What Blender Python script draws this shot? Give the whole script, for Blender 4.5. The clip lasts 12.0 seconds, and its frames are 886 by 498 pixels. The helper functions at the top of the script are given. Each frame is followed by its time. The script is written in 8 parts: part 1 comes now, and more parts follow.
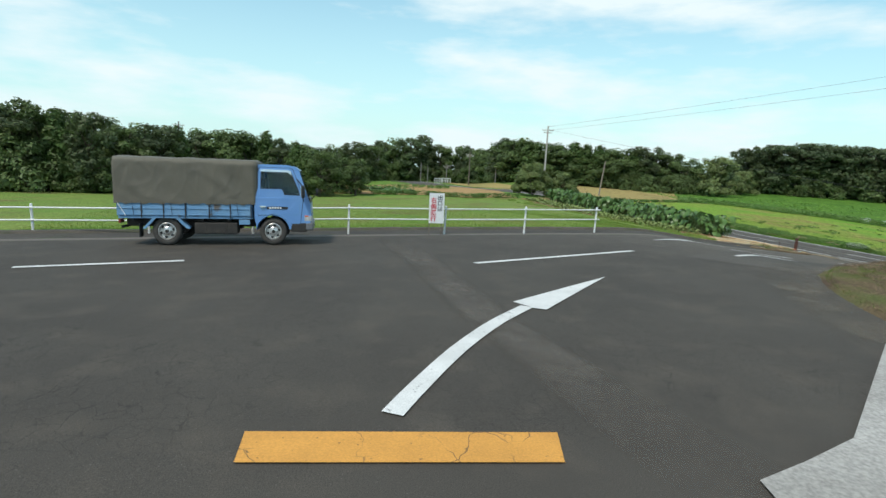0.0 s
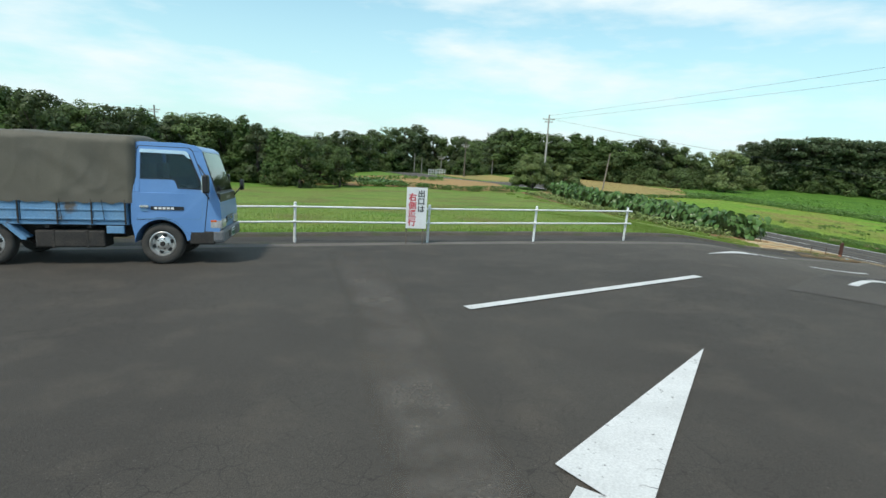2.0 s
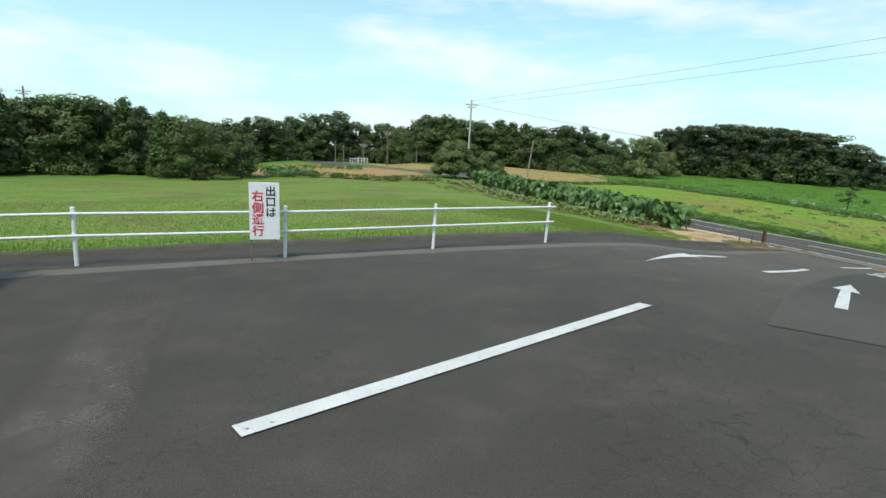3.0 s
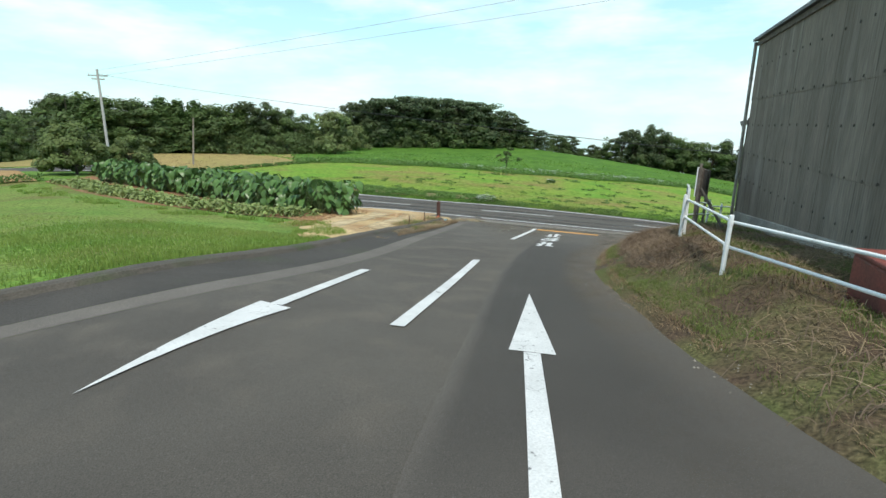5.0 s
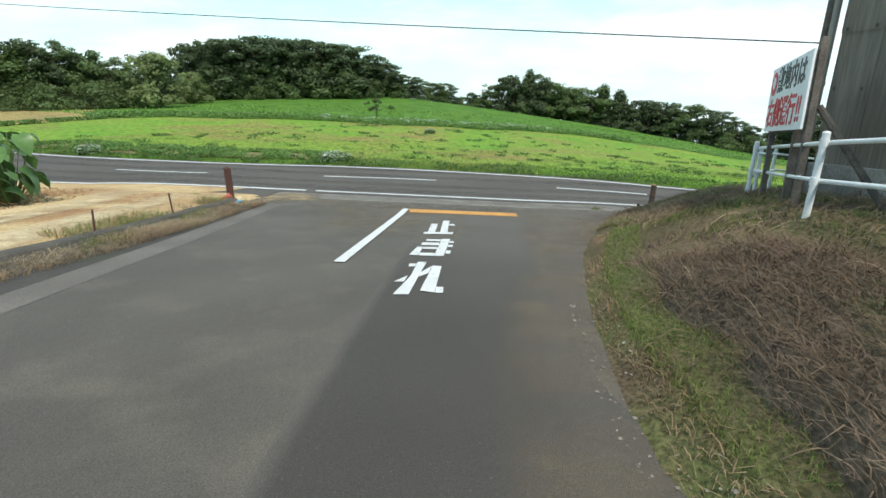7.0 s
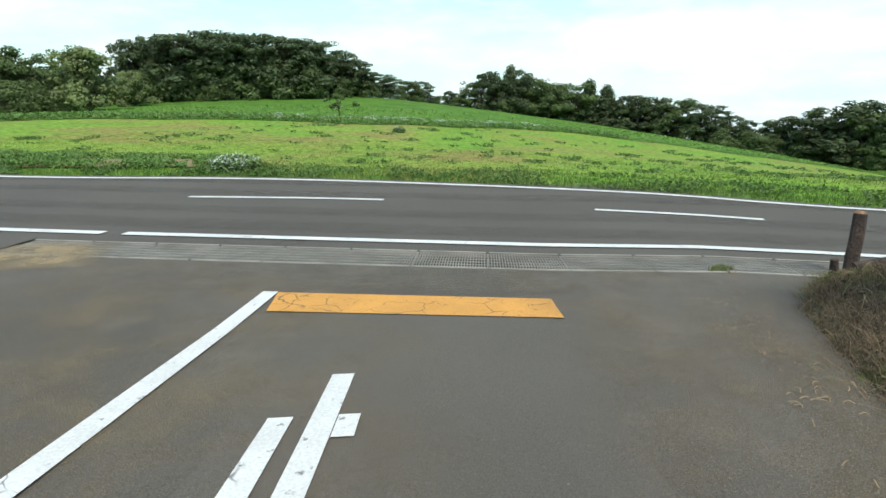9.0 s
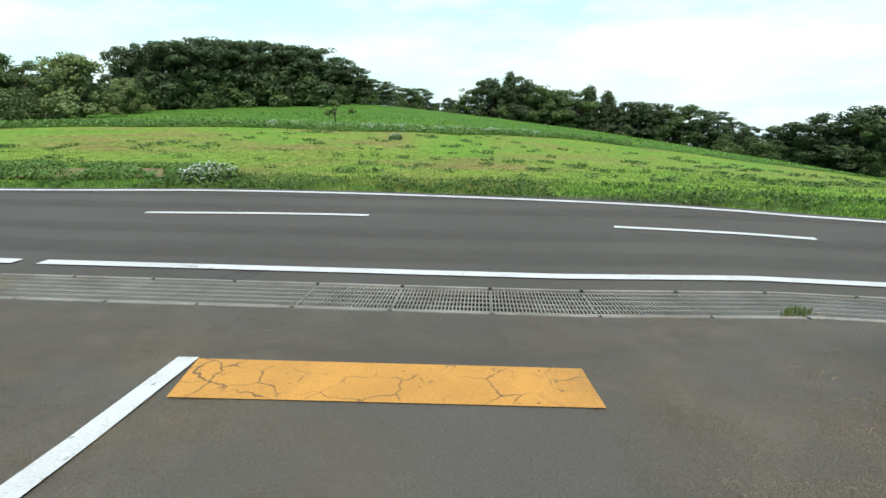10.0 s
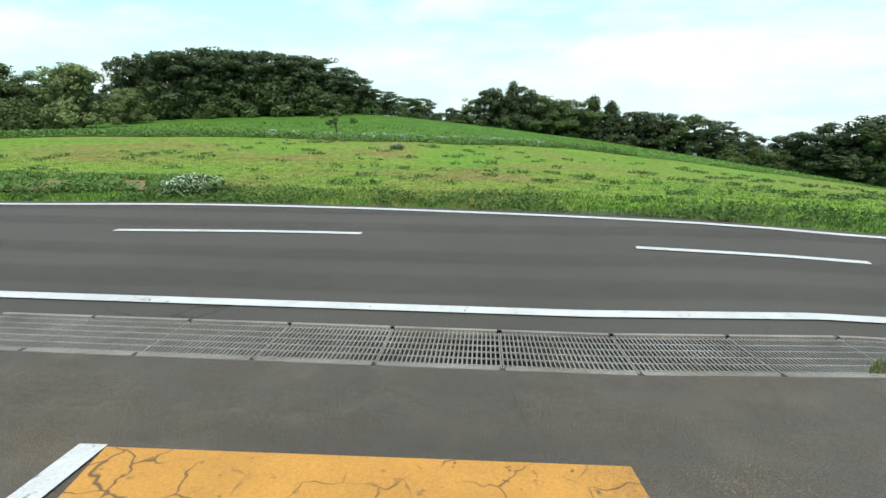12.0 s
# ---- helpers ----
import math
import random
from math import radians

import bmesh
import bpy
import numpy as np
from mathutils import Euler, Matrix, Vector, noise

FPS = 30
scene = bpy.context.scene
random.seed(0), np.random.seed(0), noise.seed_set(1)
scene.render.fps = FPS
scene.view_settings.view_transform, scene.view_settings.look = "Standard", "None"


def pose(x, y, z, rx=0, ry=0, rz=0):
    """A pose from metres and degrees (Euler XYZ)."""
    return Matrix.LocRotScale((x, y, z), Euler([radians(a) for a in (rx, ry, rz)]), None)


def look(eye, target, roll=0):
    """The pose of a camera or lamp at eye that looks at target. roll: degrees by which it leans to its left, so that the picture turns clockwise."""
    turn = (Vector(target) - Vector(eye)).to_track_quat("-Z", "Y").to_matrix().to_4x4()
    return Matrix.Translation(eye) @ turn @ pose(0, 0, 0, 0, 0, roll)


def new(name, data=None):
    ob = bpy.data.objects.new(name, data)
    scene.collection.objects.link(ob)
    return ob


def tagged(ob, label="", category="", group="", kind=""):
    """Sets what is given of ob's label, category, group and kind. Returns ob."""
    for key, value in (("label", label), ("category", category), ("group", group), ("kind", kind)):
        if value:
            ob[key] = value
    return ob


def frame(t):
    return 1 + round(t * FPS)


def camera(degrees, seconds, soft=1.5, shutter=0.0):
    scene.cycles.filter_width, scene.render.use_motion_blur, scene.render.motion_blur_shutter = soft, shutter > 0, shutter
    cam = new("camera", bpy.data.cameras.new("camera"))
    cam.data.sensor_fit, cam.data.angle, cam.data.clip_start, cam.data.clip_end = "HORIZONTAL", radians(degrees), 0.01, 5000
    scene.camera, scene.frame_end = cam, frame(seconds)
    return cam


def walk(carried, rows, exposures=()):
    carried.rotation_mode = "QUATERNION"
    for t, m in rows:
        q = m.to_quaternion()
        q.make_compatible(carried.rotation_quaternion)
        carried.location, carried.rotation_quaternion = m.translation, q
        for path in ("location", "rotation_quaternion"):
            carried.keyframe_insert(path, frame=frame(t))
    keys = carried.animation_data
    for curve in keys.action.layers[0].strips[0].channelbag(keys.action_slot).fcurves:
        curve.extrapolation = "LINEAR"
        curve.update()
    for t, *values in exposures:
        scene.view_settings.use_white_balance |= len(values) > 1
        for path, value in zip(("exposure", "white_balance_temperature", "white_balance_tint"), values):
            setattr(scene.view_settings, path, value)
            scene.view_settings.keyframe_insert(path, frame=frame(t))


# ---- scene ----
cam = camera(81.4, 12.0)
PATH = [
    (0, (-0.468, -2.094, 2.444), (-0.379, -0.132, 2.064), 2.65),
    (0.5, (-0.469, -1.452, 2.410), (-0.387, 0.511, 2.035), 2.75),
    (1, (-0.409, -0.424, 2.368), (-0.339, 1.539, 1.992), 2.68),
    (1.5, (-0.260, 0.728, 2.271), (-0.191, 2.690, 1.887), 3.14),
    (2, (-0.016, 1.977, 2.175), (0.093, 3.932, 1.765), 3.33),
    (2.5, (0.515, 3.424, 2.101), (0.704, 5.367, 1.669), 2.94),
    (2.7, (0.789, 4.042, 2.076), (1.041, 5.978, 1.641), 3.10),
    (4.3, (3.982, 7.455, 1.981), (4.994, 9.119, 1.522), 1.49),
    (4.5, (4.591, 7.954, 1.930), (5.689, 9.559, 1.466), 0.99),
    (5, (6.198, 9.226, 1.688), (7.498, 10.669, 1.212), 0.59),
    (5.5, (8.038, 10.657, 1.421), (9.485, 11.938, 0.907), 0.24),
    (6, (9.922, 12.050, 1.102), (11.438, 13.230, 0.544), -0.13),
    (6.5, (11.829, 13.421, 0.738), (13.368, 14.545, 0.133), 0.05),
    (7, (13.563, 14.566, 0.419), (15.119, 15.652, -0.214), -0.10),
    (7.2, (14.216, 15.012, 0.276), (15.781, 16.083, -0.359), 0.11),
    (8.8, (19.001, 17.769, -0.526), (20.594, 18.802, -1.154), -0.74),
    (9, (19.411, 18.005, -0.604), (21.008, 19.037, -1.226), -1.02),
    (9.5, (20.158, 18.413, -0.709), (21.758, 19.447, -1.317), -1.25),
    (10, (20.510, 18.607, -0.753), (22.114, 19.643, -1.349), -1.20),
    (10.5, (20.529, 18.616, -0.742), (22.136, 19.654, -1.325), -1.10),
    (11, (20.557, 18.626, -0.746), (22.164, 19.669, -1.321), -1.15),
    (11.5, (20.732, 18.732, -0.762), (22.341, 19.777, -1.328), -0.98),
    (12, (21.228, 19.031, -0.830), (22.835, 20.081, -1.390), -1.24),
]
walk(cam, [(t, look(eye, target, roll)) for t, eye, target, roll in PATH],
     exposures=[(0, 0.02), (2.5, 0.05), (4.5, 0.2), (6.0, 0.3), (7.0, 0.38), (9.0, 0.36), (12.0, 0.28)])

# ---- light ----
SUN_ELEV, SUN_AZ = 58.0, 215.0
world = bpy.data.worlds.new("world")
scene.world = world
world.use_nodes = True
wn, wl = world.node_tree.nodes, world.node_tree.links
wn.clear()
w_out = wn.new("ShaderNodeOutputWorld")
w_bg = wn.new("ShaderNodeBackground")
w_sky = wn.new("ShaderNodeTexSky")
w_sky.sky_type = "NISHITA"
w_sky.sun_disc = False
w_sky.sun_elevation, w_sky.sun_rotation = radians(SUN_ELEV), radians(SUN_AZ)
w_sky.air_density, w_sky.dust_density, w_sky.ozone_density = 1.0, 0.1, 1.6
w_tc = wn.new("ShaderNodeTexCoord")
w_map = wn.new("ShaderNodeMapping")
w_map.inputs["Scale"].default_value = (1.0, 1.0, 3.8)
w_map.inputs["Location"].default_value = (0.35, 0.1, 0.2)
w_noise = wn.new("ShaderNodeTexNoise")
w_noise.inputs["Scale"].default_value = 2.7
w_noise.inputs["Detail"].default_value = 7.0
w_noise.inputs["Roughness"].default_value = 0.55
w_ramp = wn.new("ShaderNodeValToRGB")
w_ramp.color_ramp.elements[0].position, w_ramp.color_ramp.elements[0].color = 0.44, (0, 0, 0, 1)
w_ramp.color_ramp.elements[1].position, w_ramp.color_ramp.elements[1].color = 0.61, (1, 1, 1, 1)
w_mix = wn.new("ShaderNodeMix")
w_mix.data_type = "RGBA"
w_tint = wn.new("ShaderNodeMix")
w_tint.data_type, w_tint.blend_type = "RGBA", "MULTIPLY"
w_tint.inputs["Factor"].default_value = 1.0
w_tint.inputs[7].default_value = (1.30, 1.85, 1.65, 1)
w_mix.inputs[7].default_value = (8.4, 9.7, 10.0, 1)
wl.new(w_tc.outputs["Generated"], w_map.inputs["Vector"])
wl.new(w_map.outputs["Vector"], w_noise.inputs["Vector"])
wl.new(w_noise.outputs["Fac"], w_ramp.inputs["Fac"])
wl.new(w_sky.outputs["Color"], w_tint.inputs[6])
wl.new(w_ramp.outputs["Color"], w_mix.inputs["Factor"])
# the air near the horizon is pale cyan, not glaring
w_sep = wn.new("ShaderNodeSeparateXYZ")
w_low = wn.new("ShaderNodeMapRange")
w_low.inputs["From Min"].default_value, w_low.inputs["From Max"].default_value = 0.02, 0.42
w_low.inputs["To Min"].default_value, w_low.inputs["To Max"].default_value = 0.85, 0.0
w_hor = wn.new("ShaderNodeMix")
w_hor.data_type = "RGBA"
w_hor.inputs[7].default_value = (6.0, 8.5, 9.0, 1)
wl.new(w_tc.outputs["Generated"], w_sep.inputs["Vector"])
wl.new(w_sep.outputs["Z"], w_low.inputs["Value"])
wl.new(w_low.outputs["Result"], w_hor.inputs["Factor"])
wl.new(w_tint.outputs[2], w_hor.inputs[6])
wl.new(w_hor.outputs[2], w_mix.inputs[6])
wl.new(w_mix.outputs[2], w_bg.inputs["Color"])
w_bg.inputs["Strength"].default_value = 0.10
wl.new(w_bg.outputs["Background"], w_out.inputs["Surface"])

sun_data = bpy.data.lights.new("sun", "SUN")
sun_data.energy, sun_data.angle, sun_data.color = 3.0, radians(6), (1.0, 0.94, 0.84)
sun = new("sun", sun_data)
sun.matrix_world = look((0, 0, 40), (-40 * math.cos(radians(SUN_ELEV)) / math.sin(radians(SUN_ELEV)) * math.sin(radians(SUN_AZ)),
                                    -40 * math.cos(radians(SUN_ELEV)) / math.sin(radians(SUN_ELEV)) * math.cos(radians(SUN_AZ)), 0))


# ---- materials ----
def mat(name, col, col2=None, rough=0.8, scale=4.0, fine=60.0, bump=0.0, metal=0.0, mixpos=(0.35, 0.65), rand=0.0, col3=None, scale3=0.5, pos3=(0.45, 0.6), fine_amt=0.25, spec=0.5, gen=False):
    """A surface with two colours mixed by broad noise, fine grain on top, an optional third patchy colour, and bump."""
    m = bpy.data.materials.new(name)
    m.use_nodes = True
    n, l = m.node_tree.nodes, m.node_tree.links
    b = n["Principled BSDF"]
    b.inputs["Roughness"].default_value = rough
    b.inputs["Metallic"].default_value = metal
    b.inputs["Specular IOR Level"].default_value = spec
    tc = n.new("ShaderNodeTexCoord")
    src = tc.outputs["Object"]
    if col2 is None:
        col2 = tuple(c * 0.8 for c in col)
    big = n.new("ShaderNodeTexNoise")
    big.inputs["Scale"].default_value, big.inputs["Detail"].default_value = scale, 5
    l.new(src, big.inputs["Vector"])
    rp = n.new("ShaderNodeMapRange")
    rp.inputs["From Min"].default_value, rp.inputs["From Max"].default_value = mixpos
    l.new(big.outputs["Fac"], rp.inputs["Value"])
    mx = n.new("ShaderNodeMix")
    mx.data_type = "RGBA"
    mx.inputs[6].default_value, mx.inputs[7].default_value = (*col, 1), (*col2, 1)
    l.new(rp.outputs["Result"], mx.inputs["Factor"])
    out = mx.outputs[2]
    if col3 is not None:
        n3 = n.new("ShaderNodeTexNoise")
        n3.inputs["Scale"].default_value, n3.inputs["Detail"].default_value = scale3, 6
        l.new(src, n3.inputs["Vector"])
        r3 = n.new("ShaderNodeMapRange")
        r3.inputs["From Min"].default_value, r3.inputs["From Max"].default_value = pos3
        l.new(n3.outputs["Fac"], r3.inputs["Value"])
        m3 = n.new("ShaderNodeMix")
        m3.data_type = "RGBA"
        m3.inputs[7].default_value = (*col3, 1)
        l.new(out, m3.inputs[6])
        l.new(r3.outputs["Result"], m3.inputs["Factor"])
        out = m3.outputs[2]
    fn = n.new("ShaderNodeTexNoise")
    fn.inputs["Scale"].default_value, fn.inputs["Detail"].default_value = fine, 3
    l.new(src, fn.inputs["Vector"])
    fr = n.new("ShaderNodeMapRange")
    fr.inputs["From Min"].default_value, fr.inputs["From Max"].default_value = 0.3, 0.7
    fr.inputs["To Min"].default_value, fr.inputs["To Max"].default_value = 1 - fine_amt, 1 + fine_amt
    l.new(fn.outputs["Fac"], fr.inputs["Value"])
    fac = fr.outputs["Result"]
    if rand > 0:
        oi = n.new("ShaderNodeObjectInfo")
        ge = n.new("ShaderNodeNewGeometry")
        add = n.new("ShaderNodeMath")
        add.operation = "ADD"
        l.new(oi.outputs["Random"], add.inputs[0])
        l.new(ge.outputs["Random Per Island"], add.inputs[1])
        mr = n.new("ShaderNodeMapRange")
        mr.inputs["From Min"].default_value, mr.inputs["From Max"].default_value = 0.0, 2.0
        mr.inputs["To Min"].default_value, mr.inputs["To Max"].default_value = 1 - rand, 1 + rand
        l.new(add.outputs[0], mr.inputs["Value"])
        mu = n.new("ShaderNodeMath")
        mu.operation = "MULTIPLY"
        l.new(fac, mu.inputs[0])
        l.new(mr.outputs["Result"], mu.inputs[1])
        fac = mu.outputs[0]
    vm = n.new("ShaderNodeVectorMath")
    vm.operation = "SCALE"
    l.new(out, vm.inputs[0])
    l.new(fac, vm.inputs["Scale"])
    l.new(vm.outputs["Vector"], b.inputs["Base Color"])
    if bump > 0:
        bp = n.new("ShaderNodeBump")
        bp.inputs["Strength"].default_value, bp.inputs["Distance"].default_value = bump, 0.02
        l.new(fn.outputs["Fac"], bp.inputs["Height"])
        l.new(bp.outputs["Normal"], b.inputs["Normal"])
    return m


def leafy(name, col, col2, rand=0.35, rough=0.55, trans=0.25, scale=0.6):
    """Foliage: varied per leaf and per plant, a little light comes through."""
    m = mat(name, col, col2, rough=rough, scale=scale, fine=9.0, fine_amt=0.15, rand=rand, spec=0.3)
    n, l = m.node_tree.nodes, m.node_tree.links
    b, o = n["Principled BSDF"], n["Material Output"]
    # random tone per clump: light and dark between clumps is put into the colour
    at = n.new("ShaderNodeAttribute")
    at.attribute_name = "tone"
    ad = n.new("ShaderNodeMath")
    ad.operation = "ADD"
    ad.inputs[1].default_value = 1.0
    l.new(at.outputs["Fac"], ad.inputs[0])
    sc = n.new("ShaderNodeVectorMath")
    sc.operation = "SCALE"
    l.new(b.inputs["Base Color"].links[0].from_socket, sc.inputs[0])
    l.new(ad.outputs[0], sc.inputs["Scale"])
    l.new(sc.outputs["Vector"], b.inputs["Base Color"])
    tr = n.new("ShaderNodeBsdfTranslucent")
    l.new(b.inputs["Base Color"].links[0].from_socket, tr.inputs["Color"])
    ms = n.new("ShaderNodeMixShader")
    ms.inputs["Fac"].default_value = trans
    l.new(b.outputs["BSDF"], ms.inputs[1])
    l.new(tr.outputs["BSDF"], ms.inputs[2])
    l.new(ms.outputs["Shader"], o.inputs["Surface"])
    return m


M_GRASS = mat("grass ground", (0.090, 0.190, 0.032), (0.135, 0.220, 0.045), rough=0.95, scale=0.35, fine=14, fine_amt=0.45, bump=0.6, col3=(0.15, 0.13, 0.05), scale3=0.16, pos3=(0.60, 0.75), spec=0.1)
M_LAWN = mat("mown lawn", (0.118, 0.200, 0.040), (0.165, 0.215, 0.052), rough=0.95, scale=0.5, fine=12, fine_amt=0.5, bump=0.8, col3=(0.150, 0.138, 0.050), scale3=0.30, pos3=(0.50, 0.70), spec=0.1)
M_FIELD = mat("young field", (0.122, 0.248, 0.030), (0.180, 0.252, 0.040), rough=0.95, scale=0.22, fine=4, fine_amt=0.5, bump=0.6, col3=(0.215, 0.182, 0.060), scale3=0.20, pos3=(0.49, 0.68), spec=0.1)
M_FIELD2 = mat("upper field", (0.090, 0.185, 0.028), (0.060, 0.138, 0.022), rough=0.95, scale=0.3, fine=5, fine_amt=0.4, bump=0.6, spec=0.1)
def cracked(m, scale=2.2, pos=(0.50, 0.66), dark=0.62, stones=0.5, young=False):
    """Adds a masked net of fine cracks and pale stone flecks to an asphalt."""
    n, l = m.node_tree.nodes, m.node_tree.links
    b = n["Principled BSDF"]
    old = b.inputs["Base Color"].links[0].from_socket
    tc = n.new("ShaderNodeTexCoord")
    wob = n.new("ShaderNodeTexNoise")
    wob.inputs["Scale"].default_value = 3.0
    wob.inputs["Detail"].default_value = 4.0
    l.new(tc.outputs["Object"], wob.inputs["Vector"])
    va = n.new("ShaderNodeVectorMath")
    va.operation = "MULTIPLY_ADD"
    va.inputs[1].default_value = (0.35, 0.35, 0.0)
    l.new(wob.outputs["Color"], va.inputs[0])
    l.new(tc.outputs["Object"], va.inputs[2])
    vo = n.new("ShaderNodeTexVoronoi")
    vo.feature = "DISTANCE_TO_EDGE"
    vo.inputs["Scale"].default_value = scale
    l.new(va.outputs["Vector"], vo.inputs["Vector"])
    ln = n.new("ShaderNodeMapRange")
    ln.inputs["From Min"].default_value, ln.inputs["From Max"].default_value = 0.005, 0.026
    ln.inputs["To Min"].default_value, ln.inputs["To Max"].default_value = 1.0, 0.0
    l.new(vo.outputs["Distance"], ln.inputs["Value"])
    nz = n.new("ShaderNodeTexNoise")
    nz.inputs["Scale"].default_value, nz.inputs["Detail"].default_value = 0.33, 3
    l.new(tc.outputs["Object"], nz.inputs["Vector"])
    mk = n.new("ShaderNodeMapRange")
    mk.inputs["From Min"].default_value, mk.inputs["From Max"].default_value = pos
    l.new(nz.outputs["Fac"], mk.inputs["Value"])
    mu = n.new("ShaderNodeMath")
    mu.operation = "MULTIPLY"
    l.new(ln.outputs["Result"], mu.inputs[0])
    l.new(mk.outputs["Result"], mu.inputs[1])
    if young:
        # the relaid ramp has hardly any cracks
        at = n.new("ShaderNodeAttribute")
        at.attribute_name = "worn"
        ki = n.new("ShaderNodeMapRange")
        ki.inputs["From Max"].default_value = 0.4
        ki.inputs["To Min"].default_value, ki.inputs["To Max"].default_value = 1.0, 0.12
        l.new(at.outputs["Fac"], ki.inputs["Value"])
        mk2 = n.new("ShaderNodeMath")
        mk2.operation = "MULTIPLY"
        l.new(mk.outputs["Result"], mk2.inputs[0])
        l.new(ki.outputs["Result"], mk2.inputs[1])
        l.new(mk2.outputs[0], mu.inputs[1])
    mc = n.new("ShaderNodeMix")
    mc.data_type, mc.blend_type = "RGBA", "MULTIPLY"
    mc.inputs[7].default_value = (dark, dark, dark, 1)
    l.new(mu.outputs[0], mc.inputs["Factor"])
    l.new(old, mc.inputs[6])
    fl = n.new("ShaderNodeTexNoise")
    fl.inputs["Scale"].default_value, fl.inputs["Detail"].default_value = 75.0, 2
    l.new(tc.outputs["Object"], fl.inputs["Vector"])
    fr = n.new("ShaderNodeMapRange")
    fr.inputs["From Min"].default_value, fr.inputs["From Max"].default_value = 0.68, 0.76
    fr.inputs["To Max"].default_value = stones
    l.new(fl.outputs["Fac"], fr.inputs["Value"])
    ms = n.new("ShaderNodeMix")
    ms.data_type = "RGBA"
    ms.inputs[7].default_value = (0.19, 0.18, 0.165, 1)
    l.new(fr.outputs["Result"], ms.inputs["Factor"])
    l.new(mc.outputs[2], ms.inputs[6])
    l.new(ms.outputs[2], b.inputs["Base Color"])
    return m


def dusty(name, col, pos=(0.50, 0.72), scale=2.6, amount=0.75, grain=0.0):
    """Loose dust or sand: patchy, the surface below shows through."""
    m = mat(name, col, tuple(c * 0.8 for c in col), rough=0.95, scale=5, fine=60, fine_amt=0.3)
    n, l = m.node_tree.nodes, m.node_tree.links
    b, o = n["Principled BSDF"], n["Material Output"]
    tc = n.new("ShaderNodeTexCoord")
    n1 = n.new("ShaderNodeTexNoise")
    n1.inputs["Scale"].default_value, n1.inputs["Detail"].default_value, n1.inputs["Roughness"].default_value = scale, 9, 0.72
    l.new(tc.outputs["Object"], n1.inputs["Vector"])
    r = n.new("ShaderNodeMapRange")
    r.inputs["From Min"].default_value, r.inputs["From Max"].default_value = pos
    r.inputs["To Max"].default_value = amount
    # grains break up the patches
    n2 = n.new("ShaderNodeTexNoise")
    n2.inputs["Scale"].default_value, n2.inputs["Detail"].default_value = 130.0, 3
    l.new(tc.outputs["Object"], n2.inputs["Vector"])
    av = n.new("ShaderNodeMix")
    av.inputs["Factor"].default_value = grain
    l.new(n1.outputs["Fac"], av.inputs[2])
    l.new(n2.outputs["Fac"], av.inputs[3])
    l.new(av.outputs[0], r.inputs["Value"])
    # fades to nothing at the sheet's rim, by its own coordinates
    uv = n.new("ShaderNodeAttribute")
    uv.attribute_name = "rim"
    mu = n.new("ShaderNodeMath")
    mu.operation = "MULTIPLY"
    l.new(r.outputs["Result"], mu.inputs[0])
    l.new(uv.outputs["Fac"], mu.inputs[1])
    tr = n.new("ShaderNodeBsdfTransparent")
    ms = n.new("ShaderNodeMixShader")
    l.new(mu.outputs[0], ms.inputs["Fac"])
    l.new(tr.outputs["BSDF"], ms.inputs[1])
    l.new(b.outputs["BSDF"], ms.inputs[2])
    l.new(ms.outputs["Shader"], o.inputs["Surface"])
    return m


M_ASPHALT = mat("worn asphalt", (0.063, 0.056, 0.047), (0.050, 0.044, 0.037), rough=0.85, scale=0.55, fine=130, fine_amt=0.35, bump=0.35, col3=(0.078, 0.067, 0.054), scale3=1.7, pos3=(0.5, 0.75), spec=0.35)
M_ASPHALT_LANE = mat("dark lane asphalt", (0.052, 0.046, 0.039), (0.060, 0.053, 0.045), rough=0.8, scale=0.8, fine=150, fine_amt=0.3, bump=0.3, spec=0.35)
M_ROAD = mat("road asphalt", (0.089, 0.080, 0.068), (0.075, 0.067, 0.057), rough=0.85, scale=0.4, fine=120, fine_amt=0.3, bump=0.3, spec=0.35)
def worn_paler(m, most):
    """Wear of the surface, from its own attribute: it scales the colour up to the given factor."""
    n, l = m.node_tree.nodes, m.node_tree.links
    at = n.new("ShaderNodeAttribute")
    at.attribute_name = "worn"
    mr = n.new("ShaderNodeMapRange")
    mr.inputs["To Min"].default_value, mr.inputs["To Max"].default_value = 1.0, most
    sc = n.new("ShaderNodeVectorMath")
    sc.operation = "SCALE"
    l.new(at.outputs["Fac"], mr.inputs["Value"])
    l.new(mr.outputs["Result"], sc.inputs["Scale"])
    l.new(n["Principled BSDF"].inputs["Base Color"].links[0].from_socket, sc.inputs[0])
    l.new(sc.outputs["Vector"], n["Principled BSDF"].inputs["Base Color"])


# the ramp is worn paler than the yard
worn_paler(M_ASPHALT, 1.62)
worn_paler(M_ASPHALT_LANE, 1.72)
for mm_, sc_, ps_ in ((M_ASPHALT, 6.0, (0.44, 0.58)), (M_ROAD, 1.2, (0.62, 0.72)), (M_ASPHALT_LANE, 1.4, (0.62, 0.72))):
    cracked(mm_, sc_, ps_, dark=0.60 if mm_ is M_ASPHALT else 0.65, young=mm_ is M_ASPHALT)
M_DUST = dusty("sandy dust", (0.22, 0.170, 0.110), pos=(0.46, 0.62), scale=1.6, amount=0.55, grain=0.5)
M_DUST_GREY = dusty("pale grit", (0.18, 0.155, 0.120), pos=(0.45, 0.60), scale=1.8, amount=0.60, grain=0.4)
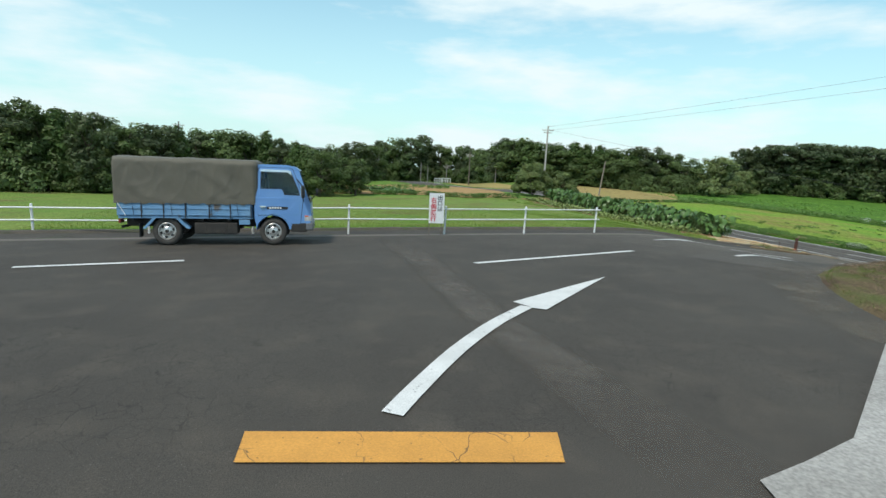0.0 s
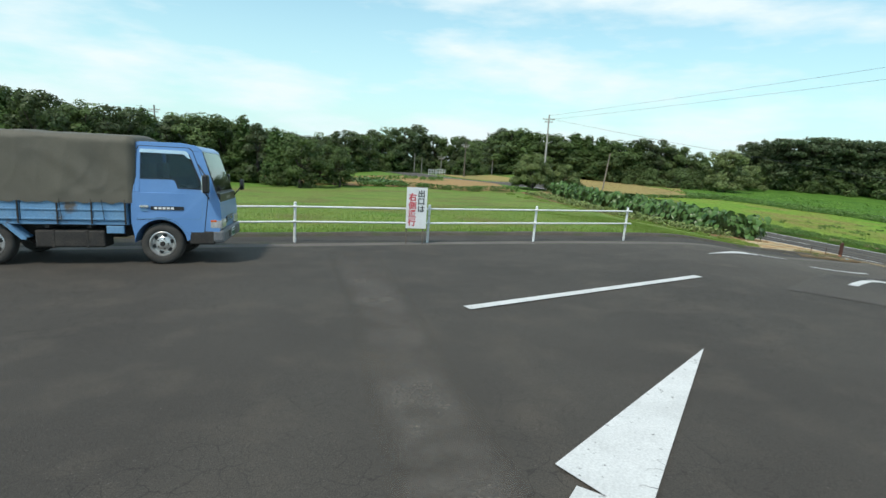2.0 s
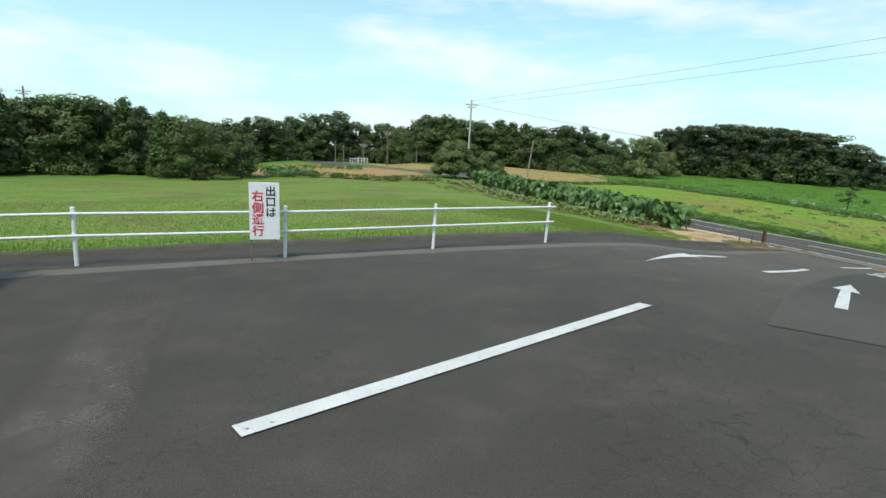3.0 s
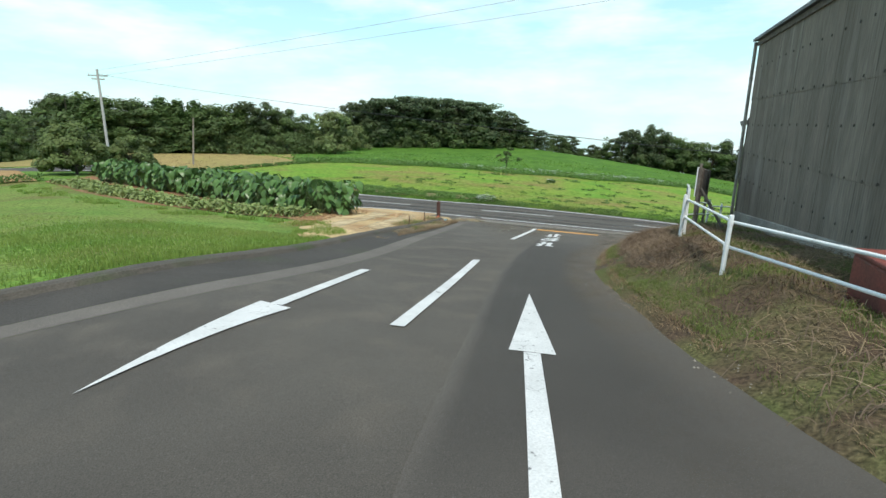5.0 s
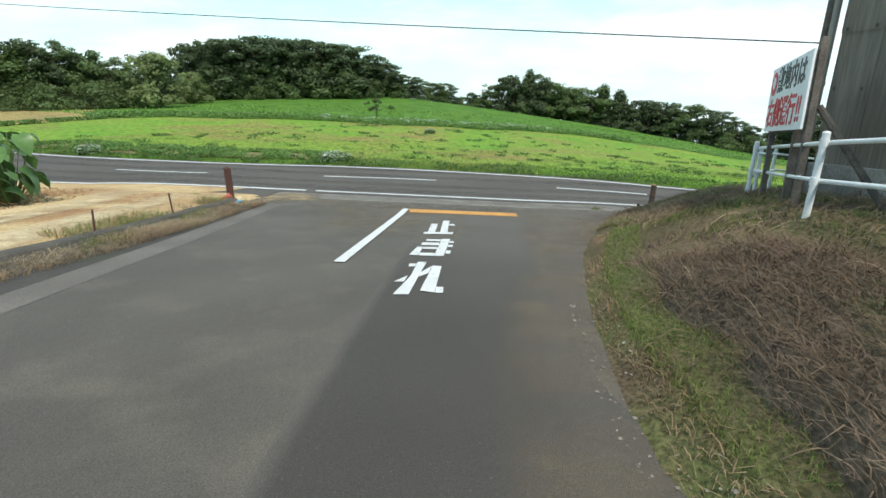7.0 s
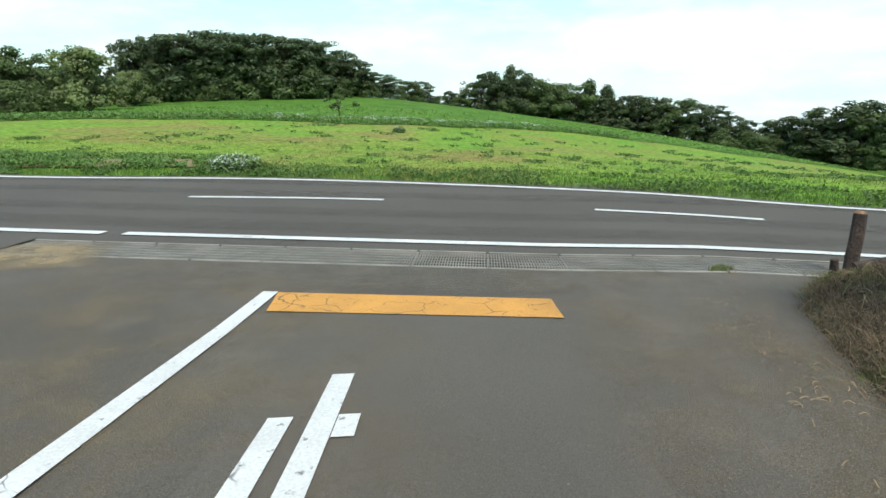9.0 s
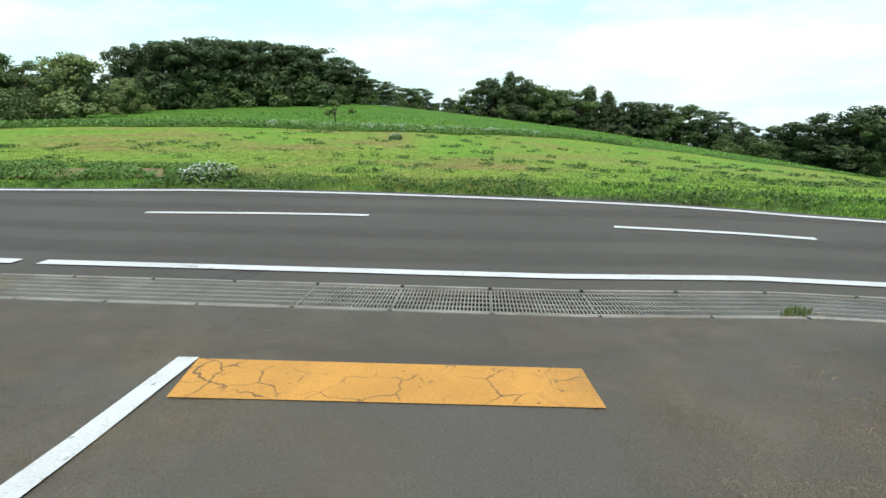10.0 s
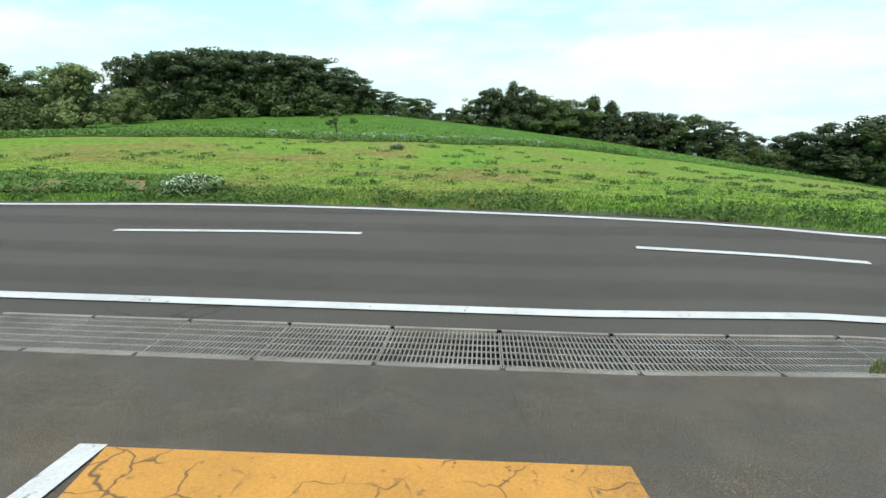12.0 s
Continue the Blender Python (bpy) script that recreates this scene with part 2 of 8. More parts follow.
M_STRIP = mat("concrete gutter", (0.140, 0.124, 0.106), (0.112, 0.098, 0.083), rough=0.9, scale=1.2, fine=60, bump=0.3)
M_KERB = mat("dark kerb foot asphalt", (0.046, 0.041, 0.035), (0.060, 0.053, 0.045), rough=0.95, scale=1.1, fine=50, bump=0.5, col3=(0.046, 0.052, 0.026), scale3=0.7, pos3=(0.58, 0.74))
# paler than the foot: light on the ridge's top is put into the colour
M_KERBTOP = mat("weathered kerb toned as lit", (0.092, 0.080, 0.064), (0.066, 0.058, 0.047), rough=0.95, scale=2.2, fine=40, bump=0.6, col3=(0.055, 0.066, 0.030), scale3=1.3, pos3=(0.55, 0.70))
M_SOIL = mat("sandy soil", (0.43, 0.295, 0.135), (0.53, 0.40, 0.215), rough=0.95, scale=0.7, fine=22, fine_amt=0.32, bump=0.9, col3=(0.27, 0.145, 0.06), scale3=0.45, pos3=(0.50, 0.66))
M_STUBBLE = mat("dry stubble", (0.34, 0.255, 0.105), (0.29, 0.245, 0.085), rough=0.95, scale=0.25, fine=9, fine_amt=0.35, bump=0.5, col3=(0.24, 0.215, 0.085), scale3=0.12, pos3=(0.50, 0.70), spec=0.1)
M_ORANGE = mat("red field soil", (0.27, 0.125, 0.055), (0.22, 0.12, 0.05), rough=0.95, scale=0.5, fine=25, fine_amt=0.3, bump=0.6, col3=(0.13, 0.15, 0.04), scale3=0.2, pos3=(0.52, 0.68))
M_BANK = mat("dry grass bank", (0.120, 0.090, 0.052), (0.088, 0.105, 0.034), rough=0.97, scale=0.9, fine=30, fine_amt=0.5, bump=0.9, col3=(0.090, 0.062, 0.042), scale3=0.8, pos3=(0.46, 0.6), spec=0.1)


def worn_paint(name, col, crack_scale=3.2, wear=0.60, whole=0.49):
    """Road paint with dark cracks and flaked spots."""
    m = mat(name, col, tuple(c * 0.86 for c in col), rough=0.7, scale=3, fine=70, fine_amt=0.12)
    n, l = m.node_tree.nodes, m.node_tree.links
    b = n["Principled BSDF"]
    old = b.inputs["Base Color"].links[0].from_socket
    tc = n.new("ShaderNodeTexCoord")
    wob = n.new("ShaderNodeTexNoise")
    wob.inputs["Scale"].default_value = 5.0
    l.new(tc.outputs["Object"], wob.inputs["Vector"])
    va = n.new("ShaderNodeVectorMath")
    va.operation = "MULTIPLY_ADD"
    va.inputs[1].default_value = (0.25, 0.25, 0.0)
    l.new(wob.outputs["Color"], va.inputs[0])
    l.new(tc.outputs["Object"], va.inputs[2])
    vo = n.new("ShaderNodeTexVoronoi")
    vo.feature = "DISTANCE_TO_EDGE"
    vo.inputs["Scale"].default_value = crack_scale
    l.new(va.outputs["Vector"], vo.inputs["Vector"])
    lt = n.new("ShaderNodeMapRange")
    lt.inputs["From Min"].default_value, lt.inputs["From Max"].default_value = 0.006, 0.024
    lt.inputs["To Min"].default_value, lt.inputs["To Max"].default_value = 1.0, 0.0
    l.new(vo.outputs["Distance"], lt.inputs["Value"])
    nz = n.new("ShaderNodeTexNoise")
    nz.inputs["Scale"].default_value, nz.inputs["Detail"].default_value = 2.2, 4
    l.new(tc.outputs["Object"], nz.inputs["Vector"])
    gt = n.new("ShaderNodeMapRange")
    gt.inputs["From Min"].default_value, gt.inputs["From Max"].default_value = whole, whole + 0.09
    l.new(nz.outputs["Fac"], gt.inputs["Value"])
    mu = n.new("ShaderNodeMath")
    mu.operation = "MULTIPLY"
    l.new(lt.outputs["Result"], mu.inputs[0])
    l.new(gt.outputs["Result"], mu.inputs[1])
    fl = n.new("ShaderNodeTexNoise")
    fl.inputs["Scale"].default_value, fl.inputs["Detail"].default_value = 18.0, 5
    l.new(tc.outputs["Object"], fl.inputs["Vector"])
    fr = n.new("ShaderNodeMapRange")
    fr.inputs["From Min"].default_value, fr.inputs["From Max"].default_value = wear + 0.05, wear + 0.13
    l.new(fl.outputs["Fac"], fr.inputs["Value"])
    mxx = n.new("ShaderNodeMath")
    mxx.operation = "MAXIMUM"
    l.new(mu.outputs[0], mxx.inputs[0])
    l.new(fr.outputs["Result"], mxx.inputs[1])
    mc = n.new("ShaderNodeMix")
    mc.data_type = "RGBA"
    mc.inputs[7].default_value = (*(0.25 * c + 0.02 for c in col), 1)
    l.new(mxx.outputs[0], mc.inputs["Factor"])
    l.new(old, mc.inputs[6])
    l.new(mc.outputs[2], b.inputs["Base Color"])
    return m


M_WHITE = worn_paint("white road paint", (0.64, 0.645, 0.63), crack_scale=5.5, whole=0.56)
M_AMBER = worn_paint("orange road paint", (0.60, 0.29, 0.055), crack_scale=3.6)
M_RAIL = mat("white painted pipe", (0.78, 0.80, 0.80), (0.70, 0.72, 0.71), rough=0.4, scale=6, fine=40, fine_amt=0.06, col3=(0.45, 0.44, 0.40), scale3=9, pos3=(0.66, 0.76))
M_BOARD = mat("white sign board", (0.80, 0.82, 0.82), (0.74, 0.76, 0.76), rough=0.5, scale=3, fine=30, fine_amt=0.05)
M_RED = mat("red lettering", (0.62, 0.02, 0.04), rough=0.5)
M_BLACK = mat("black lettering", (0.02, 0.022, 0.025), rough=0.5)
M_BARK = mat("bark", (0.10, 0.078, 0.058), (0.06, 0.048, 0.038), rough=0.95, scale=5, fine=30, bump=0.7)
M_OLDWOOD = mat("weathered wood", (0.17, 0.145, 0.12), (0.10, 0.085, 0.07), rough=0.9, scale=8, fine=50, bump=0.5)
M_RUSTPOST = mat("rust brown post", (0.10, 0.042, 0.030), (0.07, 0.032, 0.025), rough=0.8, scale=9, fine=50, bump=0.3)
M_POLE = mat("pale pole concrete", (0.44, 0.43, 0.41), (0.36, 0.35, 0.33), rough=0.85, scale=1.5, fine=40, bump=0.2)
M_SLAB = mat("weathered slab concrete", (0.37, 0.36, 0.34), (0.28, 0.27, 0.25), rough=0.88, scale=1.1, fine=35, bump=0.3)
M_POLEWOOD = mat("bleached pole wood", (0.27, 0.235, 0.195), (0.20, 0.17, 0.14), rough=0.9, scale=6, fine=50, bump=0.4)
M_CONC = mat("grey concrete", (0.25, 0.245, 0.23), (0.19, 0.185, 0.175), rough=0.9, scale=1.5, fine=40, bump=0.3)
M_STEEL = mat("galvanised steel", (0.34, 0.315, 0.275), (0.24, 0.22, 0.19), rough=0.6, scale=2.5, fine=60, metal=0.3, fine_amt=0.15)
# near-black for insides: their shade is put into the colour
M_DARK_INSIDE = mat("near-black shaded inside", (0.02, 0.02, 0.018), rough=0.9)
M_LEAF_DARK = leafy("dark evergreen leaves", (0.052, 0.076, 0.032), (0.084, 0.112, 0.046), rand=0.22)
M_LEAF_MID = leafy("mid green leaves", (0.078, 0.122, 0.038), (0.112, 0.160, 0.052), rand=0.22)
M_LEAF_BUSH = leafy("olive green bush leaves", (0.105, 0.150, 0.044), (0.145, 0.185, 0.062), rand=0.22)
M_LEAF_CEDAR = leafy("cedar foliage", (0.062, 0.108, 0.030), (0.088, 0.138, 0.040), rand=0.2)
M_LEAF_LIGHT = leafy("light green leaves", (0.135, 0.180, 0.060), (0.175, 0.215, 0.085), rand=0.22)
M_LEAF_PINE = leafy("pine foliage", (0.060, 0.092, 0.040), (0.094, 0.128, 0.058), rand=0.22)
M_BIGLEAF = leafy("large crop leaves", (0.075, 0.158, 0.042), (0.122, 0.218, 0.064), rough=0.34, trans=0.2)
M_SMALLCROP = leafy("small crop leaves", (0.19, 0.26, 0.075), (0.27, 0.31, 0.12), trans=0.2)
M_BLADE = leafy("green grass blades", (0.135, 0.275, 0.045), (0.185, 0.315, 0.060), rand=0.4, trans=0.3)
M_BLADE_Y = leafy("yellow green grass blades", (0.165, 0.258, 0.046), (0.212, 0.256, 0.060), rand=0.22, trans=0.3)
M_BLADE_LAWN = leafy("lawn grass blades", (0.172, 0.270, 0.052), (0.225, 0.290, 0.070), rand=0.35, trans=0.4)
M_VERGE = leafy("verge grass blades", (0.095, 0.190, 0.036), (0.135, 0.220, 0.048), rand=0.4, trans=0.3)
M_BLADE_OLIVE = leafy("olive grass blades", (0.105, 0.158, 0.034), (0.150, 0.180, 0.048), rand=0.4, trans=0.3)
M_STRAW = leafy("dry straw", (0.30, 0.225, 0.13), (0.165, 0.112, 0.066), rand=0.4, trans=0.1, rough=0.8)
M_CLUMP = leafy("dark weed leaves", (0.072, 0.138, 0.034), (0.104, 0.172, 0.044), rand=0.35)
M_WEED = leafy("weed leaves", (0.095, 0.180, 0.042), (0.130, 0.215, 0.055), rand=0.4)
M_FLOWER = leafy("white flowers", (0.75, 0.78, 0.74), (0.6, 0.66, 0.58), rand=0.1, trans=0.2)


# ---- mesh helpers ----
def link_mesh(name, bm, material, parent=None, label="", smooth=False):
    me = bpy.data.meshes.new(name)
    bm.to_mesh(me)
    bm.free()
    for mm in (material if isinstance(material, (list, tuple)) else [material]):
        me.materials.append(mm)
    if smooth:
        me.polygons.foreach_set("use_smooth", [True] * len(me.polygons))
    ob = new(name, me)
    if parent is not None:
        ob.parent = parent
    if label:
        ob["label"] = label
    return ob


def part(name, bm, material, parent, label="", smooth=False):
    return link_mesh(name, bm, material, parent, label, smooth)


def thing(name, m, label, category, group="", kind=""):
    ob = new(name)
    ob.empty_display_size = 0.2
    ob.matrix_world = m
    return tagged(ob, label, category, group, kind)


def add_box(bm, x0, x1, y0, y1, z0, z1, bevel=0.0, m=None):
    r = bmesh.ops.create_cube(bm, size=1.0)
    vs = r["verts"]
    for v in vs:
        v.co = Vector(((x0 + x1) / 2 + v.co.x * (x1 - x0), (y0 + y1) / 2 + v.co.y * (y1 - y0), (z0 + z1) / 2 + v.co.z * (z1 - z0)))
    if bevel > 0:
        es = list({e for v in vs for e in v.link_edges})
        r2 = bmesh.ops.bevel(bm, geom=es, offset=bevel, segments=2, affect="EDGES", profile=0.5)
        vs = list({v for f in r2["faces"] for v in f.verts} | {v for v in vs if v.is_valid})
    if m is not None:
        for v in vs:
            v.co = m @ v.co
    return vs


def add_tube(bm, a, b, r0, r1=None, seg=10, caps=True):
    a, b = Vector(a), Vector(b)
    r1 = r0 if r1 is None else r1
    d = (b - a).normalized()
    u = d.orthogonal().normalized()
    w = d.cross(u)
    ra = [bm.verts.new(a + (u * math.cos(2 * math.pi * i / seg) + w * math.sin(2 * math.pi * i / seg)) * r0) for i in range(seg)]
    rb = [bm.verts.new(b + (u * math.cos(2 * math.pi * i / seg) + w * math.sin(2 * math.pi * i / seg)) * r1) for i in range(seg)]
    for i in range(seg):
        bm.faces.new((ra[i], ra[(i + 1) % seg], rb[(i + 1) % seg], rb[i]))
    if caps:
        bm.faces.new(list(reversed(ra)))
        bm.faces.new(rb)


def add_prism(bm, poly, d0, d1, axis="y"):
    """Extrudes a polygon of (p, q) pairs: axis y takes (x, z), axis x takes (y, z), axis z takes (x, y)."""
    def at(p, q, d):
        return {"y": (p, d, q), "x": (d, p, q), "z": (p, q, d)}[axis]
    va = [bm.verts.new(at(p, q, d0)) for p, q in poly]
    vb = [bm.verts.new(at(p, q, d1)) for p, q in poly]
    k = len(poly)
    fs = [bm.faces.new(va), bm.faces.new(list(reversed(vb)))]
    for i in range(k):
        fs.append(bm.faces.new((va[i], vb[i], vb[(i + 1) % k], va[(i + 1) % k])))
    bmesh.ops.recalc_face_normals(bm, faces=fs)
    return va + vb


def sstep(e0, e1, v):
    t = min(1.0, max(0.0, (v - e0) / (e1 - e0)))
    return t * t * (3 - 2 * t)


# ---- the lie of the land ----
AC, AS = 0.9074, 0.4202     # the way across the main road; along it is (AS, -AC)
DROP = ((-40, 0.6), (5, 0.6), (11, 0.25), (13.4, -0.12), (16, -0.54), (18.8, -0.95), (23.4, -1.53), (29, -2.32), (30.3, -2.41), (34.2, -2.68), (38, -2.72), (400, -2.72))


def smin(p, q, k=0.15):
    h = max(0.0, k - abs(p - q)) / k
    return min(p, q) - h * h * k * 0.25


DROP_A, DROP_Z = [p[0] for p in DROP], [p[1] for p in DROP]


def valley(x, y):
    """Depth of the shallow valley that the road runs down into beyond the lawn."""
    if y < 50:
        return 0.0
    return (1.25 * sstep(50, 92, y) + 3.4 * sstep(92, 165, y)) * (1 - sstep(6, 18, x - 0.06 * (y - 60))) * sstep(-60, -25, x)


def hard(x, y):
    """Height of the paved surfaces: the sloping yard, the ramp and the road."""
    a, b = x * AC + y * AS, x * AS - y * AC
    lot = 0.78 - 0.066 * min(y, 46 + 0.25 * (y - 46)) + 0.019 * max(-20, min(x, 30))
    tilt = 0.02 * max(-24, min(30, b + 10)) * min(1, max(0, (a - 24) / 8))
    ramp = sum(float(np.interp(a + o, DROP_A, DROP_Z)) for o in (-0.9, 0, 0.9)) / 3
    return smin(lot, ramp) - tilt - valley(x, y)


KERB = ((-40, 1.0), (-24, 6.6), (-10.8, 11.1), (-2.9, 13.75), (2.5, 15.35), (5.6, 16.0), (7.3, 16.35), (10.1, 17.95), (13.2, 20.1), (16.6, 22.25), (20.0, 24.65))
BANK = ((3.6, -30), (4.4, -6), (4.8, 0), (5.5, 4), (6.9, 7.0), (8.7, 9.1), (9.7, 10.15), (11.4, 11.7), (13.2, 13.25), (14.4, 14.2), (15.8, 15.05), (17.0, 15.7), (19.3, 16.6), (22.5, 17.45), (24.0, 17.75), (25.3, 17.6))
ROAD = ((30.5, -60), (31.2, -20), (30.6, 2), (29.7, 11), (28.62, 17.7), (27.9, 20.2), (26.6, 23.7), (24.6, 27.1), (21.2, 32.2), (18.4, 39), (17.2, 48), (17.2, 54.5), (14.6, 60.5), (10.4, 65), (6.2, 72.5), (2.6, 83), (-2.8, 101), (-11.7, 126), (-21.5, 151))
NEAR = ((28.0, -60), (28.8, -20), (28.6, 2), (28.2, 11), (26.50, 17.43), (25.03, 20.15), (23.71, 22.62), (22.46, 24.98), (20.4, 28.9), (18.6, 31.2), (15.9, 38.3), (14.8, 47.6), (14.8, 53.6), (12.6, 58.6), (8.6, 62.8), (4.2, 70.9), (0.3, 82), (-5.1, 100), (-14, 125), (-24, 150))
FAR = ((33.2, -60), (34.0, -20), (33.2, 2), (32.0, 11), (30.45, 16.97), (29.94, 19.92), (28.52, 23.86), (26.7, 27.75), (23.9, 32.4), (20.7, 39.6), (19.6, 48.3), (19.6, 55.4), (16.6, 62.4), (12.2, 67.2), (8.2, 74.1), (4.9, 84), (-0.5, 102), (-9.4, 127), (-19, 152))


def smooth_line(pts, step=0.8):
    """A Catmull-Rom line through the points, at even steps."""
    out = []
    p = [Vector((*q, 0)) for q in pts]
    p = [2 * p[0] - p[1]] + p + [2 * p[-1] - p[-2]]
    for i in range(1, len(p) - 2):
        k = max(1, int((p[i + 1] - p[i]).length / step))
        for j in range(k):
            t = j / k
            out.append(0.5 * (2 * p[i] + (p[i + 1] - p[i - 1]) * t + (2 * p[i - 1] - 5 * p[i] + 4 * p[i + 1] - p[i + 2]) * t * t + (3 * p[i] - p[i - 1] - 3 * p[i + 1] + p[i + 2]) * t ** 3))
    out.append(p[-2])
    return [(v.x, v.y) for v in out]


def offset_line(line, d):
    """The line shifted d to its left."""
    out = []
    for i, (x, y) in enumerate(line):
        x0, y0 = line[max(0, i - 1)]
        x1, y1 = line[min(len(line) - 1, i + 1)]
        k = math.hypot(x1 - x0, y1 - y0) or 1
        out.append((x - (y1 - y0) / k * d, y + (x1 - x0) / k * d))
    return out


KERB_L, BANK_L, ROAD_L, NEAR_L, FAR_L = [smooth_line(q) for q in (KERB, BANK, ROAD, NEAR, FAR)]
KERB_A, BANK_A, ROAD_A, NEAR_A, FAR_A = [np.array(q) for q in (KERB_L, BANK_L, ROAD_L, NEAR_L, FAR_L)]


def side(arr, x, y):
    """Distance from a line of points, positive to its left."""
    d = np.hypot(arr[:, 0] - x, arr[:, 1] - y)
    i = int(np.argmin(d))
    best, sg = 1e9, 1
    for j in (i - 1, i):
        if 0 <= j < len(arr) - 1:
            ax, ay = arr[j]
            bx, by = arr[j + 1]
            ux, uy = bx - ax, by - ay
            t = max(0, min(1, ((x - ax) * ux + (y - ay) * uy) / (ux * ux + uy * uy)))
            e = math.hypot(x - ax - t * ux, y - ay - t * uy)
            if e < best:
                best, sg = e, (1 if ux * (y - ay) - uy * (x - ax) > 0 else -1)
    return best * sg


def field_rise(x, y):
    a, b = x * AC + y * AS, x * AS - y * AC
    c, d = max(0.0, (a - 37.5) / 50), max(-0.95, min(1.0, (b + 14) / 50))
    far_drop = 9.0 * max(0.0, c - 1.5)
    c = min(c, 1.42)
    return -far_drop - 4.439 * c - 10.263 * c * d + 3.276 * c * c - 6.305 * c * d * d + 11.375 * c * c * d + 3.768 * c * c * d * d - 1.004 * c ** 3 - 0.368 * c * d ** 3 - 4.835 * c ** 3 * d


def ground_z(x, y):
    """Height of the soil and grass."""
    z = hard(x, y)
    kb, bk, rn, rf = side(KERB_A, x, y), side(BANK_A, x, y), side(NEAR_A, x, y), side(FAR_A, x, y)
    if rf < 0:
        return z + field_rise(x, y) * sstep(0.3, 4, -rf) - 0.10 * (1 - sstep(0.15, 0.7, -rf))
    lift = 0.0
    if kb > 0:
        # lawn behind the kerb, the crop beds lie a little lower
        lift = 0.07 * sstep(0.0, 0.5, kb)
    elif bk < 0:
        far = x * AC + y * AS
        top = 0.74 * sstep(-0.1, 2.2, -bk) + 0.10 * sstep(2, 5, -bk)
        wu, wv = (22.15 - x) * 0.875 + (14.45 - y) * 0.484, (x - 22.15) * 0.484 - (y - 14.45) * 0.875
        top -= (0.10 * sstep(1.0, 4.0, wu) + 0.32 * sstep(8.2, 9.8, wu)) * sstep(-1.7, -0.5, wv) * (1 - sstep(0.0, 1.0, wv))
        lift = top * sstep(10.5, 15, far) * (1 - 0.10 * sstep(25, 29, far)) - 0.10 + 0.15 * sstep(0.0, 0.3, -bk)
    else:
        lift = -0.10
    hill = 5.0 * sstep(-25, -85, x) * sstep(40, 95, y)
    if rn < 1.6:
        lift = min(lift, -0.10 * (1 - sstep(0.8, 1.6, rn)) + lift * sstep(0.8, 1.6, rn))
    return z + lift + hill


def sheet(name, edge_a, edge_b, height, material, across=3, lift=0.0):
    """A strip between two lines of equal length that follows the height function."""
    bm = bmesh.new()
    rows = []
    for (ax, ay), (bx, by) in zip(edge_a, edge_b):
        row = []
        for k in range(across + 1):
            t = k / across
            x, y = ax + (bx - ax) * t, ay + (by - ay) * t
            row.append(bm.verts.new((x, y, height(x, y) + lift)))
        rows.append(row)
    for r0, r1 in zip(rows, rows[1:]):
        for k in range(across):
            bm.faces.new((r0[k], r0[k + 1], r1[k + 1], r1[k]))
    bmesh.ops.recalc_face_normals(bm, faces=bm.faces[:])
    if bm.faces and sum(f.normal.z for f in bm.faces) < 0:
        bmesh.ops.reverse_faces(bm, faces=bm.faces[:])
    return link_mesh(name, bm, material)


def graded(lo, hi, fine_lo, fine_hi, fine, coarse):
    out, v = [], lo
    while v < hi:
        out.append(v)
        d = max(0, fine_lo - v, v - fine_hi)
        v += min(coarse, fine + d * 0.12)
    out.append(hi)
    return out


# ---- ground ----
gx, gy = graded(-900, 1200, -12, 40, 0.6, 60), graded(-700, 1300, -6, 40, 0.6, 60)


def sunk(x, y):
    """The plain ground dips a little where the bank's own surface lies over it."""
    if not (2 < x < 30 and -12 < y < 20):
        return 0.0
    d = side(BANK_A, x, y)
    return 0.22 if -9 < d < 1.2 else 0.0


gv = [(x, y, ground_z(x, y) - sunk(x, y)) for y in gy for x in gx]
W = len(gx)
gf = [(j * W + i, j * W + i + 1, (j + 1) * W + i + 1, (j + 1) * W + i) for j in range(len(gy) - 1) for i in range(W - 1)]
gme = bpy.data.meshes.new("ground")
gme.from_pydata(gv, [], gf)
gme.materials.append(M_GRASS)
gme.polygons.foreach_set("use_smooth", [True] * len(gme.polygons))
tagged(new("ground", gme), "rolling green grassland with weedy dry patches", "ground", kind="structure")

# ---- paving ----
YARD_N = KERB
YARD_S = ((3.6, -30), (4.2, -10), (4.6, -2), (5.2, 3), (6.6, 6.6), (8.7, 9.1), (9.7, 10.15), (13.2, 13.25), (17.0, 15.7), (21.0, 17.0), (25.1, 17.6))


def matched(pts, per=12):
    """A smooth line through the points, with the same number of steps in each span."""
    p = [Vector((*q, 0)) for q in pts]
    p = [2 * p[0] - p[1]] + p + [2 * p[-1] - p[-2]]
    out = []
    for i in range(1, len(p) - 2):
        for j in range(per):
            t = j / per
            v = 0.5 * (2 * p[i] + (p[i + 1] - p[i - 1]) * t + (2 * p[i - 1] - 5 * p[i] + 4 * p[i + 1] - p[i + 2]) * t * t + (3 * p[i] - p[i - 1] - 3 * p[i + 1] + p[i + 2]) * t ** 3)
            out.append((v.x, v.y))
    out.append(tuple(pts[-1]))
    return out


def resample(line, k):
    d = [0.0]
    for (ax, ay), (bx, by) in zip(line, line[1:]):
        d.append(d[-1] + math.hypot(bx - ax, by - ay))
    t = np.linspace(0, d[-1], k)
    return list(zip(np.interp(t, d, [p[0] for p in line]), np.interp(t, d, [p[1] for p in line])))


n_line = matched(YARD_N)


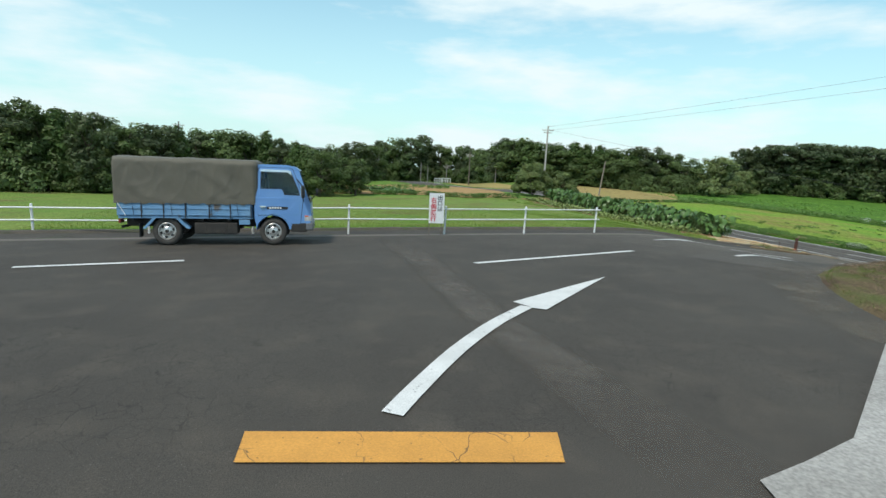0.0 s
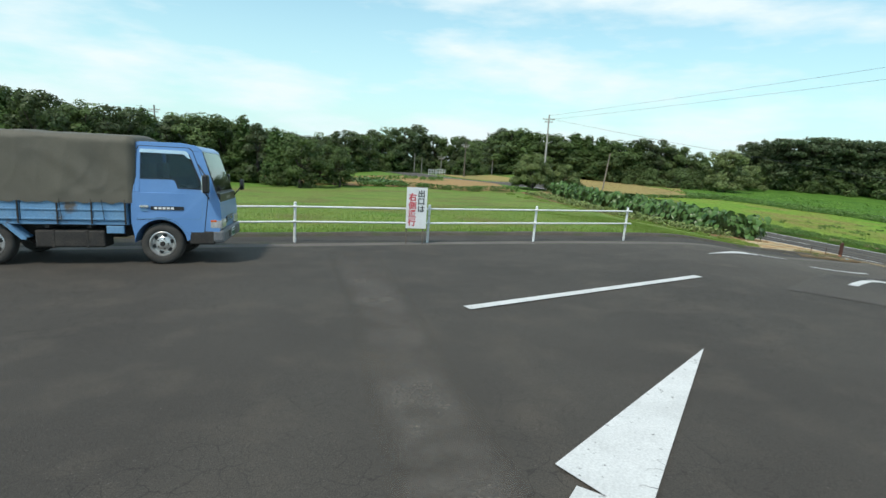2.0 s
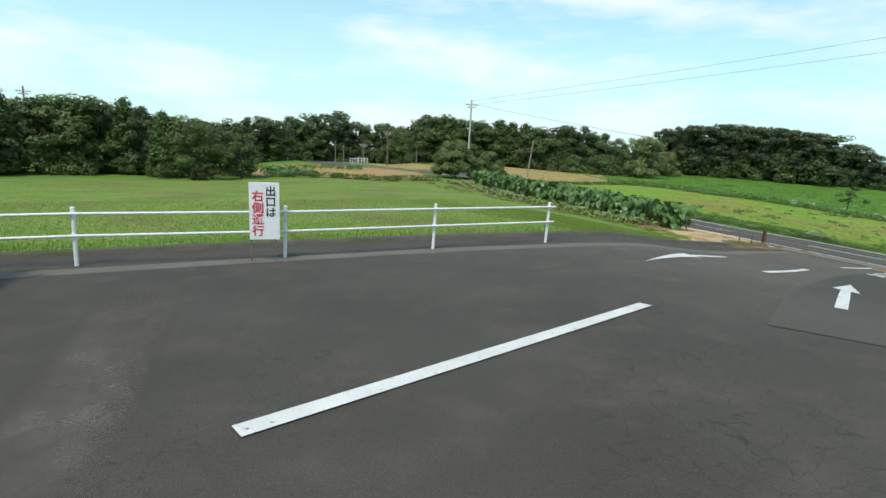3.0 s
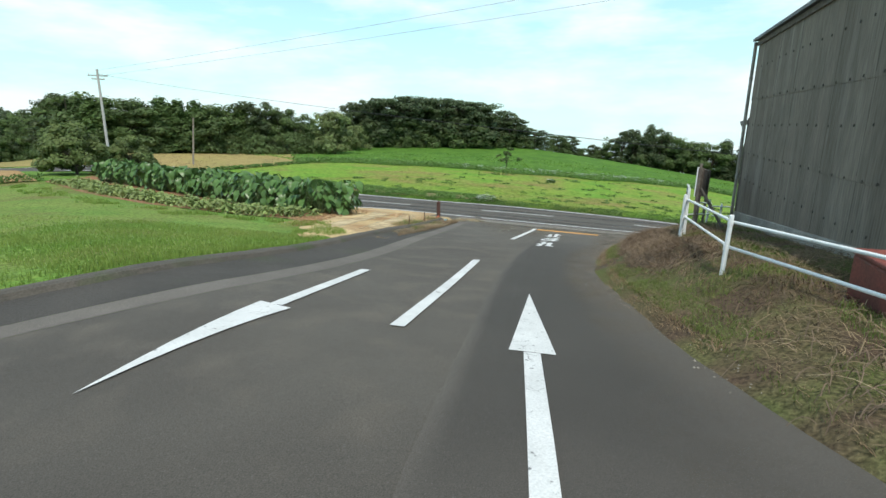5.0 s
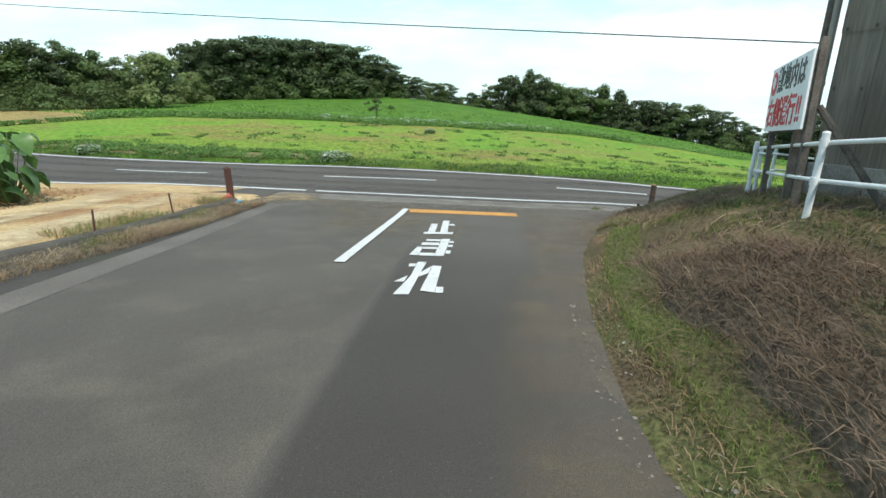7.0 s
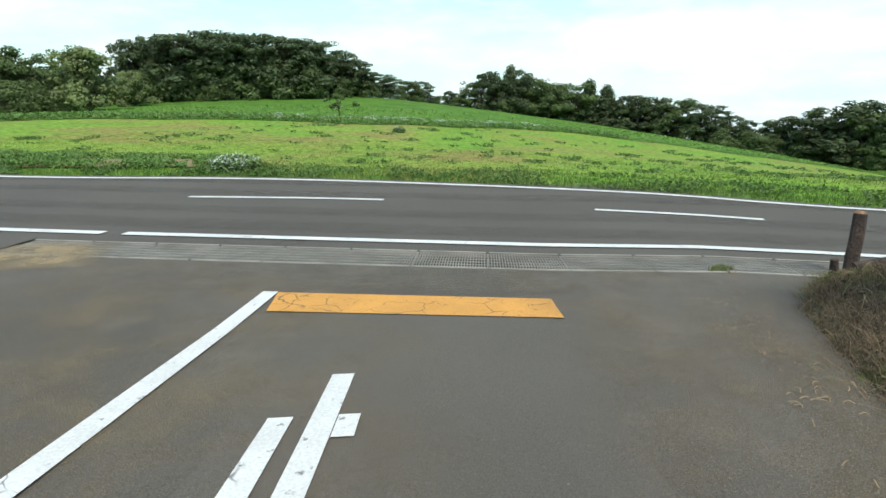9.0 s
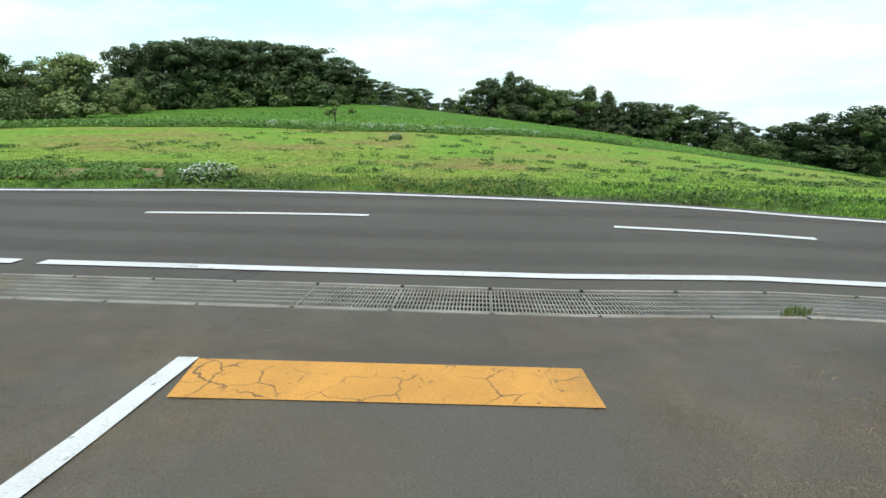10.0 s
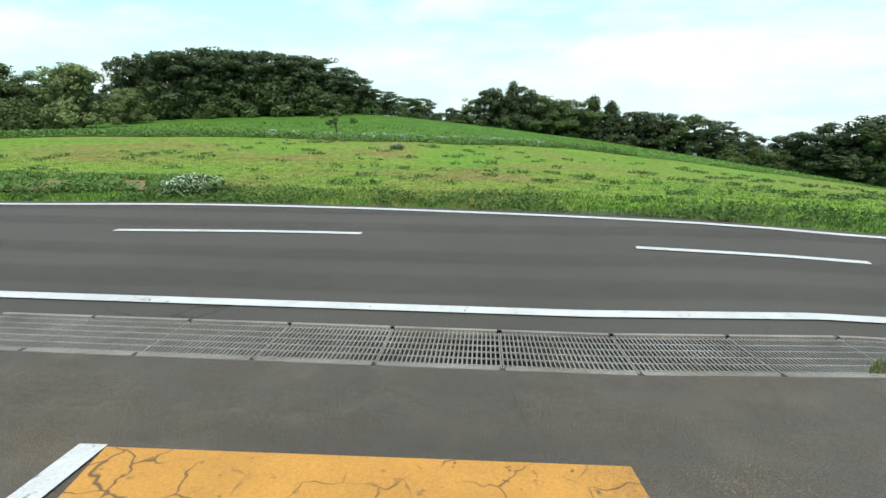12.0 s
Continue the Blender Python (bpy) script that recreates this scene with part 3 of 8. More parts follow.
def offset_by(line, d0, d1):
    """The line shifted to its right, by d0 over most of its length and by d1 at its end."""
    k = len(line) - 1
    near_l, far_l = offset_line(line, -d0), offset_line(line, -d1)
    out = []
    for i2, (p, q) in enumerate(zip(near_l, far_l)):
        t = sstep(0.72, 1.0, i2 / k)
        out.append((p[0] + (q[0] - p[0]) * t, p[1] + (q[1] - p[1]) * t))
    return out


gut_out, gut_in = offset_by(n_line, 1.12, 0.70), offset_by(n_line, 1.54, 1.04)
s_line = matched(YARD_S)


def wavy(line, amp, freq, seed):
    return [(x + amp * noise.noise((x * freq, y * freq, seed)), y + amp * noise.noise((x * freq, y * freq, seed + 9))) for x, y in line]


s_edge = wavy(s_line, 0.16, 0.9, 3.0)
yard = tagged(sheet("road_yard", gut_in, offset_line(s_line, -0.45), hard, M_ASPHALT, across=26), "worn dark grey asphalt yard sloping down to the road", "asphalt", kind="structure")
worn_at = yard.data.attributes.new("worn", "FLOAT", "POINT")
worn_at.data.foreach_set("value", [sstep(7.5, 14.5, v.co.x * AC + v.co.y * AS) for v in yard.data.vertices])
tagged(sheet("pavement_gutter", gut_out, gut_in, hard, M_STRIP, across=2, lift=0.002), "pale concrete gutter strip along the kerb", "gutter", kind="structure")


KERB_PROFILE = ((-0.04, -0.12), (0.0, 0.085), (0.05, 0.112), (0.19, 0.118), (0.25, 0.10), (0.29, 0.040), (0.42, 0.030), (0.70, 0.014), (1.0, 0.003))


def build_kerb(name, prof, material, label):
    """A strip along the kerb line, its height above the paving given across it."""
    bm = bmesh.new()
    rows = []
    for (ax, ay), (bx, by) in zip(offset_line(n_line, 0.14), gut_out):
        row = []
        for t, dz in prof:
            x, y = ax + (bx - ax) * t, ay + (by - ay) * t
            w = 0.016 * noise.noise((x * 1.7, y * 1.7, t * 3.0)) if 0 <= t < 1 else 0
            row.append(bm.verts.new((x, y, hard(x, y) + dz + w)))
        rows.append(row)
    for r0, r1 in zip(rows, rows[1:]):
        for k in range(len(prof) - 1):
            bm.faces.new((r0[k], r0[k + 1], r1[k + 1], r1[k]))
    bmesh.ops.recalc_face_normals(bm, faces=bm.faces[:])
    if sum(f.normal.z for f in bm.faces) < 0:
        bmesh.ops.reverse_faces(bm, faces=bm.faces[:])
    return tagged(link_mesh(name, bm, material), label, "kerb", kind="structure")


# a low rounded ridge on the outside, then a dark strip falling to the gutter
build_kerb("pavement_kerb", KERB_PROFILE[:6], M_KERBTOP, "weathered brown grey raised kerb with light on top painted in")
build_kerb("pavement_kerb_foot", KERB_PROFILE[5:], M_KERB, "dark strip along the foot of the kerb")

# strip of road from its edges; offsets to the left of the line point to the yard
tagged(sheet("road", resample(offset_line(NEAR_L, 0.41), 420), resample(offset_line(FAR_L, -0.30), 420), hard, M_ROAD, across=8), "grey two-lane country road with white lines", "road", kind="structure")
R_IN, R_OUT = 0.44, 1.03          # the drain grating lies between these offsets
near = [p for p in offset_line(NEAR_L, R_OUT + 0.04) if 17.0 < p[1] < 26.4 and p[0] > 18]


near = sorted(near, key=lambda p: p[1])
a0, a1 = offset_line(s_line, -0.45)[-1], gut_in[-1]
last_row = [(a0[0] + (a1[0] - a0[0]) * k / 26, a0[1] + (a1[1] - a0[1]) * k / 26) for k in range(27)]
apron = tagged(sheet("road_apron", last_row, resample(near, 27), hard, M_ASPHALT, across=4), "worn asphalt apron in front of the drain", "asphalt", kind="structure")
worn_at = apron.data.attributes.new("worn", "FLOAT", "POINT")
worn_at.data.foreach_set("value", [1.0] * len(apron.data.vertices))

k0, k1 = offset_line(n_line, 0.14)[-1], gut_in[-1]
tagged(sheet("pavement_mouth", resample([k0, k1], 10), resample([(20.6, 26.5), (21.25, 25.65)], 10), hard, M_STRIP, across=5, lift=-0.003), "worn concrete at the driveway mouth", "gutter", kind="structure")
# darker asphalt on the exit lane
LANE = ((5.2, 9.7), (7.2, 11.45), (8.85, 12.75), (13.3, 16.1), (17.4, 18.65), (21.7, 21.35))
lane_l = matched(LANE, 14)
lane_edge = wavy(offset_line(lane_l, -0.62), 0.05, 1.4, 5.0)
south = matched(((7.3, 7.6), (8.9, 9.15), (9.9, 10.2), (13.2, 13.3), (17.0, 15.8), (22.9, 19.2)), 14)
lane_patch = tagged(sheet("road_patch", lane_edge, wavy(south, 0.15, 0.8, 2.0), hard, M_ASPHALT_LANE, across=30, lift=0.006), "darker asphalt on the exit lane", "asphalt", kind="structure")
# here the worn value fades the lane paler at its rims and ends
worn_at = lane_patch.data.attributes.new("worn", "FLOAT", "POINT")
worn_at.data.foreach_set("value", [min(1.0, (1.179 * (1 + 0.62 * sstep(7.5, 14.5, v.co.x * AC + v.co.y * AS)) - 1) / 0.72) * max(1 - sstep(0.0, 0.07, (i2 % 31) / 30), sstep(16.0, 20.6, v.co.x), 1 - sstep(0.0, 0.28, (i2 // 31) / (len(lane_edge) - 1)), 0.7 * sstep(0.6, 1.0, (i2 % 31) / 30)) for i2, v in enumerate(lane_patch.data.vertices)])


# ---- road markings ----
def mark_poly(name, poly, material, label, lift=0.013, cuts=4):
    bm = bmesh.new()
    bm.faces.new([bm.verts.new((x, y, 0)) for x, y in poly])
    bmesh.ops.triangulate(bm, faces=bm.faces[:])
    bmesh.ops.subdivide_edges(bm, edges=bm.edges[:], cuts=cuts, use_grid_fill=True)
    for v in bm.verts:
        v.co.z = hard(v.co.x, v.co.y) + lift
    bmesh.ops.recalc_face_normals(bm, faces=bm.faces[:])
    if sum(f.normal.z for f in bm.faces) < 0:
        bmesh.ops.reverse_faces(bm, faces=bm.faces[:])
    return tagged(link_mesh(name, bm, material), label, "road marking", kind="structure")


def mark_line(name, line, width, material, label, lift=0.013, height=hard):
    half = width / 2
    ob = sheet(name, offset_line(line, half), offset_line(line, -half), height, material, across=2, lift=lift)
    return tagged(ob, label, "road marking", kind="structure")


def span(p, q, step=0.4):
    k = max(2, int(math.hypot(q[0] - p[0], q[1] - p[1]) / step))
    return resample([p, q], k)


# curved arrow of the yard: shaft and head
shaft = resample(smooth_line(((-0.62, 1.25), (-0.44, 1.70), (-0.05, 2.58), (0.42, 3.44), (0.92, 4.18)), 0.2), 24)
mark_line("road_marking", shaft, 0.17, M_WHITE, "white curved arrow shaft painted on asphalt")
mark_poly("road_marking", ((2.72, 6.38), (0.79, 4.42), (0.90, 4.30), (1.00, 4.10), (1.14, 4.03)), M_WHITE, "white arrow head painted on asphalt")
mark_line("road_marking", span((0.62, 7.68), (4.73, 10.10)), 0.16, M_WHITE, "white lane line with fine cracks")
mark_line("road_marking", span((-7.1, 6.35), (-4.8, 7.35)), 0.16, M_WHITE, "white lane line on the yard")
mark_line("road_marking", span((8.82, 12.75), (13.27, 16.08)), 0.14, M_WHITE, "white lane line on the ramp")
mark_line("road_marking", span((17.37, 18.65), (22.02, 21.44)), 0.13, M_WHITE, "white centre line before the stop line")
# straight exit arrow
mark_poly("road_marking", ((11.45, 13.32), (9.18, 11.73), (9.41, 11.43)), M_WHITE, "white exit arrow head painted on asphalt")
mark_line("road_marking", span((7.19, 9.83), (9.285, 11.575), 0.15), 0.135, M_WHITE, "white exit arrow shaft painted on asphalt")
# entry arrow, pointing up the ramp
mark_poly("road_marking", ((6.42, 12.82), (8.29, 13.78), (8.17, 14.21)), M_WHITE, "white entry arrow head painted on asphalt")
mark_line("road_marking", span((8.23, 13.99), (10.47, 15.76), 0.15), 0.15, M_WHITE, "white entry arrow shaft painted on asphalt")
# stop line
mark_poly("road_marking", ((22.04, 21.37), (23.17, 19.38), (22.78, 19.13), (21.66, 21.05)), M_AMBER, "orange stop line with dark cracks")
# faded orange bar where the yard begins
mark_poly("road_marking", ((-1.55, 0.98), (0.50, 1.04), (0.46, 0.70), (-1.50, 0.64)), M_AMBER, "orange painted bar on the yard")
# main road lines
near_fine = [p for p in resample(NEAR_L, 2400) if p[1] < 60]
mark_line("road_marking", [p for p in near_fine if p[1] < 24.92], 0.16, M_WHITE, "white edge line of the road")
mark_line("road_marking", [p for p in near_fine if p[1] > 25.04], 0.16, M_WHITE, "white edge line of the road")
mark_line("road_marking", FAR_L, 0.14, M_WHITE, "white far edge line of the road")


ROAD_D = np.concatenate([[0], np.cumsum(np.hypot(*(np.diff(ROAD_A, axis=0).T)))])


NEAR_D = np.concatenate([[0], np.cumsum(np.hypot(*(np.diff(NEAR_A, axis=0).T)))])


def along(y):
    return float(np.interp(y, ROAD_A[:, 1], ROAD_D))


for y0, y1 in ((5.0, 8.0), (11.4, 14.3), (18.0, 20.41), (23.86, 26.94), (29.95, 32.5), (36.0, 39.0), (42.5, 46.0), (50, 54)):
    d0, d1 = along(y0), along(y1)
    ds = np.linspace(d0, d1, 10)
    mark_line("road_marking", list(zip(np.interp(ds, ROAD_D, ROAD_A[:, 0]), np.interp(ds, ROAD_D, ROAD_A[:, 1]))), 0.14, M_WHITE, "white dashed centre line of the road")


# stop letters, painted tall for drivers: strokes in a unit square, x across, y along the way of travel
LETTER_STOP = [[(0.0, 0.0), (0.97, 0.0), (0.97, 0.12), (0.0, 0.12)], [(0.12, 0.13), (0.36, 0.13), (0.36, 0.72), (0.12, 0.72)], [(0.53, 0.13), (0.78, 0.13), (0.78, 1.0), (0.53, 1.0)], [(0.79, 0.60), (1.0, 0.60), (1.0, 0.72), (0.79, 0.72)]]
LETTER_MA = [[(0.62, 0.02), (0.86, 0.02), (0.86, 1.0), (0.62, 1.0)], [(0.18, 0.84), (0.61, 0.84), (0.61, 0.96), (0.18, 0.96)], [(0.12, 0.58), (0.61, 0.58), (0.61, 0.74), (0.12, 0.74)],
             [(0.0, 0.04), (0.22, 0.04), (0.22, 0.48), (0.06, 0.48)], [(0.23, 0.36), (0.61, 0.36), (0.61, 0.48), (0.23, 0.48)], [(0.23, 0.02), (0.61, 0.02), (0.61, 0.16), (0.23, 0.16)],
             [(0.87, 0.74), (1.0, 0.74), (1.0, 0.86), (0.87, 0.86)], [(0.87, 0.50), (1.0, 0.50), (1.0, 0.62), (0.87, 0.62)], [(0.87, 0.14), (1.0, 0.14), (1.0, 0.30), (0.87, 0.30)]]
LETTER_RE = [[(0.08, 0.0), (0.37, 0.0), (0.46, 0.46), (0.57, 1.0), (0.36, 1.0), (0.30, 0.5)], [(0.18, 0.82), (0.33, 0.82), (0.35, 0.93), (0.18, 0.93)], [(0.0, 0.33), (0.20, 0.33), (0.24, 0.52)],
             [(0.47, 0.47), (0.66, 0.60), (0.72, 0.86), (0.49, 0.62)], [(0.56, 0.09), (0.84, 0.05), (0.93, 0.84), (0.73, 0.86), (0.67, 0.58)], [(0.85, 0.04), (1.0, 0.04), (1.0, 0.19), (0.86, 0.19)]]


def letter(strokes, corner, across, ahead):
    (cx, cy), (ux, uy), (vx, vy) = corner, across, ahead
    for st in strokes:
        mark_poly("road_marking", [(cx + ux * p + vx * q, cy + uy * p + vy * q) for p, q in st], M_WHITE, "white stop letter painted on asphalt", lift=0.015, cuts=2)


letter(LETTER_STOP, (19.62, 19.16), (0.30, -0.36), (1.35, 0.87))
letter(LETTER_MA, (18.13, 18.26), (0.28, -0.40), (1.12, 0.66))
letter(LETTER_RE, (16.72, 17.36), (0.30, -0.38), (1.10, 0.74))


# ---- drain grating ----
def grating(y0, y1):
    """One panel of the steel drain grating over its pit."""
    ob = thing("drain_grating", Matrix.Identity(4), "grey galvanised steel drain grating panel set in asphalt", "grating", "drain gratings")
    inner, outer = offset_line(NEAR_L, R_IN), offset_line(NEAR_L, R_OUT)

    def spot(line, d):
        return np.interp(d, NEAR_D, [p[0] for p in line]), np.interp(d, NEAR_D, [p[1] for p in line])
    d0, d1 = (float(np.interp(v, NEAR_A[:, 1], NEAR_D)) for v in (y0, y1))
    bars = bmesh.new()
    k = max(8, int((d1 - d0) / 0.0285))
    for i in range(k + 1):
        d = d0 + (d1 - d0) * i / k
        (ax, ay), (bx, by) = spot(inner, d), spot(outer, d)
        tx, ty = (bx - ax), (by - ay)
        ln = math.hypot(tx, ty)
        px, py = -ty / ln * 0.0045, tx / ln * 0.0045
        za, zb = hard(ax, ay) - 0.006, hard(bx, by) - 0.006
        q = [(ax - px, ay - py, za), (bx - px, by - py, zb), (bx + px, by + py, zb), (ax + px, ay + py, za)]
        top = [bars.verts.new(c) for c in q]
        low = [bars.verts.new((c[0], c[1], c[2] - 0.026)) for c in q]
        bars.faces.new(top)
        for j in range(4):
            bars.faces.new((top[j], low[j], low[(j + 1) % 4], top[(j + 1) % 4]))
    for f in (0.06, 0.235, 0.41, 0.59, 0.765, 0.94):
        for i in range(6):
            da, db = d0 + (d1 - d0) * i / 6, d0 + (d1 - d0) * (i + 1) / 6
            ends = []
            for d in (da, db):
                (ax, ay), (bx, by) = spot(inner, d), spot(outer, d)
                x, y = ax + (bx - ax) * f, ay + (by - ay) * f
                ends.append((x, y, hard(x, y) - 0.010))
            add_tube(bars, ends[0], ends[1], 0.007, seg=4, caps=False)
    bmesh.ops.recalc_face_normals(bars, faces=bars.faces[:])
    part("bar", bars, M_STEEL, ob)
    for line, w in ((inner, 0.035), (outer, -0.05)):
        fr = bmesh.new()
        pts = [spot(line, d0 + 0.01 + (d1 - d0 - 0.02) * i / 6) for i in range(7)]
        l2 = offset_line(pts, -w * 1.0)
        tops = [[fr.verts.new((*p, hard(*p) + 0.006)) for p in (a, b)] for a, b in zip(pts, l2)]
        for (a, b), (c, d) in zip(tops, tops[1:]):
            fr.faces.new((a, b, d, c))
        r = bmesh.ops.extrude_face_region(fr, geom=fr.faces[:])
        for v in r["geom"]:
            if isinstance(v, bmesh.types.BMVert):
                v.co.z -= 0.07
        bmesh.ops.recalc_face_normals(fr, faces=fr.faces[:])
        part("frame", fr, M_STEEL, ob, "grey steel frame rail")
    return ob


PANEL_Y = [25.61 - 0.69 * i for i in range(14)]
for ya, yb in zip(PANEL_Y, PANEL_Y[1:]):
    grating(yb + 0.006, ya - 0.006)
# a near-black sheet close under the bars stands in for the pit's shade
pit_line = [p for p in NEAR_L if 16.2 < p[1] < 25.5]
tagged(sheet("pavement_drain", offset_line(pit_line, R_IN - 0.06), offset_line(pit_line, R_OUT + 0.06), hard, M_DARK_INSIDE, across=2, lift=-0.06), "near-black sheet painted as the shaded drain channel", "drain", kind="structure")


# ---- soil, field and bank surfaces ----
def patch(name, line_a, line_b, material, label, across=8, lift=0.02, k=40):
    return tagged(sheet(name, resample(line_a, k), resample(line_b, k), ground_z, material, across=across, lift=lift), label, "ground", kind="structure")


patch("ground_lawn", offset_line(n_line[10:93], 0.0), [(-46, 30), (-28, 37), (-12, 45), (0, 50), (9.0, 46.8), (11.0, 31.0)], M_LAWN, "mown green lawn behind the white fence", across=30, k=90)


def drive_z(x, y):
    """The driveway lies level with the road at its mouth and with the lawn behind."""
    rn = side(NEAR_A, x, y)
    return hard(x, y) + 0.005 + 0.075 * sstep(0.5, 2.2, rn) * sstep(0.0, 0.8, side(KERB_A, x, y) - 0.1)


tagged(sheet("ground_driveway", resample(offset_line(n_line[90:], 0.13), 60), wavy(resample([(11.2, 19.6), (12.6, 22.0), (13.6, 23.6), (15.2, 26.2), (17.3, 29.4), (18.0, 32.0)], 60), 0.5, 0.9, 14.0), drive_z, M_SOIL, across=20, lift=0.034), "sandy tan farm driveway", "ground", kind="structure")
MOUTH = [p for p in NEAR_L if 25.9 < p[1] < 40]
tagged(sheet("ground_shoulder", offset_line(MOUTH, 0.16), [(x - 2.6, y + 0.2) for x, y in offset_line(MOUTH, 0.6)], drive_z, M_SOIL, across=12, lift=0.010), "tan soil shoulder between crops and road", "ground", kind="structure")
MOUTH_IN = resample([p for p in near_fine if 25.57 < p[1] < 27.9], 16)
tagged(sheet("ground_mouth", offset_line(MOUTH_IN, 1.1), offset_line(MOUTH_IN, 2.5), drive_z, M_SOIL, across=8, lift=0.006), "tan soil at the driveway mouth", "ground", kind="structure")
tagged(sheet("road_mouth", offset_line(MOUTH_IN, 0.38), offset_line(MOUTH_IN, 1.35), hard, M_ROAD, across=4, lift=0.014), "worn asphalt between the drain and the driveway", "asphalt", kind="structure")
patch("ground_bed", [(9.0, 47.0), (9.6, 38.0), (10.6, 30.5), (12.6, 25.4), (13.9, 23.6)], [(12.5, 51.0), (15.0, 44.0), (16.6, 35.5), (16.9, 29.5), (16.9, 26.6)], M_ORANGE, "red brown soil of the crop bed", across=14, k=50, lift=0.03)
FARM = [p for p in offset_line(FAR_L, -0.35) if -55 < p[1] < 75]
# the line where the near field ends at a weedy bank
UB = wavy(resample(smooth_line(((31, 60.5), (36.3, 59.3), (41, 55), (48, 49.2), (52, 45.6), (58, 42.5), (68.5, 36.2), (72, 29), (77, 20), (92, 7), (104, -14))), 90), 1.6, 0.16, 11.0)
patch("ground_field", FARM, [(x + (62 if y < 40 else 62 - (y - 40) * 0.35), y + 22) for x, y in FARM], M_FIELD, "yellow green young field sloping away", across=60, k=90, lift=0.03)
patch("ground_field_upper", UB, [(42, 84), (52, 89), (60, 89), (70, 85), (80, 80), (92, 75), (106, 62), (112, 45), (114, 30), (113, 10), (110, -12)], M_FIELD2, "deep green upper field below the woods", across=30, k=90, lift=0.07)
patch("ground_bank", offset_line(s_edge, 0.10)[26:-9], offset_line(s_line[26:-9], -13), M_BANK, "dry brown grass bank", across=60, k=190, lift=0.045)
patch("ground_bank_end", [(20.5, 17.2), (21.9, 17.5), (23.1, 17.88), (24.6, 17.98), (25.7, 17.3), (26.6, 15.6), (27.2, 12), (27.5, 5)], [(16.4, 13.2), (17.4, 13.6), (18.5, 14.0), (19.5, 14.4), (21.0, 13.2), (22.0, 11), (22.5, 9), (23, 5)], M_BANK, "dry grass bank rounding to the road", across=40, k=90, lift=0.034)
M_FARSOIL = mat("pale bare field soil", (0.36, 0.225, 0.105), (0.30, 0.205, 0.095), rough=0.95, scale=0.4, fine=12, fine_amt=0.3, bump=0.6, col3=(0.16, 0.19, 0.055), scale3=0.22, pos3=(0.56, 0.70), spec=0.1)
VALLEY_EDGE = [(-22, 50.5), (-8, 50.2), (0, 51.0), (5, 47.5), (8.6, 47.5)]
patch("ground_far_soil", wavy(resample(VALLEY_EDGE, 40), 0.8, 0.4, 3.0), wavy(resample([(-20, 84), (-9, 84), (-1.5, 80), (3.2, 70.5), (8.0, 62.0)], 40), 1.2, 0.3, 7.0), M_FARSOIL, "bare tan field below the lawn", across=24, k=40, lift=0.05)
patch("ground_far_field", [(7.6, 79), (11.5, 70), (15.0, 66)], wavy(resample([(1.5, 108), (8, 108), (13.5, 96)], 24), 1.0, 0.3, 8.0), M_STUBBLE, "tan dry field across the valley road", across=14, k=24, lift=0.05)
patch("ground_stubble", wavy(resample([(19.3, 51), (23.5, 54.3), (29, 57.6), (36.0, 61.5)], 40), 1.2, 0.35, 5.0), wavy(resample([(14.5, 74), (20, 87), (30, 93), (46, 86)], 40), 1.5, 0.2, 6.0), M_STUBBLE, "tan dry stubble field before the woods", across=24, k=40, lift=0.06)


def dust_sheet(name, line_a, line_b, material, label, lift=0.010, k=30, across=10, height=hard):
    """A thin film of dust with a rim attribute that fades it out."""
    ob = sheet(name, resample(line_a, k), resample(line_b, k), height, material, across=across, lift=lift)
    att = ob.data.attributes.new("rim", "FLOAT", "POINT")
    vals = []
    for i2 in range(k):
        for j2 in range(across + 1):
            u, v = i2 / (k - 1), j2 / across
            vals.append(min(1.0, 4 * min(u, 1 - u, v, 1 - v)))
    att.data.foreach_set("value", vals)
    return tagged(ob, label, "dust", kind="structure")


dust_sheet("pavement_dust", [(18.6, 17.0), (20.5, 18.2), (22.4, 19.0), (23.6, 19.2)], [(20.0, 16.2), (21.8, 16.8), (23.4, 17.5), (24.6, 17.9)], M_DUST, "sandy dust washed onto the asphalt")
dust_sheet("pavement_dust", [(20.6, 23.2), (21.4, 22.4), (22.9, 19.9), (24.2, 18.4)], [(21.6, 24.6), (22.2, 23.3), (23.7, 20.5), (25.2, 18.0)], M_DUST_GREY, "pale grit in front of the drain", k=40)
dust_sheet("pavement_dust", [(20.2, 24.3), (21.0, 24.0), (21.6, 23.5)], [(21.0, 25.6), (21.8, 25.2), (22.3, 24.4)], dusty("tan mud", (0.33, 0.25, 0.14), pos=(0.30, 0.55)), "tan mud at the driveway mouth")
# pale seam across the yard
M_SEAM = dusty("pale seam tone", (0.125, 0.112, 0.096), pos=(0.22, 0.60), scale=1.2, amount=0.78)
dust_sheet("pavement_seam", [(-1.85, 12.3), (-0.85, 8.0), (-0.04, 3.7), (0.60, 1.6), (1.0, 0.3), (1.2, -0.6)], [(-0.85, 12.5), (0.0, 8.0), (0.72, 3.74), (1.36, 1.74), (1.95, 0.6), (2.3, -0.4)], M_SEAM, "paler seam across the asphalt", lift=0.005, k=70, across=10)
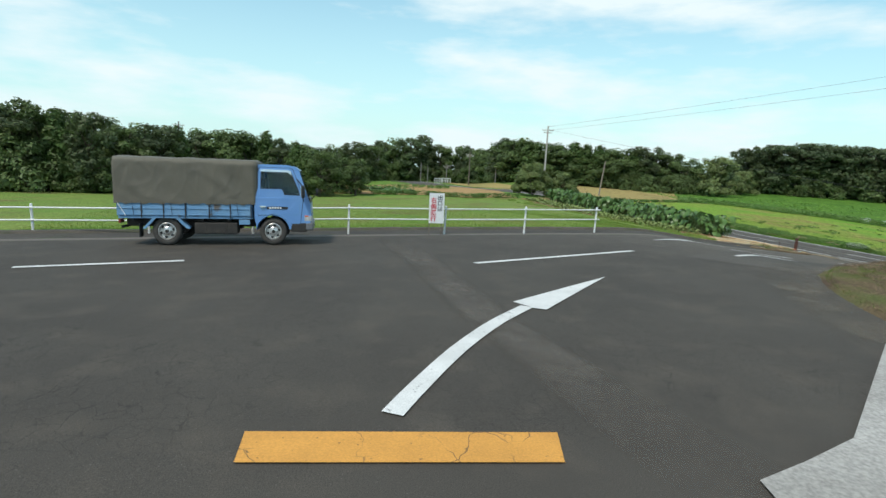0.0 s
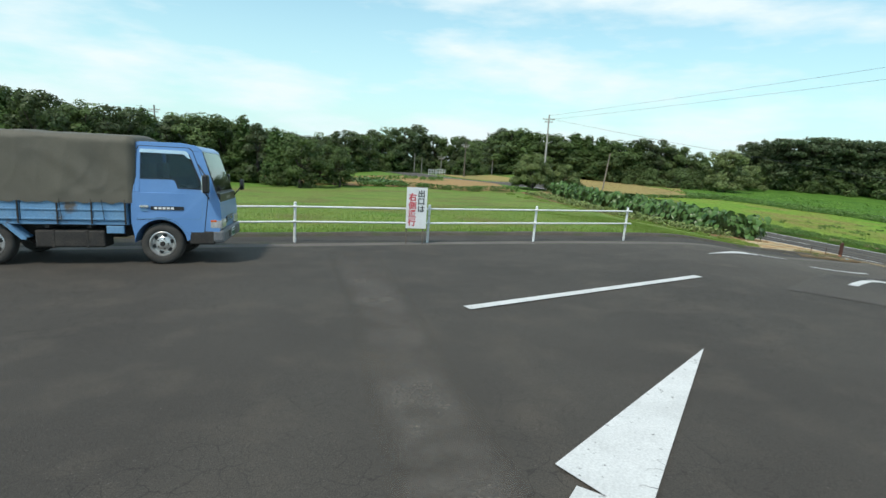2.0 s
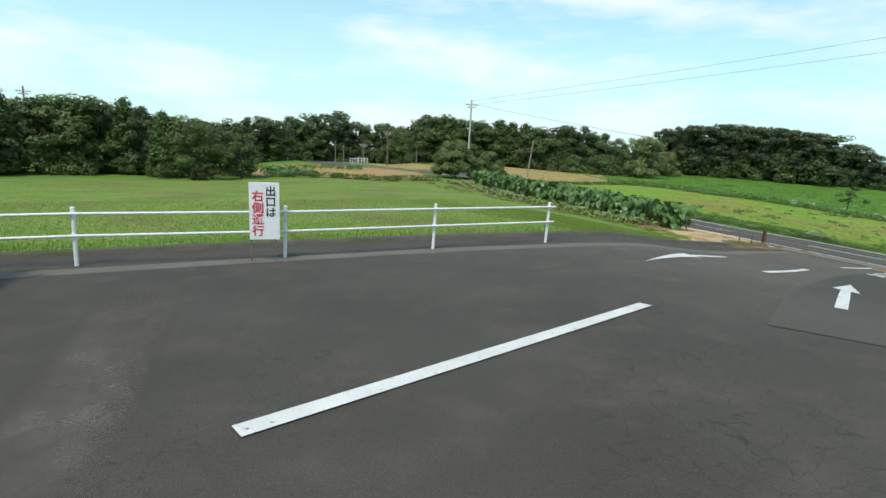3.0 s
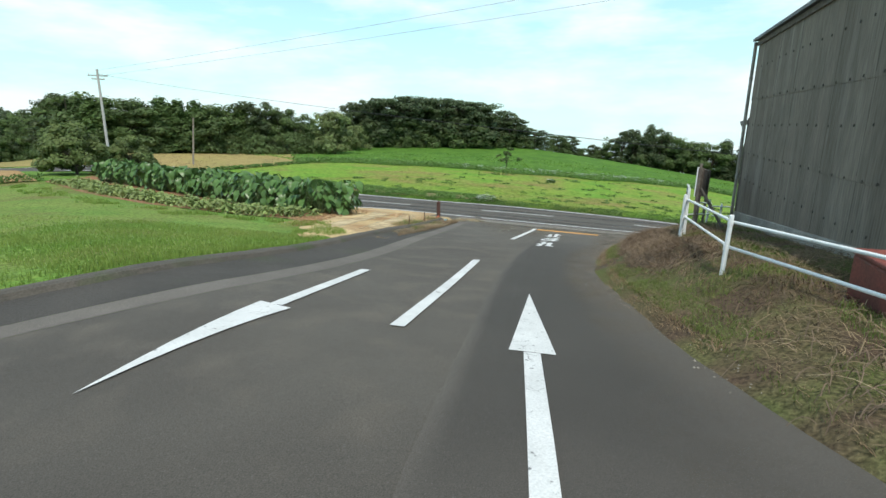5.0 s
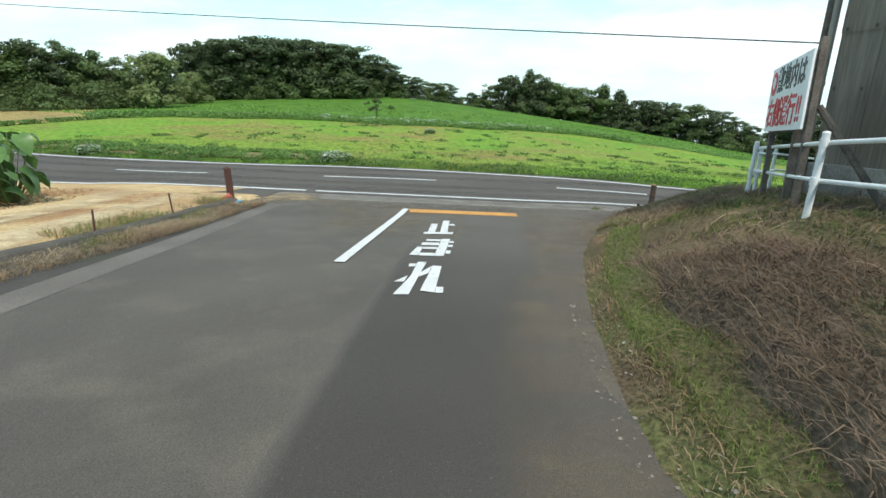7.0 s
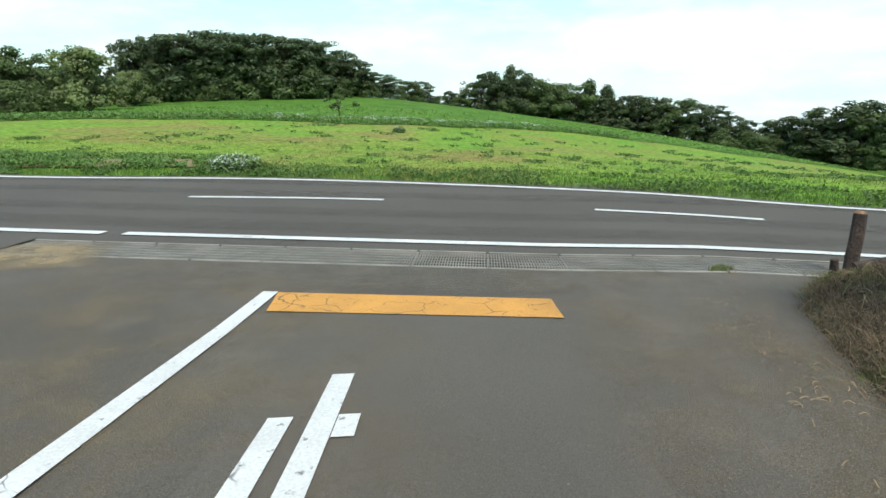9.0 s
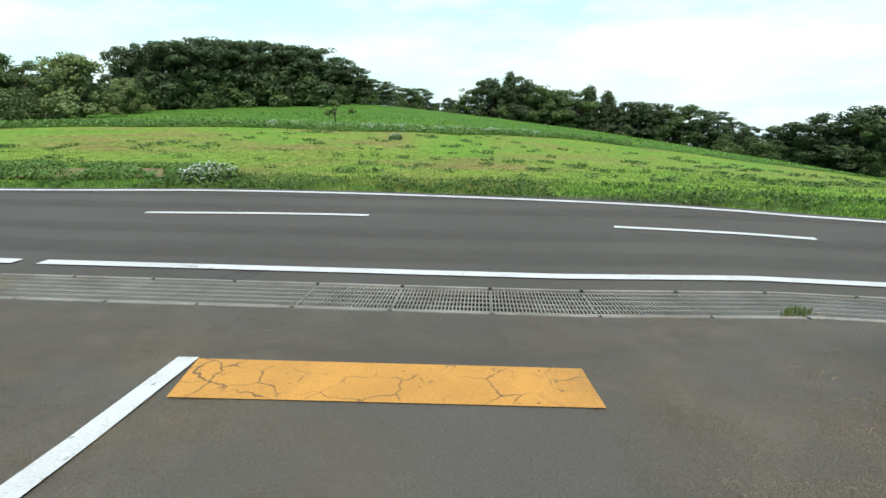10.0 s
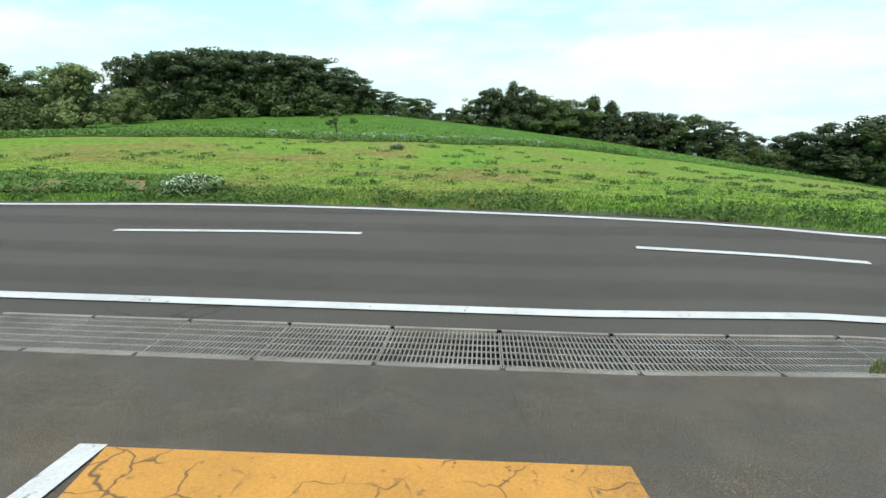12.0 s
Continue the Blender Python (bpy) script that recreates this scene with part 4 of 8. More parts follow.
# wheel tracks of pale sand and redder soil towards the crops
M_TRACK = dusty("pale packed sand", (0.62, 0.50, 0.30), pos=(0.30, 0.58), scale=1.1, amount=0.8)
M_REDDISH = dusty("reddish loose soil", (0.40, 0.20, 0.085), pos=(0.36, 0.62), scale=1.5, amount=0.75)
dust_sheet("ground_track", [(12.2, 20.2), (15.0, 22.9), (17.8, 25.2), (20.0, 27.6)], [(11.9, 20.8), (14.6, 23.5), (17.2, 25.9), (19.2, 28.3)], M_TRACK, "pale packed wheel track on the driveway", lift=0.050, k=50, height=drive_z)
dust_sheet("ground_track", [(13.4, 20.0), (16.1, 22.4), (18.5, 24.4), (20.4, 26.6)], [(13.0, 20.5), (15.7, 23.0), (18.0, 25.1), (19.9, 27.2)], M_TRACK, "pale packed wheel track on the driveway", lift=0.054, k=50, height=drive_z)
dust_sheet("ground_red_soil", [(11.6, 20.8), (14.3, 23.7), (16.6, 26.2), (18.4, 28.6)], [(11.2, 21.6), (13.8, 24.6), (16.0, 27.2), (17.6, 29.4)], M_REDDISH, "reddish loose soil in front of the crops", lift=0.058, k=50, height=drive_z)
dust_sheet("ground_red_soil", [(17.9, 24.6), (18.9, 25.4), (19.8, 26.4)], [(17.3, 25.2), (18.2, 26.1), (19.2, 27.0)], M_REDDISH, "reddish patch of soil on the driveway", lift=0.060, k=30, height=drive_z)
dust_sheet("ground_kerb_soil", offset_line(n_line[97:], -0.10), offset_line(n_line[97:], -0.72), M_DUST, "brown soil lying along the kerb", lift=0.075, k=60, across=8)
M_SPECK = dusty("sandy specks", (0.24, 0.19, 0.12), pos=(0.51, 0.62), scale=1.8, amount=0.55, grain=0.55)
dust_sheet("pavement_grit", [(18.5, 16.8), (20.5, 18.0), (22.6, 19.4), (24.2, 20.6)], [(21.5, 16.9), (22.8, 17.3), (24.0, 17.6), (25.2, 18.4)], M_SPECK, "sandy specks on the asphalt before the road", lift=0.016, k=50, across=14)
M_TAN_SPECK = dusty("tan grit", (0.25, 0.195, 0.115), pos=(0.47, 0.60), scale=1.5, amount=0.52, grain=0.5)
dust_sheet("pavement_grit", [(18.2, 20.6), (19.8, 22.4), (21.0, 23.9), (21.7, 24.4)], [(19.6, 17.6), (21.4, 19.0), (22.9, 20.4), (23.6, 21.2)], M_TAN_SPECK, "tan grit on the asphalt round the stop line", lift=0.008, k=50, across=20)
M_LANE = dusty("polished lane", (0.115, 0.104, 0.090), pos=(0.25, 0.65), scale=0.5, amount=0.55)
lane_run = [p for p in NEAR_L if 2 < p[1] < 47]
for o0, o1 in ((-0.35, -1.1), (-1.5, -2.2), (-3.2, -3.9), (-4.4, -5.1)):
    dust_sheet("road_wheel_track", offset_line(lane_run, o0), offset_line(lane_run, o1), M_LANE, "faint paler wheel track along the road", lift=0.006, k=110, across=8)
fringe = s_line[70:]
dust_sheet("pavement_grit", offset_line(fringe, 0.65), offset_line(fringe, -0.35), M_DUST, "brown grit along the foot of the bank", k=90, across=8)
dust_sheet("pavement_grit", offset_line(s_line[20:74], 0.9), offset_line(s_line[20:74], -0.35), M_DUST_GREY, "grey grit along the yard edge", k=90, across=8)
# ---- trees ----
def leaf_cloud(bm, clumps, count, size, rng, near=False):
    """Many small leaf quads spread over clumps (centre, radii); denser to the outside."""
    tone = bm.faces.layers.float.get("tone") or bm.faces.layers.float.new("tone")
    tot = sum(c[1][0] * c[1][1] + c[1][1] * c[1][2] for c in clumps)
    for (c, r) in clumps:
        shade = rng.uniform(-0.24, 0.30)
        k = max(20, int(count * (r[0] * r[1] + r[1] * r[2]) / tot))
        for _ in range(k):
            d = Vector((rng.gauss(0, 1), rng.gauss(0, 1), rng.gauss(0, 1))).normalized()
            q = 0.55 + 0.5 * rng.random() ** 0.6
            if rng.random() < 0.12:
                q *= 1.15
            p = Vector(c) + Vector((d.x * r[0], d.y * r[1], d.z * r[2] * (0.75 if d.z < 0 else 1))) * q
            s = size * (0.6 + 0.8 * rng.random())
            nrm = (d + Vector((rng.gauss(0, 0.38), rng.gauss(0, 0.38), rng.gauss(0, 0.38) + 0.30))).normalized()
            u = nrm.orthogonal().normalized()
            u = Matrix.Rotation(rng.random() * 6.28, 3, nrm) @ u
            w = nrm.cross(u)
            f = 0.55 + 0.35 * rng.random()
            # a spray of leaves: a pointed triangle far off, a leaf of four corners near by
            q4 = ((-1, -0.2), (0.1, -1), (1, 0.15), (-0.1, 1)) if near else ((-1.1, -0.75), (1.25, rng.uniform(-0.5, 0.5)), (-0.8, 0.95))
            vs = [bm.verts.new(p + u * s * a + w * s * f * b) for a, b in q4]
            bm.faces.new(vs)[tone] = shade + rng.uniform(-0.08, 0.08)


def limb(bm, a, b, r0, r1, seg=6):
    add_tube(bm, a, b, r0, r1, seg=seg, caps=False)


def tree_proto(kind, seed):
    """Trunk and crown meshes of one tree about 10 m high."""
    rng = random.Random(seed)
    tb, cb = bmesh.new(), bmesh.new()
    clumps, size, count, material = [], 0.18, 4700, M_LEAF_MID
    def boughs(count, base, top, spread, sub, r, flat, stem, droop=0.0):
        """Limbs that fork off the stem and carry a spray of leaf clumps each."""
        for i in range(count):
            an, f = i * 2.4 + rng.uniform(-0.5, 0.5), (i + rng.random()) / count
            h = base + (top - base) * f
            rr = spread * math.sqrt(max(0.03, 1 - (0.15 + 0.8 * abs(f - 0.30) / 0.70) ** 2)) * rng.uniform(0.55, 1.0)
            c = Vector((math.cos(an) * rr, math.sin(an) * rr, h))
            limb(tb, (0.05, 0.03, max(0.6, min(h - 0.8, stem))), c, 0.11, 0.03, 5)
            for _ in range(sub):
                q = c + Vector((rng.gauss(0, 0.75 * r), rng.gauss(0, 0.75 * r), rng.gauss(0, 0.45 * r * flat) - droop * rng.random()))
                s = r * rng.uniform(0.65, 1.25)
                clumps.append((tuple(q), (s, s * rng.uniform(0.8, 1.2), s * flat)))

    if kind == "broad":
        count = 4700
        limb(tb, (0, 0, -0.6), (0.1, 0, 3.4), 0.28, 0.2)
        boughs(11, 1.6, 8.8, 2.9, 5, 0.88, 0.85, 3.3)
    elif kind == "dark":
        material, count = M_LEAF_DARK, 4700
        limb(tb, (0, 0, -0.6), (0, 0, 5.0), 0.32, 0.18)
        boughs(13, 1.0, 9.2, 2.8, 5, 0.80, 0.85, 4.8)
    elif kind in ("cedar", "fir"):
        material, size = (M_LEAF_CEDAR if kind == "cedar" else M_LEAF_DARK), 0.19
        limb(tb, (0, 0, -0.6), (0, 0, 9.4), 0.22, 0.04)
        for i in range(30):
            h = 0.8 + 9.0 * i / 30
            rr = 2.0 * (1 - h / 10.4) ** 0.7 * (0.7 + 0.45 * rng.random())
            an = i * 2.4 + rng.random()
            c = (math.cos(an) * rr * 0.75, math.sin(an) * rr * 0.75, h)
            s = 0.45 + 0.9 * (1 - h / 10.5)
            clumps.append((c, (s, s, 0.9)))
        clumps.append(((0, 0, 9.5), (0.3, 0.3, 0.8)))
    elif kind == "pine":
        material, size = M_LEAF_PINE, 0.17
        limb(tb, (0, 0, -0.6), (0.25, 0.1, 4.5), 0.26, 0.18)
        limb(tb, (0.25, 0.1, 4.5), (-0.2, 0.2, 8.6), 0.18, 0.07)
        boughs(10, 6.4, 9.3, 3.7, 6, 0.85, 0.45, 6.2)
        boughs(8, 3.0, 6.4, 3.4, 5, 0.9, 0.6, 4.0, droop=0.5)
        for _ in range(12):
            an, rr = rng.random() * 6.28, rng.random() * 2.8
            clumps.append(((math.cos(an) * rr, math.sin(an) * rr, 0.6 + rng.random() * 2.6), (1.0, 1.0, 0.85)))
    elif kind == "light":
        material, size = M_LEAF_LIGHT, 0.22
        limb(tb, (0, 0, -0.6), (0, 0, 3), 0.2, 0.12)
        count = 9000
        boughs(16, 0.6, 9.1, 3.3, 6, 1.05, 0.85, 2.8)
    elif kind == "young":
        # a thin young tree with an open crown
        material, size, count = M_LEAF_MID, 0.34, 760
        limb(tb, (0, 0, -0.6), (0.2, 0.1, 6.0), 0.22, 0.12)
        boughs(8, 3.2, 9.0, 4.2, 2, 0.9, 0.6, 3.4)
    elif kind == "shrub":
        material, size, count = M_LEAF_MID, 0.32, 1600
        limb(tb, (0, 0, -0.6), (0, 0, 2.5), 0.16, 0.1)
        for _ in range(14):
            an, h = rng.random() * 6.28, 0.8 + rng.random() * 6.4
            rr = rng.random() ** 0.5 * 5.6 * (1 - 0.55 * h / 8)
            c = (math.cos(an) * rr, math.sin(an) * rr, h)
            clumps.append((c, (1.7 + rng.random(), 1.7 + rng.random(), 1.4 + rng.random() * 0.9)))
            limb(tb, (0, 0, 1.2), c, 0.07, 0.03, 5)
    elif kind == "bush":
        material, size, count = M_LEAF_BUSH, 0.22, 15000
        limb(tb, (0, 0, -0.6), (0, 0, 3.0), 0.25, 0.12)
        for _ in range(46):
            an, up = rng.random() * 6.28, rng.random()
            rr = 4.6 * math.sqrt(max(0.05, 1 - up * up)) * (0.82 + 0.2 * rng.random())
            c = (math.cos(an) * rr, math.sin(an) * rr, 1.0 + up * 7.6)
            clumps.append((c, (1.2 + rng.random() * 0.5, 1.2 + rng.random() * 0.5, 1.0 + rng.random() * 0.4)))
            limb(tb, (0, 0, 1.6), c, 0.07, 0.03, 5)
    leaf_cloud(cb, clumps, count, size, rng, near=kind == "bush")
    if kind not in ("shrub", "bush"):
        # bring the crown's tip to ten metres
        f = 10.0 / max(v.co.z for v in cb.verts)
        for b in (tb, cb):
            for v in b.verts:
                v.co.z *= f
    tm, cm = bpy.data.meshes.new("trunk"), bpy.data.meshes.new("crown")
    tb.to_mesh(tm)
    cb.to_mesh(cm)
    tb.free()
    cb.free()
    tm.materials.append(M_BARK)
    cm.materials.append(material)
    return tm, cm


PROTO = {k: [tree_proto(k, 11 * i + 7 * len(k)) for i in range(n)] for k, n in (("broad", 3), ("dark", 3), ("cedar", 2), ("fir", 2), ("pine", 3), ("light", 2), ("young", 1), ("shrub", 2), ("bush", 2))}
TREE_WORDS = {"broad": "mid green broadleaf tree at the wood's edge", "dark": "dark evergreen broadleaf tree in a dense wood", "cedar": "narrow bright green cedar tree in a row",
              "fir": "narrow dark conifer standing above the wood", "pine": "flat-topped dark pine with open layered crown", "light": "pale green bushy tree at the field edge", "young": "thin young tree with an open crown in the field", "shrub": "low green shrub beneath the trees", "bush": "dense rounded green bush beside the crop rows"}
tree_rng = random.Random(5)


def plant_tree(kind, x, y, height, wide=1.0, z=None, group="woods behind the fields"):
    tm, cm = tree_rng.choice(PROTO[kind])
    z = ground_z(x, y) if z is None else z
    s = height / 10.0
    name = kind if kind in ("shrub", "bush") else "tree"
    if kind == "shrub":
        s = height / 7.6
    ob = thing(name, Matrix.LocRotScale((x, y, z), Euler((0, 0, tree_rng.random() * 6.28)), (s * wide, s * wide, s)), TREE_WORDS[kind], name, group)
    for n, me in (("trunk", tm), ("crown", cm)):
        c = new(n, me)
        c.parent = ob
    return ob


# ---- woods ----
def wood(line, heights, kinds, gap, rows=2, depth=5.0, wide=1.25, jitter=1.2, under=True, seed=1):
    """Trees along a line, their heights running from point to point, in some rows behind one another."""
    rng = random.Random(seed)
    d = [0.0]
    for (ax, ay), (bx, by) in zip(line, line[1:]):
        d.append(d[-1] + math.hypot(bx - ax, by - ay))
    k = max(2, int(d[-1] / gap))
    back = offset_line(line, depth)
    for r in range(rows):
        for i in range(k + 1):
            s = d[-1] * min(1, max(0, (i + 0.5 * (r % 2) + rng.uniform(-0.25, 0.25)) / k))
            f = r / max(1, rows - 1) if rows > 1 else 0
            x = np.interp(s, d, [p[0] for p in line]) * (1 - f) + np.interp(s, d, [p[0] for p in back]) * f + rng.uniform(-jitter, jitter)
            y = np.interp(s, d, [p[1] for p in line]) * (1 - f) + np.interp(s, d, [p[1] for p in back]) * f + rng.uniform(-jitter, jitter)
            h = float(np.interp(s, d, heights)) * rng.uniform(0.74, 1.10)
            plant_tree(rng.choice(kinds), float(x), float(y), h, wide * rng.uniform(0.85, 1.15))
        if under and r == 0:
            for i in range(int(k * 0.9)):
                s = d[-1] * rng.random()
                plant_tree("shrub", float(np.interp(s, d, [p[0] for p in line])) + rng.uniform(-1, 1), float(np.interp(s, d, [p[1] for p in line])) + rng.uniform(-1, 1), rng.uniform(1.6, 2.8))


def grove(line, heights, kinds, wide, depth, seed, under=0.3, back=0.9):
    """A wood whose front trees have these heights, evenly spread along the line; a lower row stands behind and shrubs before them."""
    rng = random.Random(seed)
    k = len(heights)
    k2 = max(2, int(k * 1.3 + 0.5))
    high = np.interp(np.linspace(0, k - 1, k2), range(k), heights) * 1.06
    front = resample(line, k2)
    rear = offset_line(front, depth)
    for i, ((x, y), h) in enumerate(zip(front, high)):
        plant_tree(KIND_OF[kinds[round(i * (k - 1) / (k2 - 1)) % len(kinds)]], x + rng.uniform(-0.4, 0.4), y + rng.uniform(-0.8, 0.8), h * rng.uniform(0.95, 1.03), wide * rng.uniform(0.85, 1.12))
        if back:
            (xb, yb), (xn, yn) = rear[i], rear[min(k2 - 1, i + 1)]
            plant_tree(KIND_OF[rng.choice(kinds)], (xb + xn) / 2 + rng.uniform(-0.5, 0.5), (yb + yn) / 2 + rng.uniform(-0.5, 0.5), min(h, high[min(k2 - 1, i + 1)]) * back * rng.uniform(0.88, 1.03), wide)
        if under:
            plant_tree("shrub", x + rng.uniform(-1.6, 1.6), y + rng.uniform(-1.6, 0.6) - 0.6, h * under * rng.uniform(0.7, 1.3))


KIND_OF = {"b": "broad", "d": "dark", "c": "cedar", "f": "fir", "p": "pine", "l": "light"}
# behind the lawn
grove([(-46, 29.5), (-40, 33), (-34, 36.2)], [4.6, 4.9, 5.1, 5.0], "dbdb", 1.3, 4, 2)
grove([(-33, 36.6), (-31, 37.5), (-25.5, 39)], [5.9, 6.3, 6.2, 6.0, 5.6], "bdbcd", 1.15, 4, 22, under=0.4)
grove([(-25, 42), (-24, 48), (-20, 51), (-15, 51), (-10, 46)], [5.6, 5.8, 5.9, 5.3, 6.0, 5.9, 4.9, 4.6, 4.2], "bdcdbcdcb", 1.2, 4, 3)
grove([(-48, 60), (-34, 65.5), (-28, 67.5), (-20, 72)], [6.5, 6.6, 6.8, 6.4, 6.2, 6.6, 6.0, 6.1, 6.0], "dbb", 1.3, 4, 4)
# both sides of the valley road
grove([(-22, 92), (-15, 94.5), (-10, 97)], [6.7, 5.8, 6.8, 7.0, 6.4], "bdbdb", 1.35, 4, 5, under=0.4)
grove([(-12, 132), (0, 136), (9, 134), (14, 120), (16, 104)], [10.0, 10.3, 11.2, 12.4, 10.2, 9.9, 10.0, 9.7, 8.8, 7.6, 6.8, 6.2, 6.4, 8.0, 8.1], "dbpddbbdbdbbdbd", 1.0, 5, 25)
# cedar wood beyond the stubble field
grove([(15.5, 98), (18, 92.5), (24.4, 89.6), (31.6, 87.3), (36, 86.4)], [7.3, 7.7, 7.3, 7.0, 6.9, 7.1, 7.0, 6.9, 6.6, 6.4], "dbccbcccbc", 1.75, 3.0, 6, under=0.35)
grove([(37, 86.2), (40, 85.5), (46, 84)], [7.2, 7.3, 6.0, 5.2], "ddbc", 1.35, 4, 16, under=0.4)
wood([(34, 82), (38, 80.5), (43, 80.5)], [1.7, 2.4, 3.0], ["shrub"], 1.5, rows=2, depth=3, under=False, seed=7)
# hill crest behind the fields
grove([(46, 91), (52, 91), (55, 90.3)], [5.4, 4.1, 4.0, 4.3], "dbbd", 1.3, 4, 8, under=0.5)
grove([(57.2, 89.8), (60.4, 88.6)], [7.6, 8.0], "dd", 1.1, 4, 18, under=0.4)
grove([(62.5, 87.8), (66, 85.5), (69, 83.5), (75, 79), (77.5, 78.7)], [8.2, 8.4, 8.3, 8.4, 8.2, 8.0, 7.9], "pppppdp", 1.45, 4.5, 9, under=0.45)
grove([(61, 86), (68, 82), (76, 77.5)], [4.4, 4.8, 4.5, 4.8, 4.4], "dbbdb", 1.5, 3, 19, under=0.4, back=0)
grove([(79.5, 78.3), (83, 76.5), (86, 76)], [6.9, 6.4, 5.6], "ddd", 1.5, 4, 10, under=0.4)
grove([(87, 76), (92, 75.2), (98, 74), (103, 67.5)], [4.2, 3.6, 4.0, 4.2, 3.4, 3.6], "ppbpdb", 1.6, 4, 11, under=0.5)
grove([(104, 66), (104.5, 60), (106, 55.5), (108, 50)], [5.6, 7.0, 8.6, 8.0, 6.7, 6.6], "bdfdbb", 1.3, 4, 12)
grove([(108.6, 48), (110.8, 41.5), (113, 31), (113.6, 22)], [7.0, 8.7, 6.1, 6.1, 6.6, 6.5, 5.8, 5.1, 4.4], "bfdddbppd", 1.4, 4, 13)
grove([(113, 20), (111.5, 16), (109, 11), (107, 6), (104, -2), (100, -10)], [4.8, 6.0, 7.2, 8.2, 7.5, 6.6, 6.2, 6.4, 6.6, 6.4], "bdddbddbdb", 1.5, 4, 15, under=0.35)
plant_tree("light", 46.0, 77.6, 6.4, 1.15)
plant_tree("light", 53.8, 84.0, 4.2, 1.2)
plant_tree("young", 53.2, 50.2, 2.7, 1.1, group="single trees")
# round bushes beside the crop rows
plant_tree("bush", 11.3, 52.6, 3.75, 1.08, group="bushes by the crops")
plant_tree("bush", 14.9, 54.2, 3.05, 1.05, group="bushes by the crops")
# low growth below the far wood
wood([(112, 28), (110, 18), (106.5, 8), (103, -4)], [2.4, 2.8, 2.8, 2.6], ["shrub"], 1.7, rows=1, under=False, seed=23)
# ---- fences ----
def fence(posts, height, label, group, lean=(0, 0), zs=None, lead=0.25):
    """White two-rail pipe fence: every post and every span of rail is a part."""
    top = thing("pipe_fence", Matrix.Identity(4), label, "fence", group)
    tops, mids = [], []
    for i, (x, y) in enumerate(posts):
        z = (ground_z(x, y) if zs is None else zs[i])
        bm = bmesh.new()
        tip = Vector((x + lean[0], y + lean[1], z + height))
        add_tube(bm, (x, y, z - 0.25), tip, 0.029, seg=14)
        add_tube(bm, tip, tip + Vector((0, 0, 0.012)), 0.031, 0.020, seg=14)
        p = part("post", bm, M_RAIL, top, smooth=False)
        for f, store in ((0.90, tops), (0.50, mids)):
            c = Vector((x + lean[0] * f, y + lean[1] * f, z + height * f))
            store.append(c)
            cl = bmesh.new()
            add_tube(cl, c - Vector((0, 0, 0.035)), c + Vector((0, 0, 0.030)), 0.034, seg=14)
            part("clamp", cl, M_RAIL, p)
    for store in (tops, mids):
        d0, d1 = (store[0] - store[1]).normalized() * lead, (store[-1] - store[-2]).normalized() * 0.12
        pts = [store[0] + d0] + store[1:-1] + [store[-1] + d1]
        for a, b in zip(pts, pts[1:]):
            bm = bmesh.new()
            side_v = (b - a).cross(Vector((0, 0, 1))).normalized() * 0.044
            add_tube(bm, a + side_v, b + side_v, 0.0195, seg=12)
            part("rail", bm, M_RAIL, top)
    return top


YARD_POSTS = [(-25.8, 7.3), (-23.2, 8.0), (-20.6, 8.7), (-18.0, 9.35), (-15.4, 10.0), (-12.9, 10.6), (-10.3, 11.2), (-7.7, 11.75), (-5.15, 12.3), (-2.58, 12.85), (0.25, 13.42), (2.86, 14.25), (5.42, 15.02)]
fence(YARD_POSTS, 0.80,
      "white two-rail pipe fence along the yard kerb", "fences", lean=(0.02, 0.0), zs=[hard(x, y) + 0.06 - 0.08 * sstep(-3, -7, x) for x, y in YARD_POSTS])
BANK_POSTS = [(9.0, 6.6), (10.75, 8.95), (12.88, 11.48), (15.5, 13.15), (18.78, 14.47), (21.95, 15.15)]
fence(BANK_POSTS, 0.78, "white two-rail pipe fence on the grassy bank", "fences", lean=(0.02, -0.02), zs=[0.2, 0.02, -0.15, -0.30, -0.79, -1.22])
fence([(22.9, 15.12), (24.7, 15.0), (26.2, 14.2)], 0.72, "white two-rail pipe fence at the barn corner", "fences", zs=[-1.35, -1.55, -1.8], lead=0.7)


# ---- lettering ----
def lettering(text, size, material, parent, m, name="lettering", depth=0.002, squeeze=1.0):
    cu = bpy.data.curves.new("lettering", "FONT")
    cu.body, cu.size, cu.align_x, cu.align_y, cu.extrude = text, size, "CENTER", "CENTER", depth
    cu.offset = size * 0.018
    tmp = new("lettering_source", cu)
    bpy.context.view_layer.update()
    me = bpy.data.meshes.new_from_object(tmp.evaluated_get(bpy.context.evaluated_depsgraph_get()))
    bpy.data.objects.remove(tmp)
    bpy.data.curves.remove(cu)
    me.materials.clear()
    me.materials.append(material)
    ob = new(name, me)
    ob.parent = parent
    ob.matrix_basis = m @ Matrix.Diagonal((squeeze, 1, 1, 1))
    return ob


